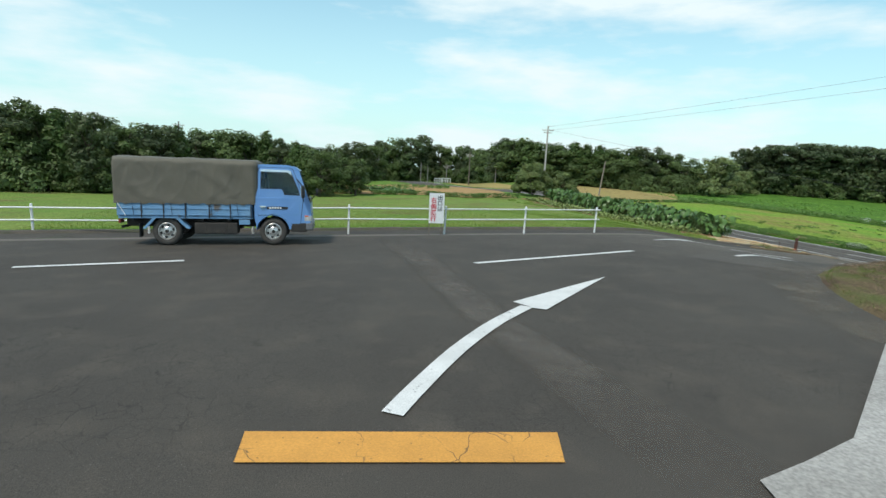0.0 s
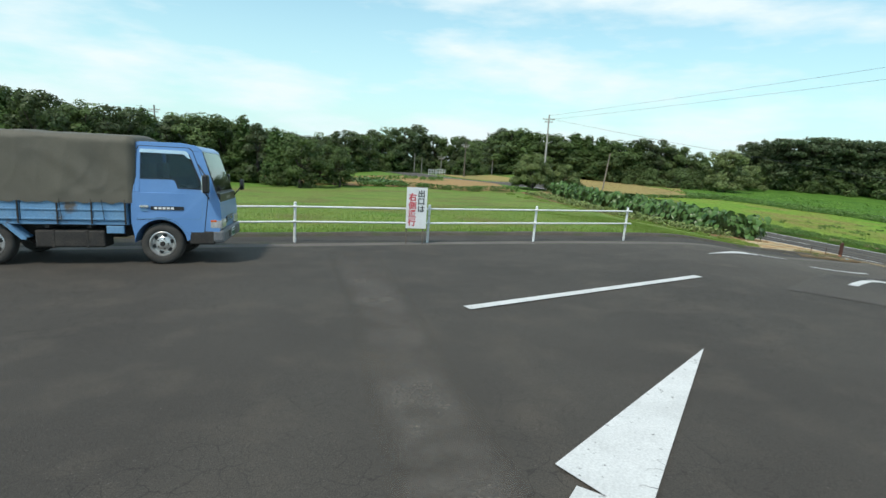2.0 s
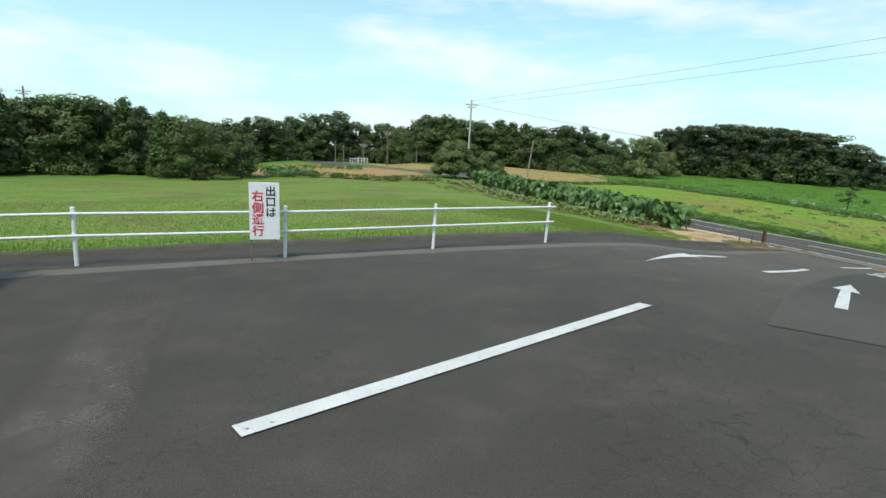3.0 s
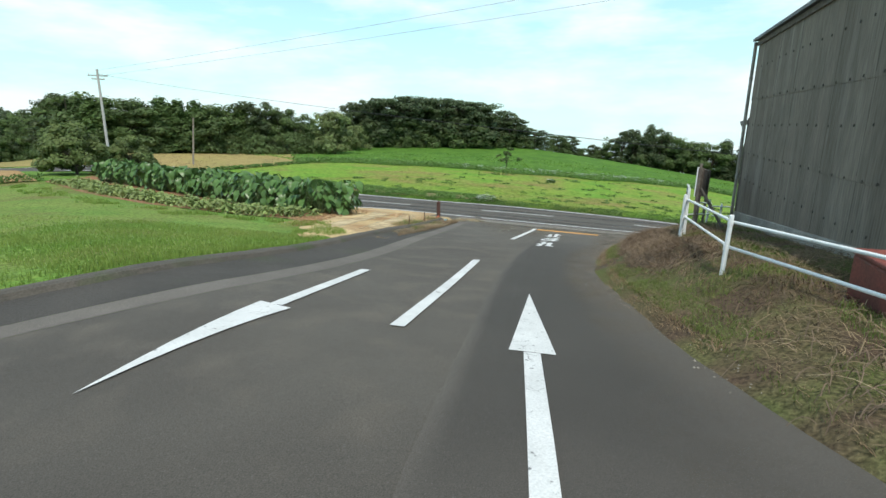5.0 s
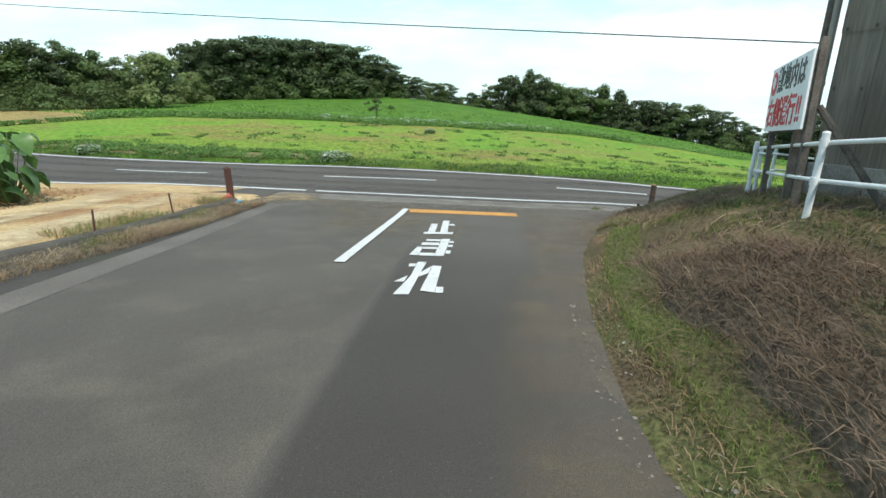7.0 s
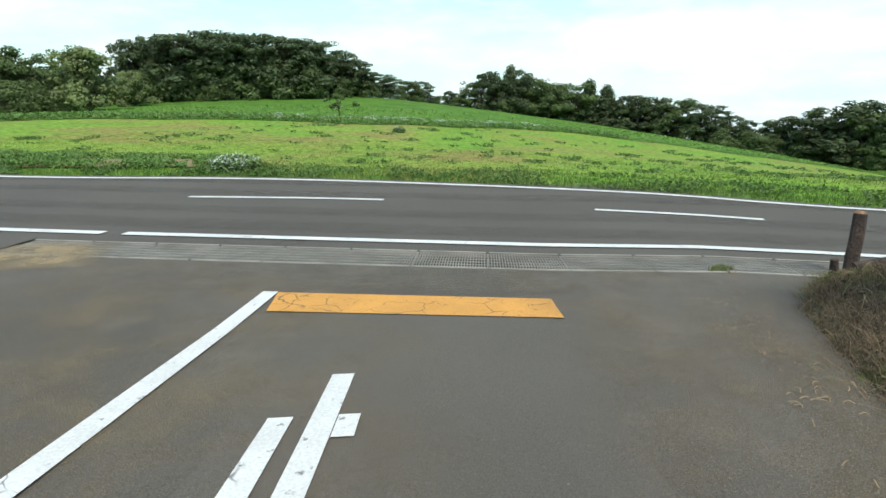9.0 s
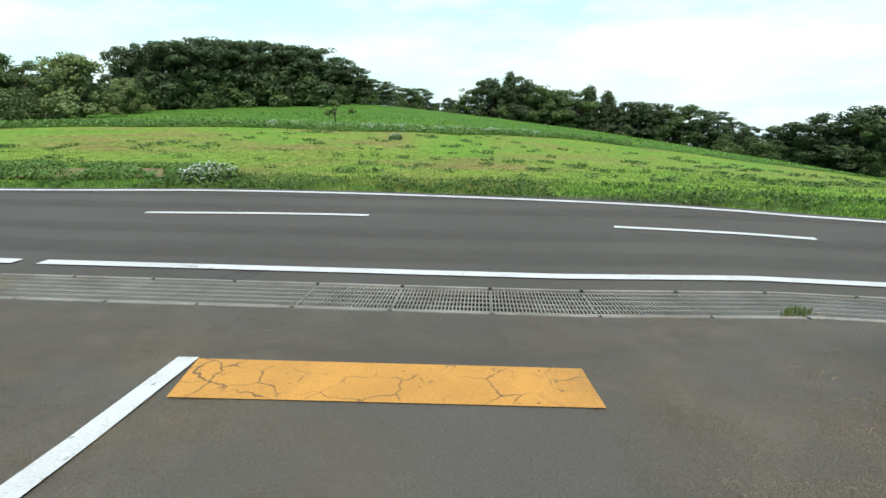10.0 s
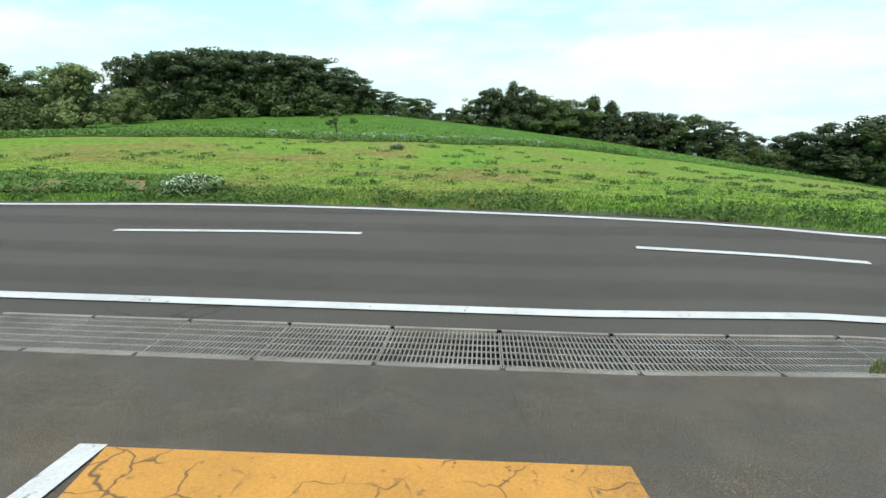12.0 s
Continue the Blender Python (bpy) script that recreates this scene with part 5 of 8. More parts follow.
# exit sign beside the fence: upright board on two thin stakes
def exit_sign(x, y, yaw):
    z = hard(x, y) + 0.05
    ob = thing("yard_sign", pose(x, y, z, 0, 0, yaw), "white upright sign board with black and red Japanese lettering", "sign")
    bm = bmesh.new()
    add_box(bm, -0.225, 0.225, -0.008, 0.008, 0.30, 1.20, bevel=0.004)
    part("board", bm, M_BOARD, ob)
    for sx in (-0.205, 0.16):
        bm = bmesh.new()
        add_box(bm, sx - 0.012, sx + 0.012, 0.010, 0.034, -0.2, 1.1, bevel=0.003)
        part("stake", bm, M_OLDWOOD, ob, "thin wooden stake")
    for i, ch in enumerate("出口は"):
        lettering(ch, 0.165, M_BLACK, ob, pose(0.095, -0.011, 1.055 - 0.165 * i, 90, 0, 0))
    for i, ch in enumerate("右側通行"):
        lettering(ch, 0.180, M_RED, ob, pose(-0.095, -0.011, 0.975 - 0.182 * i, 90, 0, 0))
    return ob


exit_sign(-0.02, 13.17, 6)


# ---- barn ----
M_CORRUG = mat("dark corrugated sheet", (0.250, 0.213, 0.172), (0.180, 0.152, 0.122), rough=0.75, scale=0.35, fine=9, fine_amt=0.18, col3=(0.300, 0.265, 0.222), scale3=0.8, pos3=(0.52, 0.72), spec=0.2)
# rain streaks: stretch the patchy noise down the wall
for nd in [q for q in M_CORRUG.node_tree.nodes if q.type == "TEX_NOISE"]:
    mp = M_CORRUG.node_tree.nodes.new("ShaderNodeMapping")
    mp.inputs["Scale"].default_value = (3.0, 3.0, 0.28)
    M_CORRUG.node_tree.links.new(nd.inputs["Vector"].links[0].from_socket, mp.inputs["Vector"])
    M_CORRUG.node_tree.links.new(mp.outputs["Vector"], nd.inputs["Vector"])
M_ROOF = mat("grey roof sheet", (0.13, 0.13, 0.13), (0.09, 0.09, 0.09), rough=0.6, scale=1, fine=20)
M_FOOTING = mat("stained concrete footing", (0.36, 0.34, 0.30), (0.27, 0.25, 0.22), rough=0.95, scale=0.8, fine=25, bump=0.3, col3=(0.11, 0.105, 0.095), scale3=0.5, pos3=(0.5, 0.7))
M_NAIL = mat("dark fastener stains", (0.115, 0.100, 0.084), rough=0.9)
BC = Vector((22.15, 14.45, 0))
BU = Vector((-0.875, -0.484, 0)).normalized()        # along the wall beside the ramp
BV = Vector((0.484, -0.875, 0)).normalized()         # into the barn
B_LEN, B_DEP, B_EAVE, B_FOOT, B_RISE, B_LOW = 10.4, 9.0, 3.85, -0.68, 0.093, -1.9


def barn_point(u, v, z):
    p = BC + BU * u + BV * v
    return (p.x, p.y, z)


def build_barn():
    ob = thing("barn", Matrix.Identity(4), "tall dark barn clad in weathered corrugated sheet on a concrete footing", "barn")

    def corrugated(u0, u1, z0, z1, v0, along_v, name="wall_sheet"):
        """One sheet of wavy cladding."""
        bm = bmesh.new()
        k = int((u1 - u0) / 0.076) * 4
        lo, hi = [], []
        for i in range(k + 1):
            u = u0 + (u1 - u0) * i / k
            w = 0.011 * math.sin(2 * math.pi * u / 0.076) + v0
            a = barn_point(w, u, 0) if along_v else barn_point(u, w, 0)
            lo.append(bm.verts.new((a[0], a[1], z0 if z0 > 0.5 or along_v else z0 + B_RISE * u)))
            hi.append(bm.verts.new((a[0], a[1], z1)))
        for i in range(k):
            bm.faces.new((lo[i], lo[i + 1], hi[i + 1], hi[i]))
        bmesh.ops.recalc_face_normals(bm, faces=bm.faces[:])
        part(name, bm, M_CORRUG, ob, smooth=True)
    rows = ((B_FOOT - 0.05, 1.00), (0.93, 2.42), (2.35, B_EAVE))
    for r, (z0, z1) in enumerate(rows):
        u = 0.0
        while u < B_LEN - 0.1:
            u1 = min(B_LEN, u + 0.76)
            corrugated(u, u1, z0, z1, -0.012 * r + (0.004 if int(u / 0.76) % 2 else 0.0), False)
            u = u1
    for r, (z0, z1) in enumerate(rows):
        v = 0.0
        while v < B_DEP - 0.1:
            v1 = min(B_DEP, v + 1.52)
            corrugated(v, v1, z0, z1, -0.012 * r, True)
            v = v1
    bm = bmesh.new()
    vs = add_box(bm, 0.03, B_LEN, 0.03, B_DEP, B_LOW, B_EAVE - 0.02)
    for v in vs:
        v.co = Vector(barn_point(v.co.x, v.co.y, v.co.z))
    bmesh.ops.recalc_face_normals(bm, faces=bm.faces[:])
    part("frame_core", bm, M_DARK_INSIDE, ob, "dark inner shell")
    bm = bmesh.new()
    vs = add_box(bm, -0.05, B_LEN + 0.05, -0.06, B_DEP + 0.05, B_LOW, B_FOOT, bevel=0.015)
    for v in vs:
        if v.co.z > B_FOOT - 0.1:
            v.co.z += B_RISE * v.co.x
        v.co = Vector(barn_point(v.co.x, v.co.y, v.co.z))
    bmesh.ops.recalc_face_normals(bm, faces=bm.faces[:])
    part("footing", bm, M_FOOTING, ob, "stained grey concrete footing")
    # mono-pitch roof with a small overhang and fascia
    bm = bmesh.new()
    for (u0, u1, v0, v1, za, zb) in ((-0.14, B_LEN + 0.2, -0.16, B_DEP + 0.2, B_EAVE + 0.02, B_EAVE + 1.6),):
        q = [barn_point(u0, v0, za), barn_point(u1, v0, za), barn_point(u1, v1, zb), barn_point(u0, v1, zb)]
        lo = [bm.verts.new(c) for c in q]
        hi = [bm.verts.new((c[0], c[1], c[2] + 0.07)) for c in q]
        bm.faces.new(hi)
        bm.faces.new(list(reversed(lo)))
        for j in range(4):
            bm.faces.new((lo[j], lo[(j + 1) % 4], hi[(j + 1) % 4], hi[j]))
    bmesh.ops.recalc_face_normals(bm, faces=bm.faces[:])
    part("roof", bm, M_ROOF, ob)
    bm = bmesh.new()
    vs = add_box(bm, -0.02, B_LEN, -0.07, -0.035, B_EAVE - 0.10, B_EAVE + 0.015)
    for v in vs:
        v.co = Vector(barn_point(v.co.x, v.co.y, v.co.z))
    part("fascia", bm, M_OLDWOOD, ob, "weathered fascia board")
    # downpipe at the corner
    bm = bmesh.new()
    add_tube(bm, barn_point(-0.04, -0.10, B_LOW + 0.1), barn_point(-0.04, -0.10, B_EAVE), 0.042, seg=12)
    pipe = part("downpipe", bm, M_STEEL, ob, "grey round downpipe")
    for z in (0.3, 1.6, 2.9):
        bm = bmesh.new()
        add_tube(bm, barn_point(-0.04, -0.10, z), barn_point(-0.04, -0.10, z + 0.05), 0.05, seg=12)
        part("bracket", bm, M_STEEL, pipe)
    # hidden purlin lines show as rows of fixings
    nm = bpy.data.meshes.new("fixing")
    b2 = bmesh.new()
    add_box(b2, -0.014, 0.014, -0.008, 0.008, -0.028, 0.012, bevel=0.004)
    b2.to_mesh(nm)
    b2.free()
    nm.materials.append(M_NAIL)
    for z in (0.28, 0.97, 1.72, 2.40, 3.2):
        for i in range(int(B_LEN / 0.55)):
            o = new("fixing", nm)
            o.parent = ob
            p = barn_point(0.15 + 0.55 * i + 0.05 * math.sin(3.7 * i), -0.040, z + 0.012 * math.sin(7.1 * i + z))
            o.matrix_basis = pose(*p, 0, 0, math.degrees(math.atan2(BU.y, BU.x)))
    return ob


build_barn()


# red box in the hollow by the wall
def red_tank():
    x, y, _ = barn_point(11.05, -0.62, 0)
    z = ground_z(x, y)
    ob = thing("machine_box", pose(x, y, z, 0, 0, 29), "faded red metal box standing on the bank", "box")
    m_red = mat("faded red paint", (0.20, 0.050, 0.036), (0.13, 0.040, 0.030), rough=0.7, scale=3, fine=30)
    bm = bmesh.new()
    add_box(bm, -0.58, 0.58, -0.30, 0.30, -0.1, 0.50, bevel=0.03)
    part("body", bm, m_red, ob)
    bm = bmesh.new()
    add_box(bm, -0.60, 0.60, -0.32, 0.32, 0.502, 0.55, bevel=0.015)
    part("lid", bm, m_red, ob)


red_tank()


# ---- big keep-right board on wooden posts ----
def keep_right_board():
    p0, p1 = Vector((21.27, 15.03, 0)), Vector((19.62, 14.64, 0))
    u = (p1 - p0).normalized()
    yaw = math.degrees(math.atan2(u.y, u.x)) + 180
    mid = (p0 + p1) / 2
    ob = thing("large_sign", pose(mid.x, mid.y, 0, 0, 0, yaw), "large white board with dark and red Japanese lettering on wooden posts", "sign")
    # the board faces the ramp, its own x runs to the reader's right
    w = (p1 - p0).length
    ob.matrix_world = Matrix.LocRotScale((mid.x, mid.y, 0.02), Euler((0, radians(-6.0), math.atan2(u.y, u.x))), None)
    bm = bmesh.new()
    add_box(bm, -w / 2, w / 2, -0.012, 0.012, -0.165, 0.565, bevel=0.004)
    part("board", bm, M_BOARD, ob)
    for k in range(7):
        bm = bmesh.new()
        add_box(bm, -w / 2 + w * k / 7 + 0.008, -w / 2 + w * (k + 1) / 7 - 0.008, 0.013, 0.030, -0.16 - 0.02 * (k % 2), 0.545 + 0.01 * (k % 2), bevel=0.003)
        part("plank", bm, M_OLDWOOD, ob, "brown weathered backing plank")
    for sx, zt in ((-w / 2 + 0.12, 0.55), (w / 2 - 0.02, 0.66), (w / 2 - 0.42, 0.56)):
        bm = bmesh.new()
        add_box(bm, sx - 0.034, sx + 0.034, 0.032, 0.095, -1.45, zt, bevel=0.008)
        part("post", bm, M_OLDWOOD, ob, "weathered square wooden post")
    bm = bmesh.new()
    add_tube(bm, (w / 2 - 0.05, 0.12, 0.05), (w / 2 + 0.15, 0.9, -1.1), 0.035, seg=8)
    part("brace", bm, M_OLDWOOD, ob, "slanting wooden brace")
    m_disc = mat("red disc paint", (0.62, 0.03, 0.05), rough=0.5)
    # facing -y of the board
    bm = bmesh.new()
    add_tube(bm, (-w / 2 + 0.20, -0.013, 0.38), (-w / 2 + 0.20, -0.017, 0.38), 0.135, seg=28)
    part("disc", bm, m_disc, ob, "red round symbol")
    bm = bmesh.new()
    add_tube(bm, (-w / 2 + 0.20, -0.0175, 0.39), (-w / 2 + 0.20, -0.019, 0.39), 0.072, seg=20)
    part("disc", bm, M_BOARD, ob, "white centre of the symbol")
    for i, ch in enumerate("敷地内は"):
        lettering(ch, 0.29, M_BLACK, ob, pose(-w / 2 + 0.52 + 0.30 * i, -0.015, 0.38, 90, 0, 0))
    for i, ch in enumerate("右側通行"):
        lettering(ch, 0.34, M_RED, ob, pose(-w / 2 + 0.22 + 0.33 * i, -0.015, 0.02, 90, 0, 0))
    lettering("!!", 0.34, M_RED, ob, pose(-w / 2 + 1.50, -0.015, 0.02, 90, 0, 0))


keep_right_board()


# ---- farm shop banner board by the fence ----
def farm_board():
    ob = thing("farm_sign", Matrix.Identity(4), "tall white and yellow farm sign on two white legs", "sign")
    ob.matrix_world = Matrix.LocRotScale((16.43, 13.49, -0.50), Euler((0, radians(1.5), radians(206))), None)
    m_y = mat("printed yellow panel", (0.66, 0.57, 0.16), (0.50, 0.52, 0.10), rough=0.5, scale=3, fine=20, col3=(0.20, 0.34, 0.06), scale3=5, pos3=(0.58, 0.66))
    m_g = mat("printed green corner", (0.13, 0.30, 0.05), (0.22, 0.38, 0.07), rough=0.5, scale=9, fine=30)
    bm = bmesh.new()
    add_box(bm, -0.225, 0.225, -0.008, 0.008, 0.25, 1.06, bevel=0.004)
    part("board", bm, M_BOARD, ob)
    bm = bmesh.new()
    add_box(bm, -0.215, 0.215, -0.0105, -0.0085, 0.43, 0.76)
    part("panel", bm, m_y, ob, "yellow printed rice picture")
    bm = bmesh.new()
    add_prism(bm, [(0.215, 0.43), (0.08, 0.43), (0.16, 0.52), (0.19, 0.66), (0.215, 0.72)], -0.0118, -0.0108, "y")
    part("panel", bm, m_g, ob, "green corner of the print")
    for sx in (-0.19, 0.19):
        bm = bmesh.new()
        add_box(bm, sx - 0.022, sx + 0.022, 0.009, 0.04, -0.25, 1.04, bevel=0.004)
        part("leg", bm, M_RAIL, ob)
    m_green = mat("dark green lettering", (0.03, 0.05, 0.05), rough=0.5)
    m_pink = mat("red brown lettering", (0.55, 0.17, 0.06), rough=0.5)

    def column(text, cx, z1, step, size, mats):
        for i, ch in enumerate(text):
            if ch == "#":
                # a sign that cannot be read, as a bar
                bm = bmesh.new()
                add_box(bm, cx - size * 0.36, cx + size * 0.36, -0.0130, -0.0110, z1 - step * i - size * 0.36, z1 - step * i + size * 0.30)
                part("writing_bar", bm, mats[min(i, len(mats) - 1)], ob)
            else:
                lettering(ch, size, mats[min(i, len(mats) - 1)], ob, pose(cx, -0.0125, z1 - step * i, 90, 0, 0), depth=0.001)
    column("#####", 0.155, 1.01, 0.085, 0.07, [m_green])
    column("上###", 0.060, 1.00, 0.090, 0.08, [m_green])
    column("コシヒカリ", -0.045, 0.995, 0.100, 0.10, [m_green, m_green, m_pink])
    column("##を守ろう", -0.155, 0.98, 0.090, 0.075, [m_green, M_RED, m_green])
    for i, wd in enumerate((0.36, 0.36, 0.24)):
        for k in range(6):
            bm = bmesh.new()
            x0 = -wd / 2 + wd * k / 6
            add_box(bm, x0, x0 + wd / 6 - 0.010, -0.0130, -0.0110, 0.375 - 0.050 * i, 0.402 - 0.050 * i)
            part("writing_bar", bm, m_green, ob)


farm_board()


# ---- posts along the driveway ----
def stake(x, y, h, r, material, name, label, lean=(0, 0), z=None, square=False):
    z = ground_z(x, y) if z is None else z
    ob = thing(name, pose(x, y, z), label, "post", "marker posts")
    bm = bmesh.new()
    if square:
        add_box(bm, -r, r, -r, r, -0.3, h, bevel=0.012)
        for v in bm.verts:
            v.co.x += lean[0] * max(0, v.co.z) / h
            v.co.y += lean[1] * max(0, v.co.z) / h
    else:
        add_tube(bm, (0, 0, -0.3), (lean[0], lean[1], h), r, r * 0.95, seg=12)
    body = part("shaft", bm, material, ob)
    bm = bmesh.new()
    add_tube(bm, (lean[0], lean[1], h), (lean[0], lean[1], h + r * 0.6), r * 0.95, r * 0.4, seg=12)
    part("cap", bm, material, body)
    return ob


stake(20.24, 25.12, 0.75, 0.058, M_RUSTPOST, "gate_post", "rust brown square post at the driveway mouth", square=True, z=-2.25)
stake(17.95, 23.25, 0.42, 0.014, M_RUSTPOST, "marker_stake", "thin rusty iron stake in dry grass", lean=(-0.03, 0.0), z=-1.85)
stake(16.25, 22.05, 0.40, 0.014, M_RUSTPOST, "marker_stake", "thin rusty iron stake in dry grass", lean=(0.06, 0.03), z=-1.62)


# scrap in the corner by the post: a red pipe mouth and a blue scrap
def pipe_mouth(x, y, z):
    ob = thing("drain_pipe", pose(x, y, z, 0, 62, -35), "short red plastic drain pipe lying in dry grass", "pipe")
    bm = bmesh.new()
    for r0, r1, za, zb in ((0.055, 0.055, -0.12, 0.10), (0.066, 0.066, 0.06, 0.10)):
        add_tube(bm, (0, 0, za), (0, 0, zb), r0, r1, seg=16, caps=False)
    part("shaft", bm, mat("faded red pipe", (0.50, 0.12, 0.07), (0.40, 0.09, 0.06), rough=0.5), ob)
    # a near-black disc paints in the shade inside the pipe
    bm = bmesh.new()
    add_tube(bm, (0, 0, 0.02), (0, 0, 0.03), 0.050, seg=16)
    part("bore_shade_disc", bm, M_DARK_INSIDE, ob, "near-black disc painted as the pipe's shaded bore")


pipe_mouth(20.05, 24.98, -2.12)
ob = thing("plastic_scrap", pose(19.98, 24.42, -2.165, 4, 6, 35), "crumpled light blue plastic scrap on the kerb", "litter")
bm = bmesh.new()
for i in range(5):
    add_box(bm, -0.16 + 0.065 * i, -0.10 + 0.065 * i, -0.06 + 0.01 * (i % 2), 0.05, 0.0, 0.035 + 0.02 * (i % 3), bevel=0.012)
part("sheet", bm, mat("light blue plastic", (0.10, 0.42, 0.62), (0.16, 0.50, 0.68), rough=0.4), ob)


def rough_log(bm, a, b, r0, r1, rng, seg=14, steps=7):
    """A round timber with an uneven, weathered surface."""
    a, b = Vector(a), Vector(b)
    d = (b - a).normalized()
    u = d.orthogonal().normalized()
    w = d.cross(u)
    grooves = [rng.uniform(-0.10, 0.06) for _ in range(seg)]
    rings = []
    for k in range(steps + 1):
        f = k / steps
        c, r = a.lerp(b, f) + (u * rng.uniform(-1, 1) + w * rng.uniform(-1, 1)) * r0 * 0.05, r0 + (r1 - r0) * f
        rings.append([bm.verts.new(c + (u * math.cos(6.2832 * i / seg) + w * math.sin(6.2832 * i / seg)) * r * (1 + grooves[i] + rng.uniform(-0.03, 0.03))) for i in range(seg)])
    for p, q in zip(rings, rings[1:]):
        for i in range(seg):
            bm.faces.new((p[i], p[(i + 1) % seg], q[(i + 1) % seg], q[i]))
    bm.faces.new(rings[0])
    bm.faces.new(rings[-1])
    bmesh.ops.recalc_face_normals(bm, faces=bm.faces[:])


def old_stub():
    """Broken dark timber post at the road side."""
    rng = random.Random(4)
    timber = mat("rotten timber", (0.075, 0.050, 0.038), (0.036, 0.027, 0.022), rough=0.95, scale=9, fine=40, bump=0.8)
    ob = thing("timber_stub", pose(25.5, 17.22, -2.56, 0, 0, 20), "broken dark timber post leaning beside the road", "post")
    bm = bmesh.new()
    rough_log(bm, (-0.03, 0, -0.3), (0.16, -0.055, 0.66), 0.072, 0.058, rng)
    part("shaft", bm, timber, ob)
    bm = bmesh.new()
    rough_log(bm, (0.161, -0.0553, 0.655), (0.168, -0.057, 0.685), 0.056, 0.040, rng, steps=2)
    part("cut_top", bm, mat("cut timber", (0.30, 0.17, 0.10), (0.22, 0.12, 0.07), rough=0.9, scale=12, fine=40, bump=0.4), ob, "paler cut top")
    ob = thing("stake_stump", pose(25.22, 17.34, -2.52), "short dark broken stake beside the timber post", "post")
    bm = bmesh.new()
    rough_log(bm, (0.02, -0.02, -0.2), (-0.04, 0.05, 0.27), 0.055, 0.032, rng, seg=9, steps=4)
    part("shaft", bm, timber, ob)
    ends = [(25.20, 17.22), (25.62, 15.75)]
    ob = thing("fallen_log", Matrix.Identity(4), "dark rotting log lying in the dry grass", "log")
    bm = bmesh.new()
    (x0, y0), (x1, y1) = ends
    rough_log(bm, (x0, y0, ground_z(x0, y0) + 0.09), (x1, y1, ground_z(x1, y1) + 0.09), 0.075, 0.060, rng)
    part("trunk", bm, timber, ob)


old_stub()


# ---- utility poles and wires ----
def utility_pole(x, y, top, material, label, arms=True, r=0.13, lean=(0, 0)):
    z = ground_z(x, y)
    ob = thing("utility_pole", pose(x, y, z), label, "utility pole", "utility poles")
    h = top - z
    bm = bmesh.new()
    add_tube(bm, (0, 0, -0.5), (lean[0], lean[1], h), r, r * 0.7, seg=12)
    part("shaft", bm, material, ob)
    if arms:
        for zz, wd in ((h - 0.55, 0.75), (h - 0.85, 0.5)):
            bm = bmesh.new()
            add_box(bm, -wd, wd, -0.04, 0.04, zz - 0.04, zz + 0.04, bevel=0.01)
            arm = part("crossarm", bm, M_STEEL, ob)
            for k in (-0.9, -0.4, 0.4, 0.9):
                b = bmesh.new()
                add_tube(b, (wd * k, 0, zz + 0.04), (wd * k, 0, zz + 0.16), 0.035, 0.05, seg=8)
                part("insulator", b, M_BOARD, arm, "white insulator")
    return ob


utility_pole(15.45, 65.6, 6.0, M_POLE, "tall grey concrete utility pole behind the bush")
utility_pole(21.1, 60.4, 1.9, M_POLEWOOD, "old leaning wooden pole at the field edge", arms=False, r=0.09, lean=(0.45, 0.0))
utility_pole(7.8, 91.0, 2.2, M_OLDWOOD, "brown wooden utility pole by the valley road")
utility_pole(-34.5, 72.5, 4.6, M_CONC, "grey utility pole standing behind the wood")
utility_pole(-9.8, 108.0, 2.3, M_CONC, "grey utility pole beyond the valley hedge")
for px, py, tz, pa in ((-0.9, 107, -0.5, False), (0.6, 112, -1.3, False), (4.2, 101, -0.3, True), (13.3, 96, 0.3, False)):
    utility_pole(px, py, tz, M_CONC, "grey utility pole by the valley road", arms=pa, r=0.10)
# service pole at the barn corner with a lamp
sp = utility_pole(22.72, 14.62, 1.9, M_OLDWOOD, "wooden service pole at the barn corner", arms=False, r=0.075)
bm = bmesh.new()
add_tube(bm, (-0.05, 0.20, 3.0), (-0.02, 0.02, 3.08), 0.09, 0.06, seg=14)
lamp_part = part("lamp_hood", bm, M_STEEL, sp, "grey lamp hood")


def wire(a, b, sag, r=0.012):
    a, b = Vector(a), Vector(b)
    ob = thing("wire", Matrix.Identity(4), "thin dark overhead wire", "wire", "overhead wires")
    bm = bmesh.new()
    pts = [a.lerp(b, i / 24) - Vector((0, 0, sag * 4 * (i / 24) * (1 - i / 24))) for i in range(25)]
    side_v = (b - a).cross(Vector((0, 0, 1))).normalized() * r
    rings = [[bm.verts.new(p + q) for q in (side_v, Vector((0, 0, r)), -side_v, Vector((0, 0, -r)))] for p in pts]
    for r0, r1 in zip(rings, rings[1:]):
        for k in range(4):
            bm.faces.new((r0[k], r0[(k + 1) % 4], r1[(k + 1) % 4], r1[k]))
    part("strand", bm, M_BLACK, ob)


wire((15.45, 65.6, 5.6), (22.72, 14.62, 0.85), 0.25, 0.009)
wire((15.45, 65.6, 5.9), (60, -30, 16), 0.8, 0.008)
wire((15.9, 65.6, 5.5), (62, -30, 15), 0.8, 0.008)


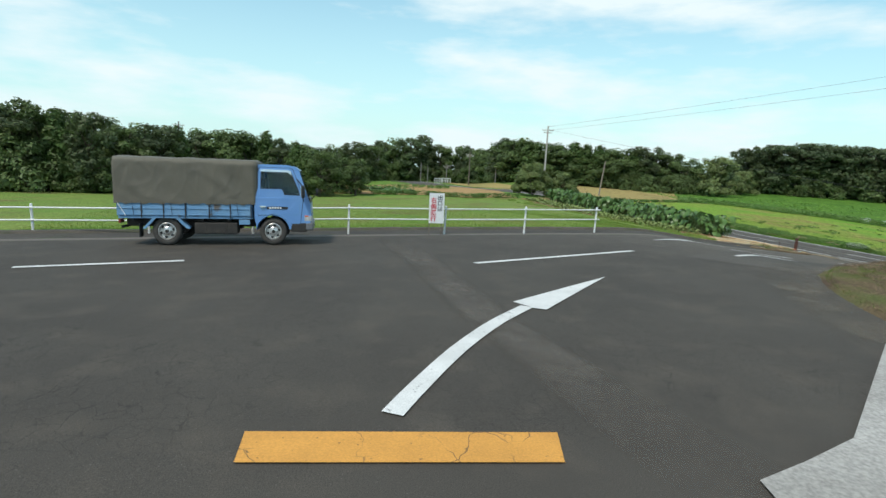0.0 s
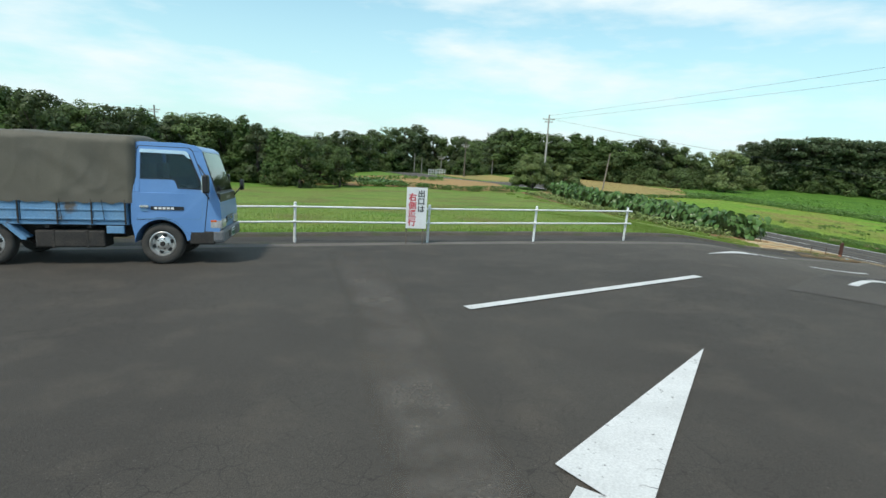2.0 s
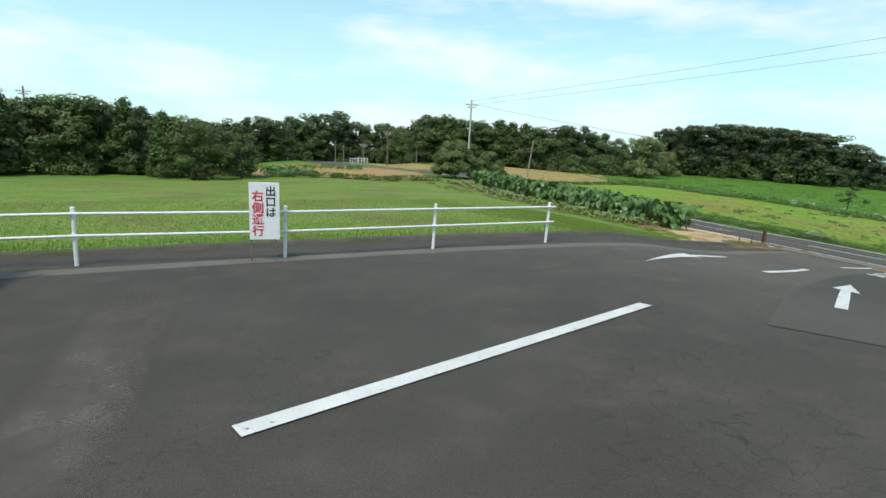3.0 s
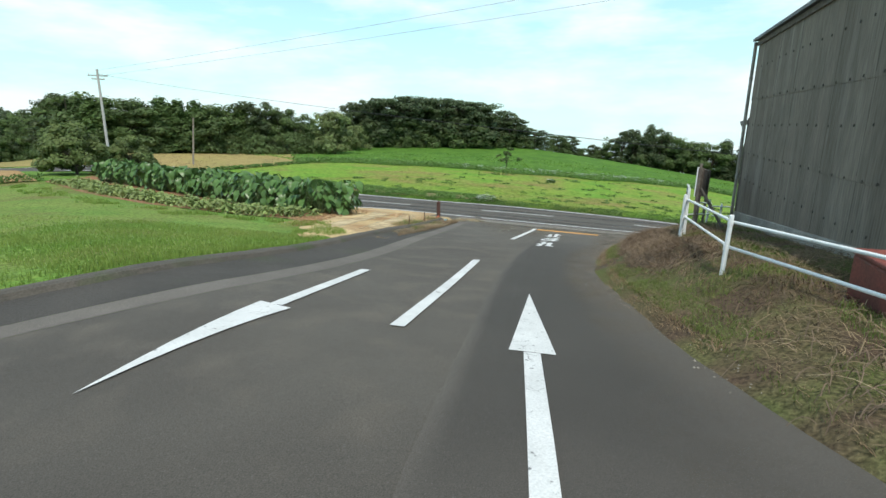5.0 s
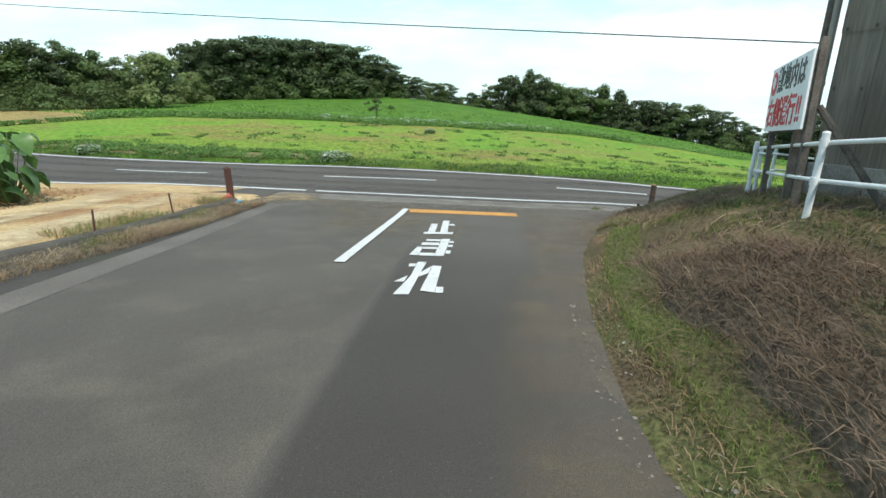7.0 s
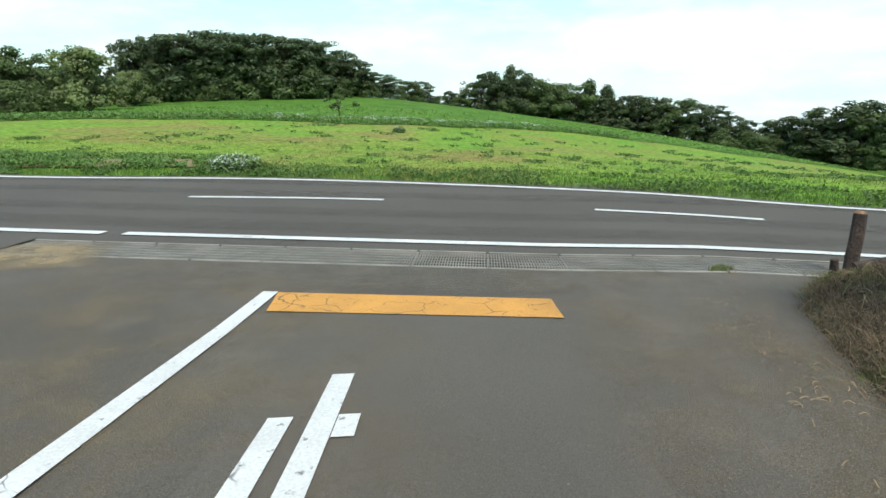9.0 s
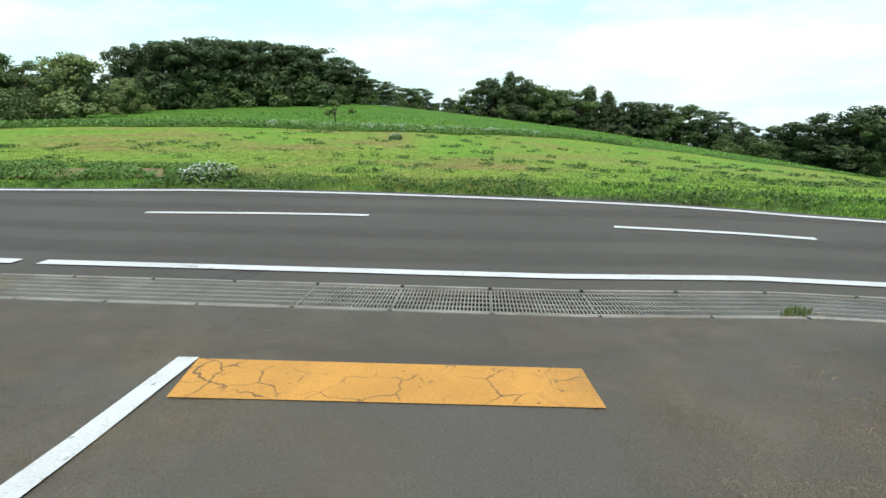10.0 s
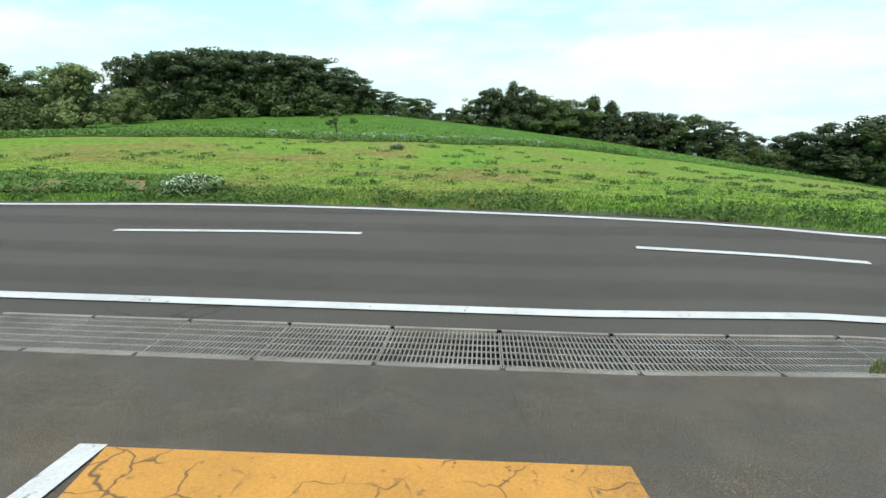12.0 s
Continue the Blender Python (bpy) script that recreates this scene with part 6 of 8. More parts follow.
# ---- white guard rails by the far road ----
def far_rail(x, y, yaw, w):
    z = ground_z(x, y)
    ob = thing("guard_rail", pose(x, y, z, 0, 0, yaw), "white guard rail at a far bridge", "guard rail", "far guard rails")
    for zz in (0.9, 0.45):
        bm = bmesh.new()
        add_tube(bm, (-w / 2, 0, zz), (w / 2, 0, zz), 0.035, seg=8)
        part("rail", bm, M_RAIL, ob)
    for i in range(4):
        bm = bmesh.new()
        add_tube(bm, (-w / 2 + w * i / 3, 0, -0.2), (-w / 2 + w * i / 3, 0, 1.0), 0.045, seg=8)
        part("post", bm, M_RAIL, ob)


for fx, fy, fyaw, fw in ((2.4, 94.0, 15, 1.3), (4.0, 95.5, -8, 1.5)):
    far_rail(fx, fy, fyaw, fw)



# pale concrete slab at the edge of the yard
mark_poly("pavement_slab", ((1.58, 0.55), (2.01, 0.75), (2.57, 1.04), (3.42, 1.86), (4.65, 3.05), (5.85, 3.25), (4.6, -2.6), (1.3, -2.6)), M_SLAB, "pale concrete slab at the yard edge", lift=0.02)
# ---- the blue truck with a canvas cover ----
M_BLUE = mat("sky blue truck paint", (0.105, 0.245, 0.52), (0.12, 0.265, 0.54), rough=0.28, scale=2, fine=60, fine_amt=0.05, spec=0.6)
M_BLUE_OLD = mat("scuffed blue paint", (0.110, 0.250, 0.430), (0.145, 0.285, 0.450), rough=0.5, scale=4, fine=40, fine_amt=0.12, col3=(0.10, 0.085, 0.07), scale3=3.0, pos3=(0.62, 0.72))
M_CANVAS = mat("olive grey canvas", (0.112, 0.104, 0.080), (0.098, 0.092, 0.072), rough=0.75, scale=1.2, fine=90, fine_amt=0.12, bump=0.15, col3=(0.132, 0.122, 0.097), scale3=1.3, pos3=(0.5, 0.75))
M_TYRE = mat("dusty tyre rubber", (0.040, 0.038, 0.035), (0.060, 0.056, 0.050), rough=0.9, scale=6, fine=60)
M_RIM = mat("silver steel rim", (0.66, 0.66, 0.65), (0.46, 0.45, 0.43), rough=0.3, metal=0.75, scale=8, fine=40, fine_amt=0.1)
M_DARKMETAL = mat("dark chassis steel", (0.022, 0.021, 0.020), (0.040, 0.035, 0.030), rough=0.8, scale=5, fine=40)
M_PLASTIC = mat("grey bumper plastic", (0.16, 0.165, 0.175), (0.13, 0.135, 0.14), rough=0.55, scale=4, fine=50)
M_BLACKPL = mat("black plastic trim", (0.012, 0.012, 0.013), rough=0.4)
M_CHROME = mat("chrome trim", (0.75, 0.76, 0.77), (0.68, 0.69, 0.70), rough=0.15, metal=1.0, fine_amt=0.04)
M_LAMP = mat("clear lamp lens", (0.55, 0.56, 0.56), (0.42, 0.43, 0.44), rough=0.15, metal=0.3, scale=14, fine=60)
M_ORANGE_LENS = mat("orange lamp lens", (0.70, 0.12, 0.02), rough=0.2)
M_DARKGLASS = bpy.data.materials.new("tinted glass")
M_DARKGLASS.use_nodes = True
gb = M_DARKGLASS.node_tree.nodes["Principled BSDF"]
gb.inputs["Base Color"].default_value = (0.42, 0.50, 0.50, 1)
gb.inputs["Roughness"].default_value = 0.03
gb.inputs["Transmission Weight"].default_value = 1.0
gb.inputs["IOR"].default_value = 1.45


def ring(bm, x, z, r0, r1, y0, y1, seg=36):
    """A ring about the y axis."""
    loops = []
    for r, y in ((r0, y0), (r1, y0), (r1, y1), (r0, y1)):
        loops.append([bm.verts.new((x + r * math.cos(2 * math.pi * i / seg), y, z + r * math.sin(2 * math.pi * i / seg))) for i in range(seg)])
    for a, b in zip(loops, loops[1:] + loops[:1]):
        for i in range(seg):
            bm.faces.new((a[i], a[(i + 1) % seg], b[(i + 1) % seg], b[i]))
    bmesh.ops.recalc_face_normals(bm, faces=bm.faces[:])


def lathe(bm, x, z, prof, sgn, seg=36):
    """Turns a profile of (radius, offset) about the y axis at x, z; offset grows outwards by sgn."""
    rows = [[bm.verts.new((x + r * math.cos(2 * math.pi * i / seg), sgn * o, z + r * math.sin(2 * math.pi * i / seg))) for i in range(seg)] for r, o in prof]
    for a, b in zip(rows, rows[1:]):
        for i in range(seg):
            bm.faces.new((a[i], a[(i + 1) % seg], b[(i + 1) % seg], b[i]))
    bmesh.ops.recalc_face_normals(bm, faces=bm.faces[:])


def soft_edges(bm, width, angle=0.5):
    bm.edges.ensure_lookup_table()
    es = [e for e in bm.edges if len(e.link_faces) == 2 and e.calc_face_angle(0) > angle]
    bmesh.ops.bevel(bm, geom=es, offset=width, segments=3, affect="EDGES", profile=0.6, clamp_overlap=True)


def build_truck():
    ob = thing("truck", Matrix.Identity(4), "small sky blue truck with olive canvas cover by the fence", "truck")
    HW = 0.845
    # cab, lower half with the wheel arch
    arch = [(2.47 + 0.40 * math.cos(a), 0.33 + 0.40 * math.sin(a)) for a in [math.radians(v) for v in range(8, 180, 12)]]
    low = [(2.03, 1.16), (2.03, 0.66), (2.07, 0.46)] + list(reversed(arch)) + [(2.90, 0.40), (3.30, 0.40), (3.38, 0.52), (3.41, 0.80), (3.39, 1.02), (3.33, 1.16)]
    bm = bmesh.new()
    add_prism(bm, low, -HW, HW, "y")
    # roof, pillars and back wall leave the glazing open
    uppers = [([(3.125, 1.83), (3.10, 1.865), (3.02, 1.92), (2.80, 1.955), (2.20, 1.955), (2.08, 1.935), (2.04, 1.87), (2.035, 1.83)], -HW, HW),
              ([(2.03, 1.162), (2.10, 1.162), (2.10, 1.829), (2.035, 1.829)], -HW, HW)]
    for s0, s1 in ((-HW, -HW + 0.075), (HW - 0.075, HW)):
        uppers.append(([(3.33, 1.162), (3.115, 1.829), (2.955, 1.829), (3.19, 1.162)], s0, s1))
        uppers.append(([(2.101, 1.162), (2.165, 1.162), (2.165, 1.829), (2.101, 1.829)], s0, s1))
    for poly, y0, y1 in uppers:
        for v in add_prism(bm, poly, y0, y1, "y"):
            v.co.y *= 1 - 0.115 * (v.co.z - 1.162) / 0.78
    soft_edges(bm, 0.022, 0.6)
    cab = part("cab", bm, M_BLUE, ob, "sky blue painted cab", smooth=False)

    def side_y(z, out):
        return (HW * (1 - 0.115 * max(0, z - 1.162) / 0.78) + out)


    def side_panel(name, poly, out, thick, material, parent, label="", right=True, left=True, hole=None):
        made = []
        for s in ([-1] if right else []) + ([1] if left else []):
            b = bmesh.new()
            if hole:
                # the panel's face is filled between outline and hole
                for o in (out, out - thick):
                    es = []
                    for loop in (poly, hole):
                        vs = [b.verts.new((x, s * side_y(z, o), z)) for x, z in loop]
                        es += [b.edges.new((p, q)) for p, q in zip(vs, vs[1:] + vs[:1])]
                    bmesh.ops.triangle_fill(b, use_beauty=True, edges=es)
                bmesh.ops.recalc_face_normals(b, faces=b.faces[:])
                made.append(part(name, b, material, parent, label))
                continue
            va = [b.verts.new((x, s * side_y(z, out), z)) for x, z in poly]
            vb = [b.verts.new((x, s * side_y(z, out - thick), z)) for x, z in poly]
            fs = [b.faces.new(va), b.faces.new(list(reversed(vb)))]
            for i in range(len(poly)):
                j = (i + 1) % len(poly)
                fs.append(b.faces.new((va[i], vb[i], vb[j], va[j])))
            bmesh.ops.recalc_face_normals(b, faces=fs)
            made.append(part(name, b, material, parent, label))
        return made
    door_arch = [(2.47 + 0.43 * math.cos(math.radians(a)), 0.33 + 0.43 * math.sin(math.radians(a))) for a in (112, 98, 84, 70, 56, 42, 30)]
    seam = [(2.115, 0.72), (2.30, 0.735)] + door_arch + [(2.92, 0.47), (3.14, 0.50), (3.22, 1.165), (2.975, 1.84), (2.915, 1.885), (2.16, 1.895), (2.125, 1.83)]
    win = [(2.19, 1.385), (2.66, 1.385), (2.72, 1.365), (2.76, 1.245), (3.115, 1.235), (3.09, 1.33), (2.915, 1.76), (2.875, 1.80), (2.20, 1.80)]
    low_hole = [(2.195, 1.39), (2.662, 1.39), (2.725, 1.37), (2.765, 1.25), (3.105, 1.24), (3.08, 1.33), (2.905, 1.75), (2.865, 1.79), (2.205, 1.79)]
    side_panel("door_seam", seam, 0.002, 0.004, M_BLACKPL, cab, "dark door gap", hole=low_hole)
    cx, cz = 2.55, 1.15
    inner = [(cx + (x - cx) * 0.982, cz + (z - cz) * 0.985) for x, z in seam]
    doors = side_panel("door", inner, 0.006, 0.004, M_BLUE, ob, hole=low_hole)
    for d, s in zip(doors, (-1, 1)):
        side_panel("window", win, 0.010, 0.006, M_DARKGLASS, d, "tinted side window", right=s < 0, left=s > 0)
        rim = [(2.178, 1.372), (2.65, 1.372), (2.70, 1.355), (2.745, 1.233), (3.133, 1.22), (3.108, 1.335), (2.928, 1.772), (2.885, 1.812), (2.188, 1.812)]
        side_panel("window_seal", rim, 0.0075, 0.006, M_BLACKPL, d, "black rubber window seal", right=s < 0, left=s > 0, hole=low_hole)
        side_panel("rain_visor", [(2.18, 1.785), (2.84, 1.775), (2.905, 1.72), (2.945, 1.70), (2.91, 1.80), (2.865, 1.83), (2.19, 1.84)], 0.030, 0.022, M_CHROME, d, "bright chrome rain visor", right=s < 0, left=s > 0)
        side_panel("trim_strip", [(2.33, 0.885), (2.83, 0.885), (2.83, 0.945), (2.33, 0.945)], 0.014, 0.008, M_BLACKPL, d, "black trim strip", right=s < 0, left=s > 0)
        for k in range(5):
            xa = 2.385 + 0.062 * k
            side_panel("brand_bar", [(xa, 0.898), (xa + 0.046, 0.898), (xa + 0.046, 0.932), (xa, 0.932)], 0.017, 0.004, M_BOARD, d, "pale brand mark as a plain bar", right=s < 0, left=s > 0)
        side_panel("door_handle", [(2.17, 0.925), (2.30, 0.925), (2.30, 0.960), (2.17, 0.960)], 0.032, 0.026, M_CHROME, d, "chrome door handle", right=s < 0, left=s > 0)
        side_panel("lock_plate", [(2.18, 0.865), (2.29, 0.865), (2.29, 0.91), (2.18, 0.91)], 0.014, 0.006, M_BLUE_OLD, d, right=s < 0, left=s > 0)
        # pressed line along the door
        side_panel("door_crease", [(2.14, 0.742), (3.07, 0.742), (3.12, 0.80), (3.12, 1.02), (3.112, 1.02), (3.112, 0.805), (3.065, 0.75), (2.14, 0.75)], 0.009, 0.004, M_BLUE_OLD, d, right=s < 0, left=s > 0)
    # windscreen, tilted, with black border
    def screen(y, z0, z1, out):
        def px(z):
            return 3.33 + (3.10 - 3.33) * (z - 1.162) / (1.84 - 1.162) + out
        return [(px(z0), -y * 1.04, z0), (px(z0), y * 1.04, z0), (px(z1), y * 0.95, z1), (px(z1), -y * 0.95, z1)]
    for name, q, material, label in (("windscreen_seal", screen(0.765, 1.175, 1.845, 0.012), M_BLACKPL, "black windscreen seal"), ("windscreen", screen(0.735, 1.20, 1.825, 0.018), M_DARKGLASS, "clear windscreen")):
        b = bmesh.new()
        va = [b.verts.new(c) for c in q]
        vb = [b.verts.new((c[0] - 0.006, c[1], c[2])) for c in q]
        b.faces.new(va)
        b.faces.new(list(reversed(vb)))
        for i in range(4):
            b.faces.new((va[i], vb[i], vb[(i + 1) % 4], va[(i + 1) % 4]))
        bmesh.ops.recalc_face_normals(b, faces=b.faces[:])
        part(name, b, material, cab, label)

    def block(name, box, material, parent, label="", bevel=0.01):
        b = bmesh.new()
        add_box(b, *box, bevel=bevel)
        return part(name, b, material, parent, label)
    # front: black cowl, grille, lamps, bumper, number plate
    block("cowl", (3.26, 3.388, -0.78, 0.78, 0.985, 1.168), M_BLACKPL, cab, "black cowl panel", 0.02)
    block("brand_bar", (3.387, 3.392, -0.16, 0.16, 1.06, 1.11), M_STEEL, cab, "grey brand lettering as a plain bar", 0.002)
    gr = block("grille", (3.38, 3.418, -0.36, 0.36, 0.66, 0.77), M_BLACKPL, cab, "black grille with slats", 0.015)
    for i in range(3):
        block("slat", (3.418, 3.426, -0.33, 0.33, 0.675 + 0.03 * i, 0.685 + 0.03 * i), M_BLUE_OLD, gr, "", 0.002)
    block("emblem", (3.425, 3.435, -0.07, 0.07, 0.70, 0.745), M_CHROME, gr, "chrome emblem as a plain shape", 0.01)
    for s in (-1, 1):
        y0, y1 = sorted((s * 0.42, s * 0.848))
        hl = block("headlight", (3.22, 3.42, y0, y1, 0.585, 0.745), M_LAMP, ob, "clear headlight", 0.025)
        y0, y1 = sorted((s * 0.78, s * 0.852))
        block("indicator", (3.235, 3.34, y0, y1, 0.695, 0.738), M_ORANGE_LENS, hl, "orange indicator lens", 0.015)
        y0, y1 = sorted((s * 0.70, s * 0.852))
        block("skirt", (2.90, 3.30, y0, y1, 0.33, 0.56), M_DARKMETAL, ob, "dark grey plastic skirt", 0.03)
    bump = block("bumper", (3.24, 3.455, -0.85, 0.85, 0.36, 0.575), M_PLASTIC, ob, "grey plastic front bumper", 0.045)
    block("air_intake", (3.44, 3.462, -0.40, 0.40, 0.42, 0.53), M_BLACKPL, bump, "black slotted intake", 0.01)
    plate = block("number_plate", (3.462, 3.470, -0.20, 0.10, 0.40, 0.55), M_BOARD, bump, "white number plate", 0.003)
    block("writing_bar", (3.470, 3.473, -0.16, 0.06, 0.505, 0.53), mat("green plate marks", (0.03, 0.14, 0.07), rough=0.5), plate, "", 0.0)
    block("writing_bar", (3.470, 3.473, -0.18, 0.08, 0.42, 0.485), mat("green plate marks", (0.03, 0.14, 0.07), rough=0.5), plate, "", 0.0)
    # wipers and mirrors
    for y in (-0.45, 0.15):
        b = bmesh.new()
        add_tube(b, (3.335, y, 1.165), (3.285, y + 0.28, 1.30), 0.009, seg=6)
        add_tube(b, (3.30, y + 0.02, 1.27), (3.275, y + 0.50, 1.31), 0.008, seg=6)
        part("wiper", b, M_BLACKPL, cab)
    for s in (-1, 1):
        b = bmesh.new()
        add_box(b, 3.17, 3.26, *sorted((s * 0.93, s * 1.10)), 1.17, 1.47, bevel=0.03)
        mir = part("mirror", b, M_BLACKPL, ob, "black plastic wing mirror")
        b = bmesh.new()
        add_tube(b, (3.20, s * 1.0, 1.17), (3.22, s * 0.82, 1.08), 0.013, seg=8)
        add_tube(b, (3.20, s * 1.0, 1.46), (3.06, s * 0.80, 1.62), 0.011, seg=8)
        part("mirror_arm", b, M_BLACKPL, mir)
        block("mirror_glass", (3.160, 3.169, *sorted((s * 0.945, s * 1.085)), 1.19, 1.45), M_CHROME, mir, "mirror glass", 0.0)
    # round convex mirror on the near front corner
    b = bmesh.new()
    add_tube(b, (3.50, 0.74, 1.28), (3.56, 0.74, 1.28), 0.11, 0.09, seg=20)
    cm = part("convex_mirror", b, M_BLACKPL, ob, "round black convex mirror")
    b = bmesh.new()
    add_tube(b, (3.36, 0.70, 1.05), (3.52, 0.74, 1.26), 0.012, seg=8)
    part("mirror_arm", b, M_BLACKPL, cm)
    # aerial
    b = bmesh.new()
    add_tube(b, (2.95, -0.70, 1.86), (2.75, -0.72, 2.10), 0.004, seg=5)
    part("aerial", b, M_BLACKPL, cab)
    block("cab_lining", (2.105, 3.20, -0.76, 0.76, 1.163, 1.185), M_BLACKPL, cab, "black cab floor and dash", 0.004)
    block("dash", (3.0, 3.24, -0.74, 0.74, 1.185, 1.25), M_BLACKPL, cab, "black dash top", 0.02)
    block("cab_lining", (2.103, 2.108, -0.74, 0.74, 1.19, 1.82), M_BLACKPL, cab, "dark cab back lining", 0.0)
    block("cab_lining", (2.11, 2.95, -0.70, 0.70, 1.815, 1.825), M_PLASTIC, cab, "grey headlining", 0.0)
    b = bmesh.new()
    ring(b, 2.86, 1.27, 0.165, 0.185, -0.42, -0.40, 24)
    for v in b.verts:
        v.co = Vector((2.86, -0.40, 1.29)) + Matrix.Rotation(radians(70), 3, "Z") @ (v.co - Vector((2.86, -0.41, 1.27)))
    part("steering_wheel", b, M_BLACKPL, cab, "black steering wheel")
    # seats and wheel seen through the glass
    for y in (-0.40, 0.40):
        block("seat", (2.25, 2.65, y - 0.28, y + 0.28, 1.187, 1.25), M_BLACKPL, cab, "dark cab seat", 0.03)
        block("seat_back", (2.12, 2.26, y - 0.24, y + 0.24, 1.2, 1.64), M_BLACKPL, cab, "dark seat back", 0.04)
    # chassis
    for y in (-0.36, 0.36):
        block("frame_rail", (-1.00, 3.0, y - 0.05, y + 0.05, 0.42, 0.60), M_DARKMETAL, ob, "dark steel chassis rail", 0.01)
    for x in (-0.8, 0.45, 1.3):
        block("cross_member", (x - 0.05, x + 0.05, -0.34, 0.34, 0.44, 0.56), M_DARKMETAL, ob, "", 0.01)
    block("axle", (-0.06, 0.06, -0.60, 0.60, 0.25, 0.37), M_DARKMETAL, ob, "dark rear axle", 0.04)
    block("axle", (2.41, 2.53, -0.60, 0.60, 0.25, 0.36), M_DARKMETAL, ob, "dark front axle", 0.04)
    tank = block("fuel_tank", (0.62, 1.62, -0.80, -0.42, 0.27, 0.545), M_DARKMETAL, ob, "dark fuel tank and battery box", 0.03)
    block("tank_strap", (0.86, 0.90, -0.806, -0.41, 0.265, 0.55), M_DARKMETAL, tank, "", 0.004)
    block("tank_strap", (1.34, 1.38, -0.806, -0.41, 0.265, 0.55), M_DARKMETAL, tank, "", 0.004)
    block("spare_box", (0.75, 1.55, 0.42, 0.78, 0.29, 0.53), M_DARKMETAL, ob, "dark tool box", 0.03)
    # load bed
    bed = block("bed_floor", (-1.04, 1.98, -0.83, 0.83, 0.635, 0.695), M_BLUE_OLD, ob, "scuffed blue load bed", 0.008)
    for x in (-0.75, -0.30, 0.2, 0.8, 1.4):
        block("bed_beam", (x - 0.03, x + 0.03, -0.80, 0.80, 0.575, 0.634), M_DARKMETAL, bed, "", 0.005)
    for s in (-1, 1):
        for x0, x1 in ((-1.03, 0.46), (0.475, 1.97)):
            y0, y1 = sorted((s * 0.815, s * 0.845))
            gate = block("side_gate", (x0, x1, y0, y1, 0.70, 1.035), M_BLUE_OLD, ob, "scuffed blue drop side", 0.006)
            y0, y1 = sorted((s * 0.846, s * 0.860))
            for zz in (0.715, 0.86, 1.0):
                block("gate_rib", (x0 + 0.01, x1 - 0.01, y0, y1, zz, zz + 0.022), M_BLUE_OLD, gate, "", 0.004)
            w = (x1 - x0) / 3
            for i in (1, 2, 3):
                xx = x0 + 0.02 + (x1 - x0 - 0.04) * i / 3
                y0b, y1b = sorted((s * 0.846, s * 0.868))
                block("hinge", (xx - 0.011, xx + 0.011, y0b, y1b, 0.65, 1.04), M_DARKMETAL, gate, "dark steel hinge strap", 0.004)
        # bent mudguards over the rear wheels
        y0, y1 = sorted((s * 0.62, s * 0.85))
        b = bmesh.new()
        gp = [(-0.50, 0.40), (-0.27, 0.66), (0.27, 0.66), (0.52, 0.42)]
        for (xa, za), (xb, zb) in zip(gp, gp[1:]):
            dx, dz = xb - xa, zb - za
            ln = math.hypot(dx, dz)
            ox, oz = -dz / ln * 0.012, dx / ln * 0.012
            add_prism(b, [(xa - ox, za - oz), (xb - ox, zb - oz), (xb + ox, zb + oz), (xa + ox, za + oz)], y0, y1, "y")
        part("mudguard", b, M_BLUE_OLD, ob, "bent blue mudguard")
        for xa, xb, xc in ((-0.52, -0.30, -0.22), (0.54, 0.30, 0.22)):
            b = bmesh.new()
            yy = s * 0.853
            add_prism(b, [(xa, 0.40), (xb, 0.64), (xc, 0.64), (xa * 0.86, 0.40)], yy - 0.006, yy + 0.006, "y")
            part("mudguard_lip", b, M_BLUE_OLD, ob)
        block("mud_flap", (-0.60, -0.575, *sorted((s * 0.60, s * 0.84)), 0.20, 0.52), M_BLACKPL, ob, "black rubber mud flap", 0.004)
    block("tail_gate", (-1.065, -1.035, -0.83, 0.83, 0.70, 1.035), M_BLUE_OLD, ob, "scuffed blue tail gate", 0.006)
    for s in (-1, 1):
        block("tail_lamp", (-1.06, -1.01, *sorted((s * 0.52, s * 0.78)), 0.52, 0.615), mat("dusty red lens", (0.22, 0.035, 0.025), (0.15, 0.03, 0.022), rough=0.35), ob, "dusty red tail lamp", 0.012)
    block("rear_bar", (-1.03, -0.97, -0.70, 0.70, 0.40, 0.46), M_DARKMETAL, ob, "dark rear underrun bar", 0.01)
    block("side_marker", (1.66, 1.92, -0.845, -0.80, 0.50, 0.62), M_BLUE_OLD, ob, "blue step bracket", 0.01)
    block("headboard", (1.945, 1.975, -0.80, 0.80, 0.665, 1.55), M_BLUE_OLD, bed, "blue headboard", 0.005)
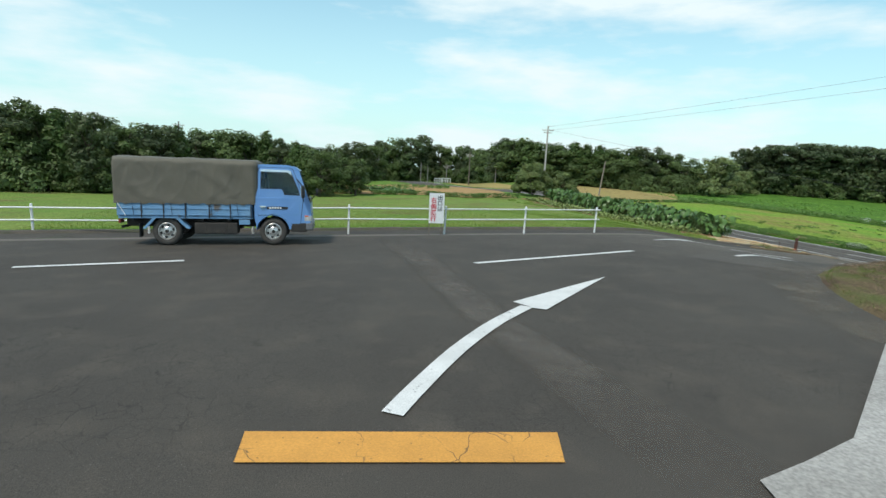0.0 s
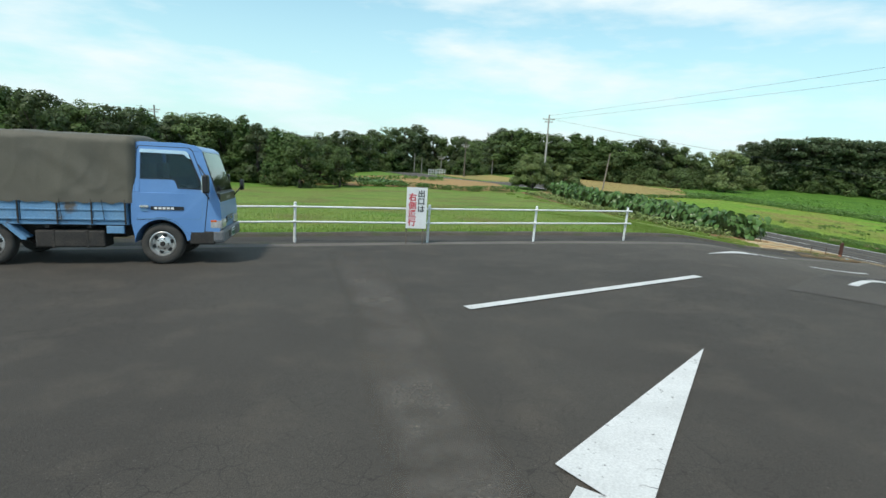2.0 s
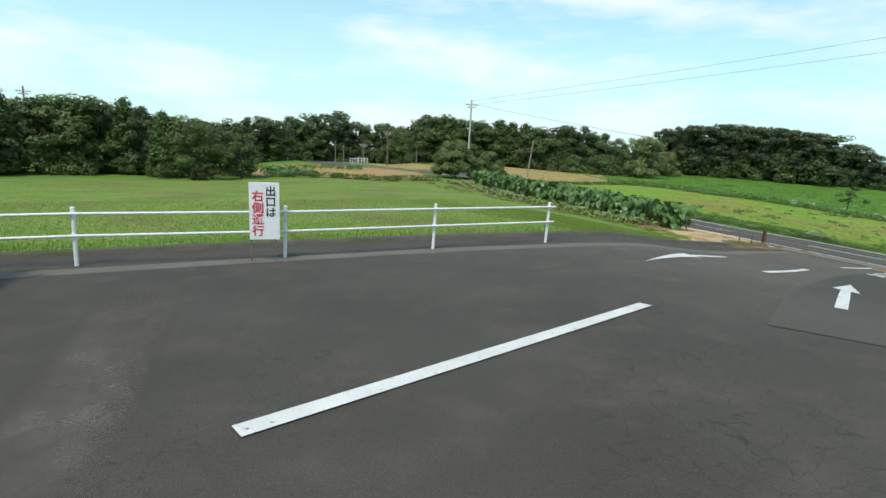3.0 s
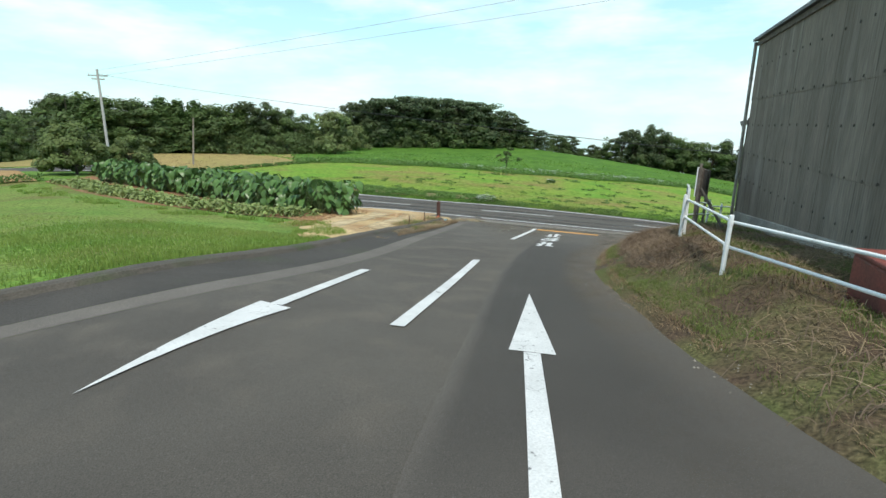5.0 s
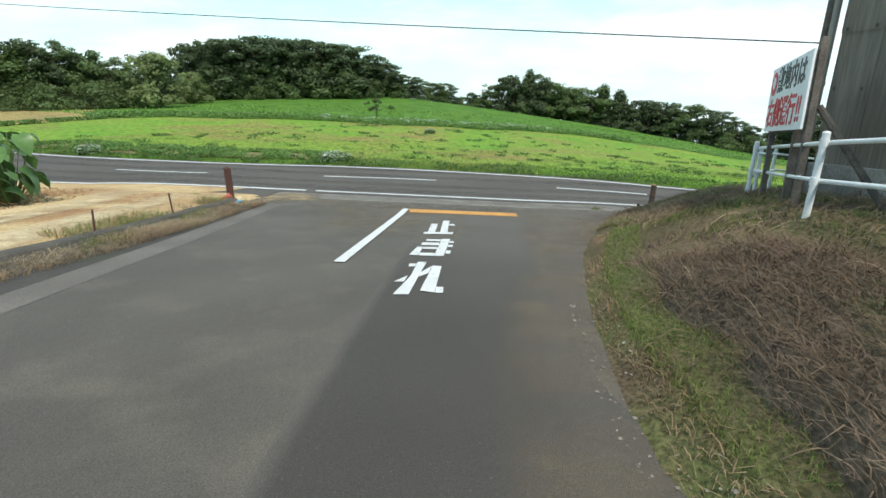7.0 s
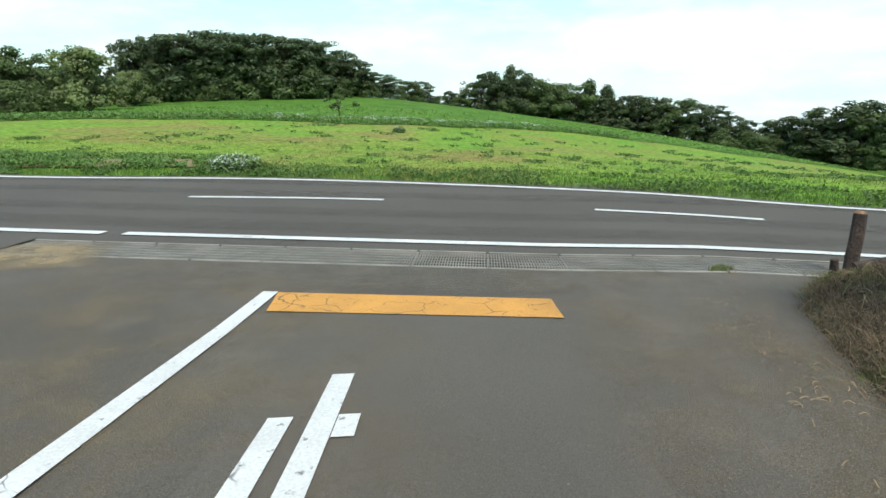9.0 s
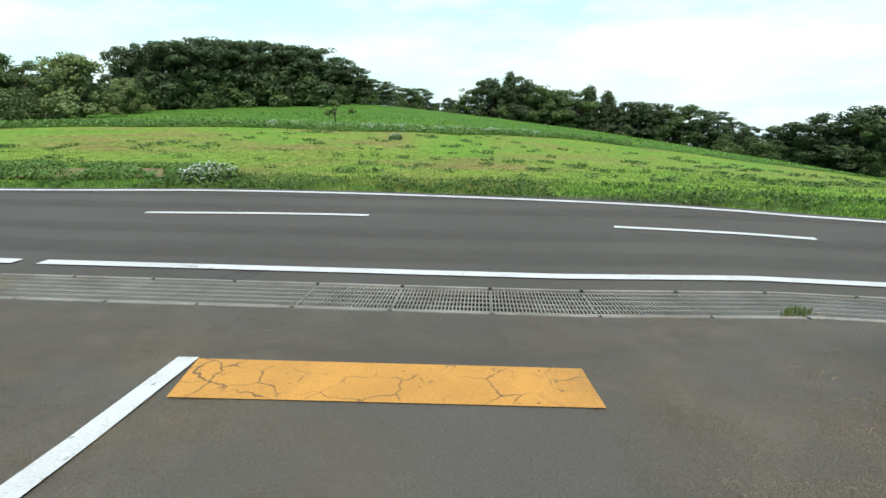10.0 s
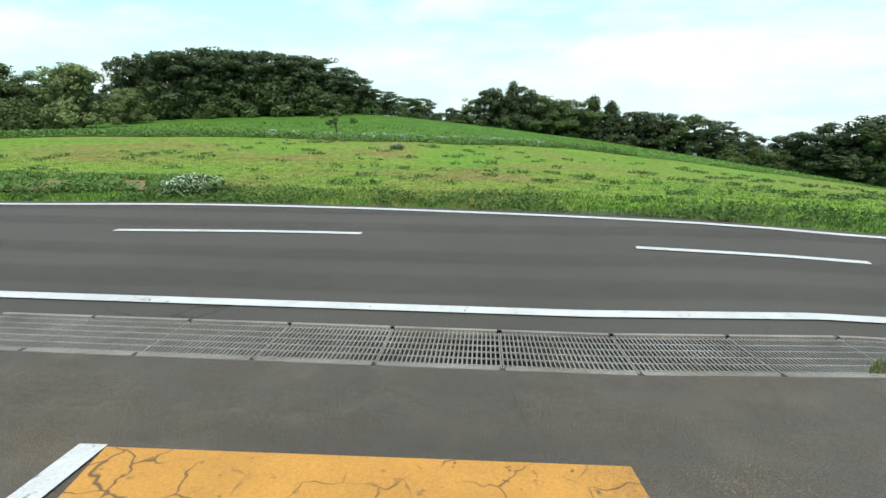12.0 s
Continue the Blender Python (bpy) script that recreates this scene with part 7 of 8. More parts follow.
    # wheels
    for x in (0.0, 2.47):
        for s in (-1, 1):
            out = 0.80
            b = bmesh.new()
            lathe(b, x, 0.333, [(0.19, out - 0.20), (0.28, out - 0.21), (0.325, out - 0.185), (0.333, out - 0.16), (0.333, out - 0.05), (0.325, out - 0.025), (0.29, out), (0.212, out - 0.005), (0.19, out - 0.03)], s, 44)
            tyre = part("wheel", b, M_TYRE, ob, "dusty black tyre on a silver rim", smooth=True)
            b = bmesh.new()
            lathe(b, x, 0.333, [(0.205, out - 0.012), (0.190, out - 0.004), (0.180, out - 0.02), (0.165, out - 0.06), (0.14, out - 0.062), (0.10, out - 0.035), (0.075, out - 0.028), (0.07, out - 0.01), (0.03, out - 0.004), (0.0005, out - 0.004)], s, 36)
            rim = part("rim", b, M_RIM, tyre, "silver steel rim", smooth=False)
            # black discs on the closed rim paint in its shaded openings
            for k in range(6):
                an = k * math.pi / 3 + 0.3
                b = bmesh.new()
                ring(b, x + 0.135 * math.cos(an), 0.333 + 0.135 * math.sin(an), 0.001, 0.034, s * (out - 0.060), s * (out - 0.046), 12)
                part("rim_hole_shade", b, M_BLACKPL, rim, "black disc standing in for a shaded rim opening")
            b = bmesh.new()
            ring(b, x, 0.333, 0.001, 0.042, s * (out - 0.008), s * (out - 0.001), 18)
            part("hub_cap", b, M_DARKMETAL, rim, "dark wheel hub")
            for k in range(5):
                an = k * 2 * math.pi / 5
                b = bmesh.new()
                add_tube(b, (x + 0.088 * math.cos(an), s * (out - 0.035), 0.333 + 0.088 * math.sin(an)), (x + 0.088 * math.cos(an), s * (out - 0.015), 0.333 + 0.088 * math.sin(an)), 0.011, seg=6)
                part("wheel_nut", b, M_DARKMETAL, rim)
            b = bmesh.new()
            lathe(b, x, 0.333, [(0.19, out - 0.03), (0.19, out - 0.19)], s, 30)
            part("rim_barrel", b, M_RIM, tyre)
    # canvas cover: rounded section along the bed, pulled over hoops and wrinkled
    b = bmesh.new()
    sec = []
    for i in range(22):
        sec.append((-0.868, 0.985 + 0.935 * i / 21))
    for i in range(1, 7):
        a = math.pi / 2 * i / 6
        sec.append((-0.868 + 0.13 * (1 - math.cos(a)), 1.92 + 0.125 * math.sin(a)))
    for i in range(1, 12):
        t = i / 12
        sec.append((-0.738 + 1.476 * t, 2.045 + 0.045 * math.sin(math.pi * t)))
    sec += [(-y, z) for y, z in reversed(sec[:28])]
    rows = []
    xs = np.linspace(-1.10, 2.02, 100)
    for x in xs:
        row = []
        hoop = 0.5 - 0.5 * math.cos(2 * math.pi * (x + 1.10) / 0.78)
        for (y, z) in sec:
            n1 = noise.noise((x * 1.7, z * 1.5 + y, 3.1)) * 0.020 + noise.noise((x * 5, z * 4 + y * 3, 7.7)) * 0.007
            strain = 0.010 * math.sin(9 * (x + 1.1 * z)) * (1 if z < 1.9 else 0.3) * noise.noise((x, z, 1.0))
            f = sstep(1.0, 1.2, z)
            ridge = 1 - abs(noise.noise((x * 1.5 + z * 1.2, z * 1.0 - x * 0.6, 4.4)))
            crease = 0.010 * max(0.0, (ridge - 0.86) / 0.14) + 0.009 * max(0.0, (1 - abs(noise.noise((x * 3.1 - z * 1.4, z * 1.7, 9.2))) - 0.88) / 0.12)
            fold = 0.026 * max(0.0, math.sin(5.2 * x + 2.6 * z + 2.5 * noise.noise((x * 0.8, z, 2.0)))) ** 3
            push = (n1 + 1.6 * strain + 0.6 * fold + crease - 0.014 * hoop) * f
            s = -1 if y < 0 else 1
            yy = y + (s * push if z < 1.96 else 0)
            zz = z + (0.5 * push - 0.004 * hoop if z >= 1.96 else 0) - 0.016 * (x + 1.0) / 3.0 * f
            xx = x
            if z < 1.01:
                zz += 0.010 * math.sin(17 * x) + 0.008 * math.sin(31 * x)
            row.append(b.verts.new((xx, yy, zz)))
        rows.append(row)
    for r0, r1 in zip(rows, rows[1:]):
        for i in range(len(sec) - 1):
            b.faces.new((r0[i], r0[i + 1], r1[i + 1], r1[i]))
    for row, back in ((rows[0], True), (rows[-1], False)):
        xe = row[0].co.x + (-0.03 if back else 0.10)
        inner = [b.verts.new((xe, v.co.y * 0.93, 1.0 + (v.co.z - 1.0) * 0.955)) for v in row]
        for i in range(len(sec) - 1):
            b.faces.new((row[i], row[i + 1], inner[i + 1], inner[i]))
        b.faces.new(inner)
    bmesh.ops.recalc_face_normals(b, faces=b.faces[:])
    part("canvas_cover", b, M_CANVAS, ob, "wrinkled olive grey canvas cover", smooth=True)
    for x in (-0.72, 0.12, 1.02, 1.62):
        b = bmesh.new()
        add_tube(b, (x, -0.877, 1.03), (x + 0.03, -0.874, 0.72), 0.005, seg=5)
        part("tie_rope", b, M_BLACKPL, ob, "thin tie rope")
    b = bmesh.new()
    add_tube(b, (-1.03, -0.88, 1.0), (-0.86, -0.88, 0.70), 0.007, seg=5)
    part("tie_rope", b, M_BOARD, ob, "pale tie rope")
    return ob


truck = build_truck()
T_SCALE, T_YAW = 0.92, radians(10.5)
tx0, ty0 = -6.17, 9.63
hx, hy = math.cos(T_YAW), math.sin(T_YAW)
tx1, ty1 = tx0 + 2.27 * hx, ty0 + 2.27 * hy
fwd = Vector((hx, hy, (hard(tx1, ty1) - hard(tx0, ty0)) / 2.27)).normalized()
lft = Vector((-hy, hx, (hard(tx0 - 1.4 * hy, ty0 + 1.4 * hx) - hard(tx0, ty0)) / 1.4))
lft = (lft - fwd * lft.dot(fwd)).normalized()
tm = Matrix((fwd, lft, fwd.cross(lft))).transposed().to_4x4()
tm = tm @ Matrix.Diagonal((T_SCALE * 1.004, T_SCALE, T_SCALE * 1.04, 1))
tm.translation = Vector((tx0, ty0, hard(tx0, ty0) + 0.004)) + lft * 0.70 * T_SCALE
truck.matrix_world = tm


# ---- crops ----
def leaf_mesh(name, length, width, droop, material, seed, heart=True):
    """One broad leaf, cupped and drooping, along +x from its stalk."""
    rng = random.Random(seed)
    bm = bmesh.new()
    k = 5
    mid, lo, hi = [], [], []
    for i in range(k + 1):
        t = i / k
        w = width * (math.sin(math.pi * min(1, t * 0.86 + 0.16)) ** 0.8) * (1 if heart else 0.8)
        if i == k:
            w = 0.004
        z = -droop * t * t * length
        x = length * t - (0.10 * length if i == 0 else 0)
        mid.append(bm.verts.new((length * t, 0, z)))
        lo.append(bm.verts.new((x, -w / 2, z + 0.10 * w + rng.uniform(-0.012, 0.012))))
        hi.append(bm.verts.new((x, w / 2, z + 0.10 * w + rng.uniform(-0.012, 0.012))))
    for i in range(k):
        bm.faces.new((lo[i], mid[i], mid[i + 1], lo[i + 1]))
        bm.faces.new((mid[i], hi[i], hi[i + 1], mid[i + 1]))
    me = bpy.data.meshes.new(name)
    bm.to_mesh(me)
    bm.free()
    me.materials.append(material)
    me.polygons.foreach_set("use_smooth", [True] * len(me.polygons))
    return me


BIG_LEAVES = [leaf_mesh("leaf", 0.22 + 0.04 * i, 0.20 + 0.035 * i, 0.35 + 0.15 * i, M_BIGLEAF, i) for i in range(4)]
M_STALK = mat("crop stalks", (0.10, 0.15, 0.05), (0.07, 0.10, 0.04), rough=0.7)
crop_rng = random.Random(21)


def big_crop(x, y, h):
    z = ground_z(x, y) + 0.02
    ob = thing("leafy_crop_plant", pose(x, y, z, 0, 0, crop_rng.random() * 360), "tall crop plant with large drooping green leaves", "crop plant", "crop row of large leaves")
    bm = bmesh.new()
    spots = []
    for i in range(36):
        an, rr = crop_rng.random() * 6.28, 0.15 + 0.42 * crop_rng.random()
        zz = h * (0.22 + 0.76 * crop_rng.random())
        p = Vector((math.cos(an) * rr, math.sin(an) * rr, zz))
        spots.append((p, an))
        add_tube(bm, (0.03 * math.cos(an), 0.03 * math.sin(an), -0.05), p, 0.011, 0.006, seg=4, caps=False)
    part("stalk", bm, M_STALK, ob)
    for p, an in spots:
        o = new("leaf", crop_rng.choice(BIG_LEAVES))
        o.parent = ob
        o.matrix_basis = Matrix.Translation(p) @ Euler((crop_rng.uniform(-0.3, 0.3), crop_rng.uniform(0.1, 0.85), an + crop_rng.uniform(-0.6, 0.6))).to_matrix().to_4x4()
    return ob


BIG_ROW = [(16.75, 26.35), (16.0, 30.0), (15.6, 35.5), (14.0, 42.4), (13.2, 46.5)]
for off in (0.0, 0.75, 1.45):
    for i, (x, y) in enumerate(resample(offset_line(BIG_ROW, off), 28)):
        big_crop(x + crop_rng.uniform(-0.15, 0.15), y + crop_rng.uniform(-0.2, 0.2), crop_rng.uniform(1.1, 1.45))

SMALL_LEAVES = [leaf_mesh("leaf", 0.15 + 0.03 * i, 0.11, 0.4, M_SMALLCROP, 30 + i, heart=False) for i in range(3)]


def leafy_mound(name, meshes, count, rad, h, rng):
    """Many leaves of one low plant joined into one mesh."""
    vs, fs = [], []
    for _ in range(count):
        me = rng.choice(meshes)
        an, rr = rng.random() * 6.28, rad * rng.random() ** 0.5
        m = Matrix.Translation((math.cos(an) * rr, math.sin(an) * rr, h * (0.1 + 0.9 * rng.random()) * (1 - 0.4 * rr / rad))) @ Euler((rng.uniform(-0.5, 0.5), rng.uniform(-0.5, 0.7), rng.random() * 6.28)).to_matrix().to_4x4()
        b = len(vs)
        vs += [tuple(m @ v.co) for v in me.vertices]
        fs += [tuple(b + k for k in p.vertices) for p in me.polygons]
    out = bpy.data.meshes.new(name)
    out.from_pydata(vs, [], fs)
    out.materials.append(meshes[0].materials[0])
    return out


mound_rng = random.Random(8)
SMALL_MOUNDS = [leafy_mound("leaves", SMALL_LEAVES, 60, 0.34, 0.42, mound_rng) for _ in range(3)]
SMALL_ROW = [(13.9, 25.0), (12.6, 26.4), (11.6, 30.0), (10.4, 38.0), (9.6, 45.0)]
for off in (0.15, -0.75):
    for x, y in resample(offset_line(SMALL_ROW, off), 40):
        x, y = x + mound_rng.uniform(-0.12, 0.12), y + mound_rng.uniform(-0.15, 0.15)
        ob = thing("low_crop_plant", Matrix.LocRotScale((x, y, ground_z(x, y) + 0.02), Euler((0, 0, mound_rng.random() * 6.28)), (1, 1, mound_rng.uniform(0.8, 1.2))), "low yellow green crop plant in red soil", "crop plant", "low crop row")
        c = new("leaves", mound_rng.choice(SMALL_MOUNDS))
        c.parent = ob

# crop patch below the lawn
VALLEY_MOUNDS = [leafy_mound("leaves", BIG_LEAVES[:2], 40, 0.42, 0.5, mound_rng) for _ in range(2)]
for off in (0.0, 0.9, 1.8, 2.7):
    for x, y in resample(offset_line([(-1.4, 52.6), (-3.6, 57.6)], off), 7):
        x, y = x + mound_rng.uniform(-0.2, 0.2), y + mound_rng.uniform(-0.2, 0.2)
        ob = thing("low_crop_plant", Matrix.LocRotScale((x, y, ground_z(x, y) + 0.03), Euler((0, 0, mound_rng.random() * 6.28)), (1.2, 1.2, mound_rng.uniform(0.9, 1.3))), "low blue green crop plant in the tan field", "crop plant", "crop patch below the lawn")
        c = new("leaves", mound_rng.choice(VALLEY_MOUNDS))
        c.parent = ob

# flowering weeds by the road
WEED_LEAVES = [leaf_mesh("leaf", 0.12 + 0.04 * i, 0.06, 0.3, M_WEED, 40 + i, heart=False) for i in range(3)]
FLOWERS = [leaf_mesh("petal", 0.038, 0.036, 0.1, M_FLOWER, 50, heart=False)]


def flower_bush(x, y, rad, h, label="white flowering weed bush at the road side"):
    ob = thing("flowering_bush", pose(x, y, ground_z(x, y) + 0.02), label, "bush", "flowering weeds")
    for nm, meshes, cnt, hh in (("foliage", WEED_LEAVES, 520, h), ("blossom", FLOWERS, 480, h * 1.10)):
        c = tagged(new(nm, leafy_mound(nm, meshes, cnt, rad, hh, mound_rng)), kind="stuff")
        c.parent = ob


flower_bush(27.3, 29.1, 0.60, 0.42)
flower_bush(22.3, 37.5, 0.45, 0.4)
flower_bush(47.6, 39.6, 0.40, 0.45)


# ---- grass, weeds and straw ----
def blades(name, spots, h, w, material, label, seed, lean=0.35, lie=0.0, lift=0.0, height=ground_z):
    """One mesh of many bent blades of grass."""
    rng = np.random.default_rng(seed)
    k = len(spots)
    xy = np.array(spots)
    z = np.array([height(a, b) for a, b in spots]) + lift
    hh = h * rng.uniform(0.5, 1.25, k)
    an, tilt = rng.uniform(0, 2 * np.pi, k), rng.uniform(0.1, 1.0, k) * lean * hh
    fa = rng.uniform(0, 2 * np.pi, k)
    ww = w * rng.uniform(0.6, 1.3, k)
    dx, dy = np.cos(an) * tilt, np.sin(an) * tilt
    px, py = np.cos(fa) * ww / 2, np.sin(fa) * ww / 2
    flat = 1 - lie
    v = np.zeros((k, 5, 3))
    v[:, 0] = np.c_[xy[:, 0] - px, xy[:, 1] - py, z - 0.02]
    v[:, 1] = np.c_[xy[:, 0] + px, xy[:, 1] + py, z - 0.02]
    v[:, 2] = np.c_[xy[:, 0] + dx * 0.4 + px * 0.8, xy[:, 1] + dy * 0.4 + py * 0.8, z + hh * 0.55 * flat + 0.01]
    v[:, 3] = np.c_[xy[:, 0] + dx * 0.4 - px * 0.8, xy[:, 1] + dy * 0.4 - py * 0.8, z + hh * 0.55 * flat + 0.01]
    v[:, 4] = np.c_[xy[:, 0] + dx * 1.2, xy[:, 1] + dy * 1.2, z + hh * flat * 0.95 + 0.01]
    i = np.arange(k)[:, None] * 5
    quads = (i + np.array([0, 1, 2, 3])).tolist()
    tris = (i + np.array([3, 2, 4])).tolist()
    me = bpy.data.meshes.new(name)
    me.from_pydata(v.reshape(-1, 3).tolist(), [], quads + tris)
    me.materials.append(material)
    return tagged(new(name, me), label, "grass", kind="stuff")


def leaf_stuff(name, spots, h, size, material, label, seed, lift=0.0):
    """One mesh of many small leaves standing at all angles, low over the ground."""
    rng = np.random.default_rng(seed)
    k = len(spots)
    xy = np.array(spots)
    z = np.array([ground_z(a, b) for a, b in spots]) + lift + h * rng.random(k) ** 0.8
    n = rng.normal(size=(k, 3)) + np.array([0, 0, 0.9])
    n /= np.linalg.norm(n, axis=1)[:, None]
    u = np.cross(n, rng.normal(size=(k, 3)))
    u /= np.linalg.norm(u, axis=1)[:, None]
    w = np.cross(n, u)
    s = (size * rng.uniform(0.5, 1.3, k))[:, None]
    c = np.c_[xy, z]
    v = np.stack([c - u * s, c - w * s * 0.42, c + u * s, c + w * s * 0.42], axis=1)
    me = bpy.data.meshes.new(name)
    me.from_pydata(v.reshape(-1, 3).tolist(), [], (np.arange(k)[:, None] * 4 + np.arange(4)).tolist())
    me.materials.append(material)
    return tagged(new(name, me), label, "weeds", kind="stuff")


def on_heap(x, y):
    """Inside the ragged outline of the brown heap on the bank."""
    d = -side(BANK_A, x, y) + 0.22 * noise.noise((x * 1.6, y * 1.6, 4.0))
    return 0.42 < d < 1.60 and 13.6 < x + 0.5 * noise.noise((x * 1.1, y * 1.1, 8.0)) < 18.7


def scatter(line_a, line_b, count, seed, bias=1.0, clump=None, bare=False, off_heap=False):
    """Random spots between two lines, thicker towards the first when bias > 1."""
    rng = np.random.default_rng(seed)
    a, b = np.array(resample(line_a, 200)), np.array(resample(line_b, 200))
    i, f, t = rng.integers(0, 199, count * 3), rng.random(count * 3), rng.random(count * 3) ** bias
    p = a[i] * (1 - f)[:, None] + a[i + 1] * f[:, None]
    q = b[i] * (1 - f)[:, None] + b[i + 1] * f[:, None]
    s = p + (q - p) * t[:, None]
    if bare:
        # leave the bare cut bank free
        s = np.array([q for q in s if not (30 < q[1] < 40 and -3.0 < side(FAR_A, q[0], q[1]) < -1.2)])
    if off_heap:
        s = np.array([q for q in s if not on_heap(q[0], q[1])])
    if clump is not None:
        keep = [noise.noise((x * 0.9, y * 0.9, seed)) + 0.35 * noise.noise((x * 3.1, y * 3.1, seed + 2.0)) > clump for x, y in s]
        s = s[np.array(keep)]
    return s[:count].tolist()


verge = [p for p in offset_line(FAR_L, -0.36) if -2 < p[1] < 44]
blades("verge_grass", scatter(verge, offset_line(verge, -1.6), 34000, 1, 1.5), 0.085, 0.016, M_VERGE, "green verge grass along the road edge", 1, lean=0.9)
blades("field_grass", scatter(offset_line(verge, -0.8), offset_line(verge, -13), 30000, 2, 1.4, bare=True), 0.06, 0.026, M_BLADE_Y, "yellow green grass of the young field", 2, lean=0.9)
blades("field_grass", scatter(offset_line(verge, -0.8), offset_line(verge, -16), 16000, 3, 1.2, clump=0.12, bare=True), 0.065, 0.030, M_BLADE, "fresh green grass patches of the field", 3, lean=0.9)
def tufts(line_a, line_b, count, per, rad, seed):
    """Spots of leaves gathered into low clumps."""
    rng = np.random.default_rng(seed)
    out = []
    for cx, cy in scatter(line_a, line_b, count, seed, 1.0, clump=-0.05):
        r = rad * rng.uniform(0.4, 1.2)
        k = max(6, int(per * (r / rad) ** 2))
        an, q = rng.uniform(0, 6.28, k), r * rng.random(k) ** 0.6
        out += list(zip(cx + np.cos(an) * q * 1.3, cy + np.sin(an) * q))
    return [(float(p), float(q)) for p, q in out]


leaf_stuff("verge_weeds", scatter(verge, offset_line(verge, -1.5), 16000, 29, 1.3, clump=0.02), 0.12, 0.045, M_WEED, "leafy weeds in the road verge", 29)
wide_verge = [p for p in offset_line(FAR_L, -0.36) if -14 < p[1] < 44]
leaf_stuff("field_weeds", tufts(offset_line(wide_verge, -3.0), offset_line(wide_verge, -13), 150, 80, 0.28, 4), 0.14, 0.055, M_CLUMP, "dark weed clumps in the field", 4)
leaf_stuff("far_weeds", tufts(offset_line(wide_verge, -11), offset_line(wide_verge, -34), 170, 50, 0.42, 14), 0.15, 0.09, M_CLUMP, "dark weed clumps far in the field", 14)
lawn_n = n_line[24:92]
blades("lawn_grass", scatter(offset_line(lawn_n, 0.05), offset_line(lawn_n, 11), 42000, 5, 1.7), 0.06, 0.014, M_BLADE_LAWN, "short lawn grass behind the kerb", 5)
blades("lawn_edge_grass", scatter(offset_line(n_line[70:93], 0.0), offset_line(n_line[70:93], 5.5), 16000, 6, 1.6), 0.065, 0.013, M_BLADE_LAWN, "longer grass along the kerb of the ramp", 6)
bank_n = s_line[34:118]
blades("bank_straw", scatter(offset_line(bank_n, -0.25), offset_line(bank_n, -4.6), 40000, 7, 1.0, clump=-0.12), 0.13, 0.0065, M_STRAW, "dry straw lying on the bank", 7, lean=1.6, lie=0.6)
blades("bank_grass", scatter(offset_line(bank_n, -0.24), offset_line(bank_n, -0.75), 9000, 8, 1.2), 0.055, 0.0055, M_BLADE_OLIVE, "green grass at the foot of the bank", 8)
blades("bank_grass", scatter(offset_line(bank_n, -0.6), offset_line(bank_n, -5.5), 30000, 9, 1.0, clump=0.14, off_heap=True), 0.07, 0.0065, M_BLADE_OLIVE, "green tufts on the dry bank", 9)
blades("kerb_straw", scatter(offset_line(n_line[101:], -0.12), offset_line(n_line[101:], -0.74), 5200, 10, 1.0, clump=-0.45), 0.09, 0.006, M_STRAW, "dry grass along the driveway kerb", 10, lean=2.2, lie=0.72, lift=0.03, height=hard)
leaf_stuff("field_margin_weeds", scatter(UB[0:44], offset_line(UB[0:44], 3.6), 22000, 11, 1.0, clump=-0.28), 0.46, 0.11, M_WEED, "tall weeds on the bank between the two fields", 11)
leaf_stuff("field_margin_weeds", scatter(UB[40:], offset_line(UB[40:], 4.0), 5000, 21, 1.0, clump=0.12), 0.13, 0.10, M_WEED, "lower weeds along the upper field", 21)
leaf_stuff("field_margin_flowers", scatter(offset_line(UB[14:38], 0.4), offset_line(UB[14:38], 3.0), 1500, 12, 1.0, clump=0.16), 0.50, 0.060, M_FLOWER, "pale flowering weeds between the fields", 12, lift=0.08)
leaf_stuff("upper_field_rows", scatter(offset_line(UB, 3), offset_line(UB, 26), 16000, 13, 1.0, clump=-0.1), 0.16, 0.14, M_BLADE, "rows of green upper field crop", 13)
M_CUT = mat("bare cut soil", (0.25, 0.155, 0.080), (0.19, 0.125, 0.062), rough=0.95, scale=0.7, fine=25, fine_amt=0.4, bump=0.7, col3=(0.13, 0.16, 0.045), scale3=0.5, pos3=(0.50, 0.64))
edge_soil = [p for p in offset_line(FAR_L, -1.15) if 29.3 < p[1] < 42]
tagged(sheet("ground_cut_bank", wavy(edge_soil, 0.6, 0.9, 2.0), wavy(offset_line(edge_soil, -1.7), 0.5, 0.5, 4.0), ground_z, M_CUT, across=8, lift=0.07), "bare reddish soil cut along the field edge", "ground", kind="structure")
leaf_stuff("cut_bank_weeds", scatter(offset_line(edge_soil, 0.1), offset_line(edge_soil, -2.6), 20000, 22, 1.0, clump=-0.06), 0.15, 0.05, M_WEED, "green weeds on the bare cut bank", 22, lift=0.05)

# dead brown stalks lying on the bank
M_DEAD = leafy("dead brown stalks", (0.215, 0.155, 0.108), (0.115, 0.082, 0.056), rand=0.45, trans=0.05, rough=0.85)
blades("bank_dead_stalks", scatter(offset_line(bank_n, -0.9), offset_line(bank_n, -2.9), 22000, 15, 1.0, clump=0.05), 0.15, 0.006, M_DEAD, "dead brown stalks heaped on the bank", 15, lean=1.5, lie=0.5)
blades("bank_long_straw", scatter(offset_line(bank_n, -0.6), offset_line(bank_n, -4.5), 1500, 16, 1.0, clump=0.0), 0.34, 0.006, M_STRAW, "long pale straws lying on the bank", 16, lean=1.6, lie=0.7)

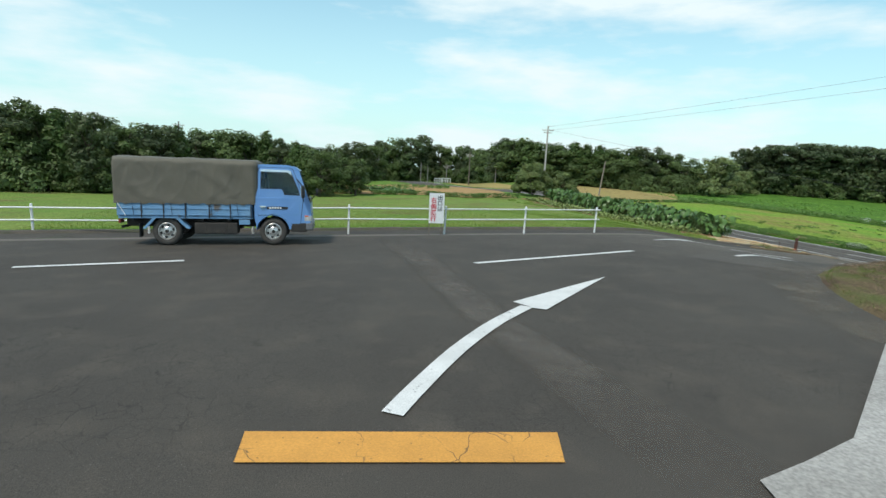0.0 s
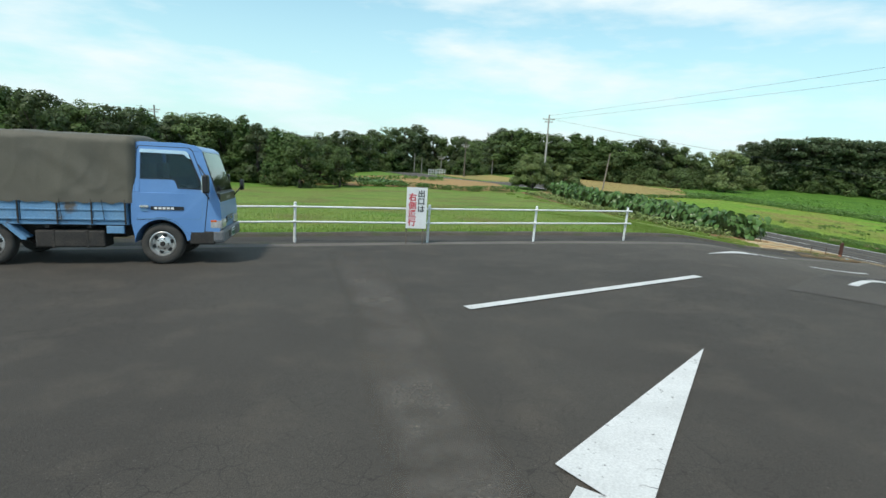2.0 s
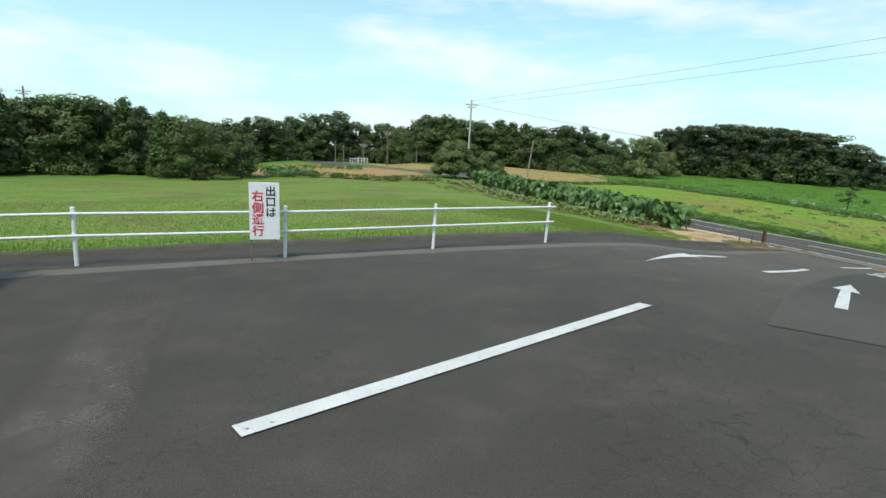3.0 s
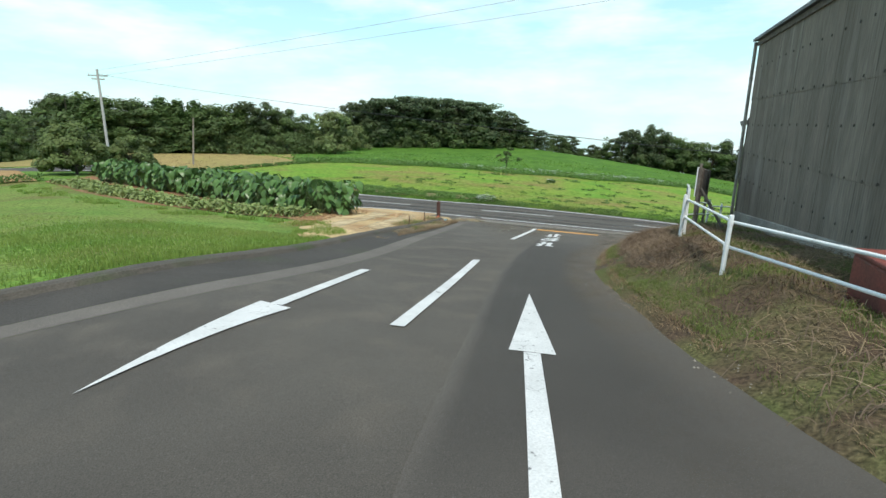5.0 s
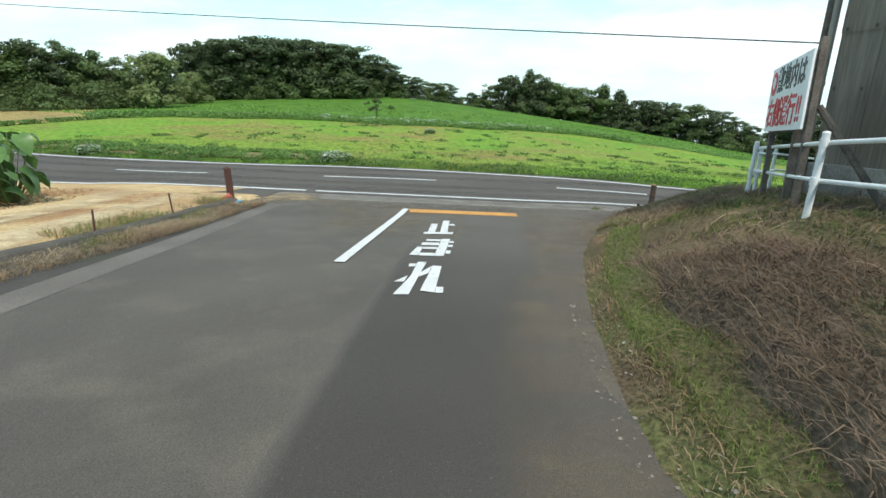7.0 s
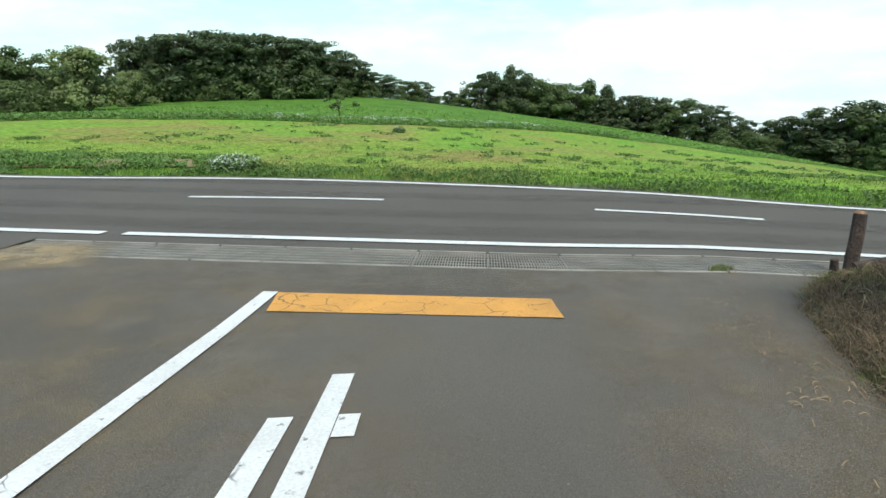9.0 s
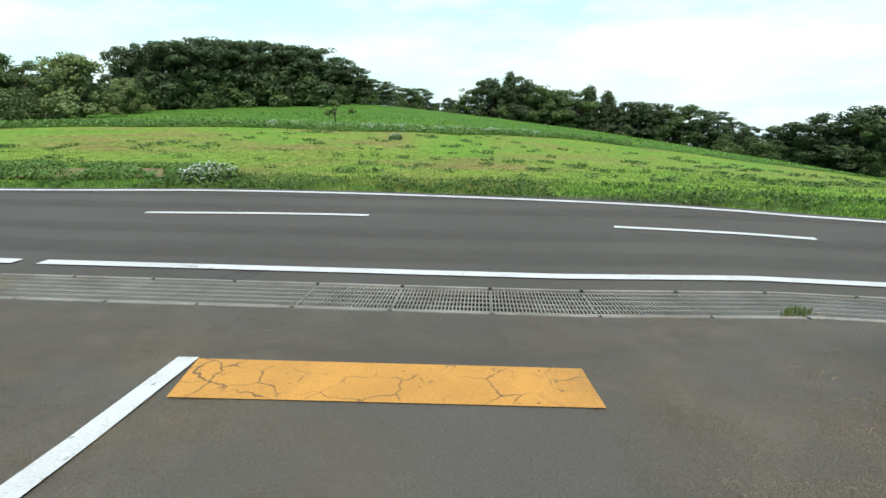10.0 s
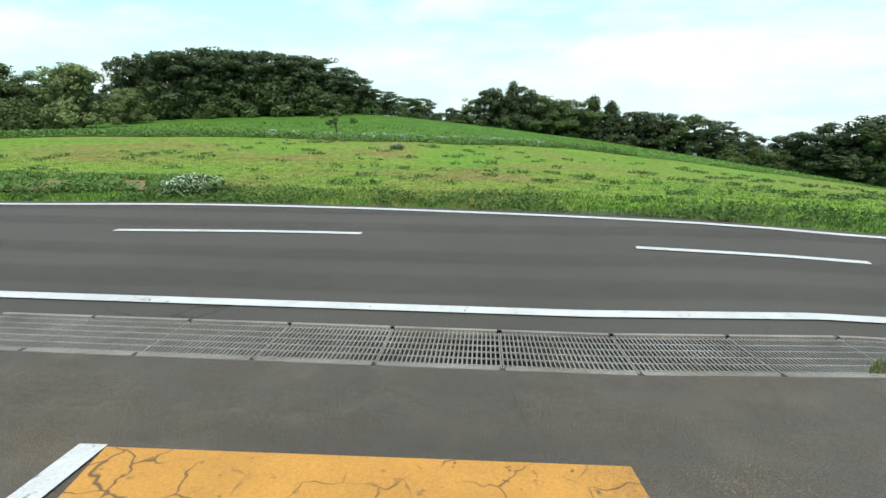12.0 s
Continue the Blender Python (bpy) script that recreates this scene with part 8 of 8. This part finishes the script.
# clods of earth round the crops
M_CLOD = mat("earth clods", (0.27, 0.155, 0.07), (0.34, 0.23, 0.11), rough=0.95, scale=8, fine=50, bump=0.6, rand=0.3)
clod_rng = random.Random(31)
cv, cf = [], []
for x, y in scatter([(13.0, 22.3), (15.0, 24.6), (17.6, 26.4), (18.6, 28.0)], [(13.2, 24.2), (15.2, 26.4), (17.2, 28.4), (17.6, 30.5)], 900, 31):
    s0, z0, b0 = clod_rng.uniform(0.012, 0.05), drive_z(x, y) + 0.035, len(cv)
    for ux, uy, uz in ((1, 0, 0), (0.2, 1, 0.1), (-1, 0.3, 0), (-0.2, -1, 0.1), (0.1, 0.1, 0.8)):
        cv.append((x + ux * s0 * clod_rng.uniform(0.7, 1.3), y + uy * s0 * clod_rng.uniform(0.7, 1.3), z0 + uz * s0))
    cf += [(b0 + i, b0 + (i + 1) % 4, b0 + 4) for i in range(4)]
cme = bpy.data.meshes.new("soil_clods")
cme.from_pydata(cv, [], cf)
cme.materials.append(M_CLOD)
tagged(new("soil_clods", cme), "small brown earth clods round the crops", "soil", kind="stuff")

# rough grass round the crop bed and on the stubble
bed_front = [(9.2, 46.0), (9.4, 38.0), (10.4, 30.5), (12.3, 25.3), (13.2, 23.6)]
blades("bed_grass", scatter(offset_line(bed_front, -0.55), offset_line(bed_front, -1.9), 5000, 24, 1.0, clump=0.18), 0.13, 0.022, M_BLADE_LAWN, "rough weeds in front of the crop bed", 24, lean=0.8)
blades("drive_grass", scatter([(11.0, 19.4), (12.2, 22.0), (13.1, 23.5)], [(12.9, 20.3), (13.5, 21.9), (14.3, 23.4)], 2600, 25, 1.0, clump=0.08), 0.075, 0.009, M_BLADE_LAWN, "grass creeping onto the driveway", 25, lean=0.8, lift=0.03)
blades("stubble_straw", scatter([(19.5, 51.5), (24, 55), (36, 62)], [(15.5, 72), (22, 84), (44, 84)], 9000, 26, 1.0, clump=-0.1), 0.12, 0.03, M_STRAW, "dry stubble and weeds of the tan field", 26, lean=1.0)
leaf_stuff("stubble_weeds", scatter([(19.2, 50.8), (23.5, 54), (29, 57.3), (36.2, 61.2)], [(19.8, 52.0), (24, 55.2), (29.5, 58.6), (37.0, 62.6)], 3000, 27, 1.0, clump=-0.1), 0.30, 0.10, M_WEED, "dark weeds along the edge of the tan field", 27)
end_n = [(24.6, 17.7), (25.6, 17.1), (26.5, 15.6), (27.1, 12)]
blades("bank_end_grass", scatter(end_n, [(20.5, 15.0), (21.8, 13.8), (23.0, 12.5), (24.0, 10.0)], 12000, 28, 1.2), 0.11, 0.007, M_STRAW, "dry grass where the bank meets the road", 28, lean=1.2, lie=0.4, lift=0.04)
# fresh grass along the foot of the bank, a pale fringe before it and the brown heap behind
foot = [p for p in s_line if 10.2 < p[0] < 22.5]
heap = resample([p for p in s_line if 13.0 < p[0] < 19.4], 60)
M_HEAP = mat("matted dead brush", (0.135, 0.102, 0.072), (0.085, 0.066, 0.047), rough=0.97, scale=3.0, fine=30, fine_amt=0.4, bump=1.0, col3=(0.100, 0.110, 0.050), scale3=1.6, pos3=(0.54, 0.68), spec=0.1)


def heap_z(x, y):
    """The heap swells over the bank and sinks into it at its ragged rim."""
    d = -side(BANK_A, x, y) + 0.22 * noise.noise((x * 1.6, y * 1.6, 4.0))
    a = x + 0.5 * noise.noise((x * 1.1, y * 1.1, 8.0))
    f = sstep(0.36, 0.75, d) * (1 - sstep(1.2, 1.75, d)) * sstep(13.4, 14.3, a) * (1 - sstep(17.9, 18.8, a))
    return ground_z(x, y) + 0.30 * f + 0.06 * f * noise.noise((x * 3.3, y * 3.3, 1.0)) - 0.16


tagged(sheet("dead_brush", offset_line(heap, -0.25), offset_line(heap, -1.95), heap_z, M_HEAP, across=40, lift=0.05), "brown heap of matted dead brush on the bank", "heap", kind="stuff")
M_FOOT = leafy("mossy green grass", (0.112, 0.158, 0.036), (0.145, 0.182, 0.050), rand=0.4, trans=0.2)
blades("bank_foot_grass", scatter(offset_line(foot, -0.27), offset_line(foot, -0.66), 15000, 31, 1.0, clump=-0.16), 0.05, 0.006, M_FOOT, "mossy green grass strip along the foot of the bank", 31, lean=1.0, lift=0.02)
blades("bank_fringe", scatter(offset_line(foot, 0.03), offset_line(foot, -0.34), 9000, 32, 1.2, clump=-0.10), 0.08, 0.007, M_STRAW, "pale straw fringe at the asphalt edge", 32, lean=1.4, lie=0.6, lift=0.02)
blades("bank_dead_heap", scatter(offset_line(heap, -0.5), offset_line(heap, -1.65), 20000, 33, 1.0), 0.19, 0.006, M_DEAD, "matted dead brown stalks heaped on the bank", 33, lean=1.6, lie=0.6, lift=0.03, height=heap_z)
blades("bank_heap_straw", scatter(offset_line(heap, -0.5), offset_line(heap, -1.8), 2600, 34, 1.0), 0.28, 0.0055, M_STRAW, "pale straws on the brown heap", 34, lean=1.6, lie=0.6, lift=0.06, height=heap_z)
def stalks(name, centres, per, length, material, label, seed, spread=0.35, width=0.006, rise=0.05, height=ground_z):
    """Long bent stalks that lie in sheaves, each sheaf with a lie of its own."""
    rng = np.random.default_rng(seed)
    vs, fs = [], []
    for cx, cy in centres:
        lie = rng.uniform(0, 2 * np.pi)
        for _ in range(max(1, int(per * rng.uniform(0.4, 1.6)))):
            x, y = cx + rng.normal() * spread, cy + rng.normal() * spread
            an, bend = lie + rng.normal() * 0.55, rng.normal() * 0.9
            ln, up = length * rng.uniform(0.4, 1.3), rise * rng.uniform(0.3, 1.6)
            w, b = width * rng.uniform(0.6, 1.3), len(vs)
            for k in range(6):
                f = k / 5
                z = height(x, y) + 0.012 + up * math.sin(math.pi * f)
                px, py = -math.sin(an) * w / 2, math.cos(an) * w / 2
                vs += [(x - px, y - py, z), (x + px, y + py, z + 0.002)]
                an += bend / 5
                x, y = x + math.cos(an) * ln / 5, y + math.sin(an) * ln / 5
            fs += [(b + 2 * k, b + 2 * k + 1, b + 2 * k + 3, b + 2 * k + 2) for k in range(5)]
    me = bpy.data.meshes.new(name)
    me.from_pydata(vs, [], fs)
    me.materials.append(material)
    return tagged(new(name, me), label, "straw", kind="stuff")


def bank_top(x, y):
    """Surface of the bank with the heap on it."""
    return max(ground_z(x, y) + 0.05, heap_z(x, y) + 0.05) if on_heap(x, y) else ground_z(x, y) + 0.05


M_PALE = leafy("bleached straw", (0.43, 0.35, 0.22), (0.30, 0.225, 0.135), rand=0.35, trans=0.1, rough=0.8)
near_bank = [p for p in s_line if 7.5 < p[0] < 20.5]
stalks("bank_sheaves", scatter(offset_line(near_bank, -0.75), offset_line(near_bank, -4.2), 330, 51, 1.0), 14, 0.25, M_STRAW, "sheaves of bent dry straw over the bank", 51, height=bank_top)
stalks("bank_pale_stalks", scatter(offset_line(near_bank, -0.7), offset_line(near_bank, -3.6), 60, 52, 1.0, clump=-0.05), 4, 0.36, M_PALE, "bleached bent stalks lying on the bank", 52, spread=0.28, width=0.0045, rise=0.05, height=bank_top)
stalks("bank_brown_sheaves", scatter(offset_line(near_bank, -0.6), offset_line(near_bank, -3.2), 130, 53, 1.0, clump=0.02), 20, 0.24, M_DEAD, "brown sheaves of dead grass on the bank", 53, spread=0.26, width=0.006, rise=0.06, height=bank_top)
end_out = [(22.3, 17.52), (23.2, 17.80), (24.2, 17.98), (25.0, 17.85), (25.6, 17.35)]
end_in = [(20.3, 15.6), (21.6, 15.5), (22.8, 15.4), (23.8, 15.2), (24.6, 14.8)]
blades("bank_end_straw", scatter(end_out, end_in, 15000, 61, 1.0), 0.11, 0.006, M_STRAW, "matted dry straw on the bank end", 61, lean=1.6, lie=0.5, lift=0.03)
blades("bank_end_stalks", scatter(end_out, end_in, 7000, 62, 1.0, clump=0.0), 0.14, 0.006, M_DEAD, "dead brown stalks on the bank end", 62, lean=1.5, lie=0.5, lift=0.03)
blades("bank_end_tufts", scatter(end_out, end_in, 8000, 63, 1.0, clump=0.05), 0.07, 0.006, M_BLADE_OLIVE, "green tufts on the bank end", 63, lean=0.9, lift=0.03)
stalks("bank_end_pale_stalks", scatter([(21.9, 17.0), (23.1, 17.3), (24.1, 17.5), (25.0, 17.3)], end_in, 60, 64, 1.0), 7, 0.22, M_PALE, "bleached bent straws on the bank end", 64, spread=0.2, width=0.0045, rise=0.05, height=bank_top)
stalks("stray_straw", scatter([(21.2, 17.05), (22.2, 17.50), (23.2, 17.85), (24.4, 18.10), (25.3, 18.10)], [(21.3, 17.40), (22.2, 17.80), (23.2, 18.10), (24.4, 18.35), (25.3, 18.30)], 34, 65, 2.2), 4, 0.07, M_STRAW, "stray straws blown onto the asphalt", 65, spread=0.09, width=0.004, rise=0.010, height=lambda x, y: max(hard(x, y), ground_z(x, y) + 0.03))
blades("stray_tuft", scatter([(24.95, 18.40), (25.15, 18.34)], [(25.0, 18.24), (25.2, 18.18)], 160, 66, 1.0), 0.04, 0.006, M_FOOT, "small green tuft at the drain's edge", 66, lean=0.9, height=hard)
# moss and fresh tufts between the dry grass
blades("bank_moss", scatter(offset_line(near_bank, -0.7), offset_line(near_bank, -4.0), 17000, 54, 1.0, clump=0.10, off_heap=True), 0.06, 0.007, M_FOOT, "fresh green patches between the dry grass", 54, lean=0.9, lift=0.04)
# pale pebbles and bits of leaf on the bare strip at the asphalt edge
pebble_rng = random.Random(55)
pv, pf = [], []
for x, y in scatter(offset_line(near_bank, 0.07), offset_line(near_bank, -0.24), 520, 55, 1.0, clump=-0.1):
    s0, z0, b0 = 0.004 + 0.011 * pebble_rng.random() ** 3, max(hard(x, y) + 0.012, ground_z(x, y) + 0.05), len(pv)
    for ux, uy, uz in ((1, 0, 0), (0.2, 1, 0.1), (-1, 0.3, 0), (-0.2, -1, 0.1), (0.1, 0.1, 0.7)):
        pv.append((x + ux * s0 * pebble_rng.uniform(0.7, 1.3), y + uy * s0 * pebble_rng.uniform(0.7, 1.3), z0 + uz * s0))
    pf += [(b0 + i, b0 + (i + 1) % 4, b0 + 4) for i in range(4)]
pme = bpy.data.meshes.new("pebbles")
pme.from_pydata(pv, [], pf)
pme.materials.append(mat("pale pebbles", (0.30, 0.27, 0.23), (0.19, 0.17, 0.14), rough=0.9, scale=8, fine=50, bump=0.3, rand=0.4))
tagged(new("pebbles", pme), "small pale pebbles along the asphalt edge", "pebbles", kind="stuff")
blades("kerb_straw", scatter(offset_line(n_line[96:102], -0.40), offset_line(n_line[96:102], -0.70), 420, 56, 1.0, clump=0.0), 0.09, 0.006, M_STRAW, "few dry straws on the kerb foot", 56, lean=2.2, lie=0.75, lift=0.03, height=hard)
blades("kerb_pale_straw", scatter(offset_line(n_line[102:], -0.15), offset_line(n_line[102:], -0.70), 900, 57, 1.0, clump=-0.1), 0.13, 0.005, M_PALE, "bleached straws along the driveway kerb", 57, lean=2.2, lie=0.7, lift=0.05, height=hard)
blades("drive_weeds", scatter(offset_line(n_line[106:], 0.05), offset_line(n_line[106:], 0.50), 900, 58, 1.4, clump=0.0), 0.15, 0.007, M_BLADE_OLIVE, "rough weeds between driveway and kerb", 58, lean=1.1, lift=0.04, height=drive_z)
blades("drive_straw", scatter(offset_line(n_line[106:], 0.0), offset_line(n_line[106:], 0.55), 1600, 59, 1.4, clump=-0.1), 0.17, 0.006, M_STRAW, "dry straw between driveway and kerb", 59, lean=1.4, lie=0.3, lift=0.04, height=drive_z)
valley_rim = [(-20, 50.2), (-8, 50.0), (0, 50.6), (5, 47.4), (9.0, 47.2)]
leaf_stuff("lawn_end_weeds", scatter(valley_rim, offset_line(valley_rim, 1.6), 9000, 41, 1.2, clump=-0.1), 0.42, 0.085, M_WEED, "rough weeds where the lawn ends", 41)
leaf_stuff("valley_weeds", scatter([(-16, 60), (-4, 64), (3, 62)], [(-16, 80), (-4, 78), (3, 68)], 4000, 42, 1.0, clump=0.18), 0.35, 0.13, M_WEED, "weeds scattered over the tan field", 42)
blades("kerb_end_straw", scatter(offset_line(n_line[106:], -0.02), offset_line(n_line[106:], -0.72), 2600, 43, 1.0, clump=-0.15), 0.13, 0.006, M_STRAW, "dry grass heaped round the gate post", 43, lean=2.0, lie=0.66, lift=0.05, height=hard)
blades("kerb_end_grass", scatter(offset_line(n_line[104:], 0.05), offset_line(n_line[104:], -0.55), 260, 44, 1.0, clump=0.10), 0.10, 0.007, M_BLADE_OLIVE, "green tufts in the dry grass by the post", 44, lean=1.0, lift=0.06, height=hard)
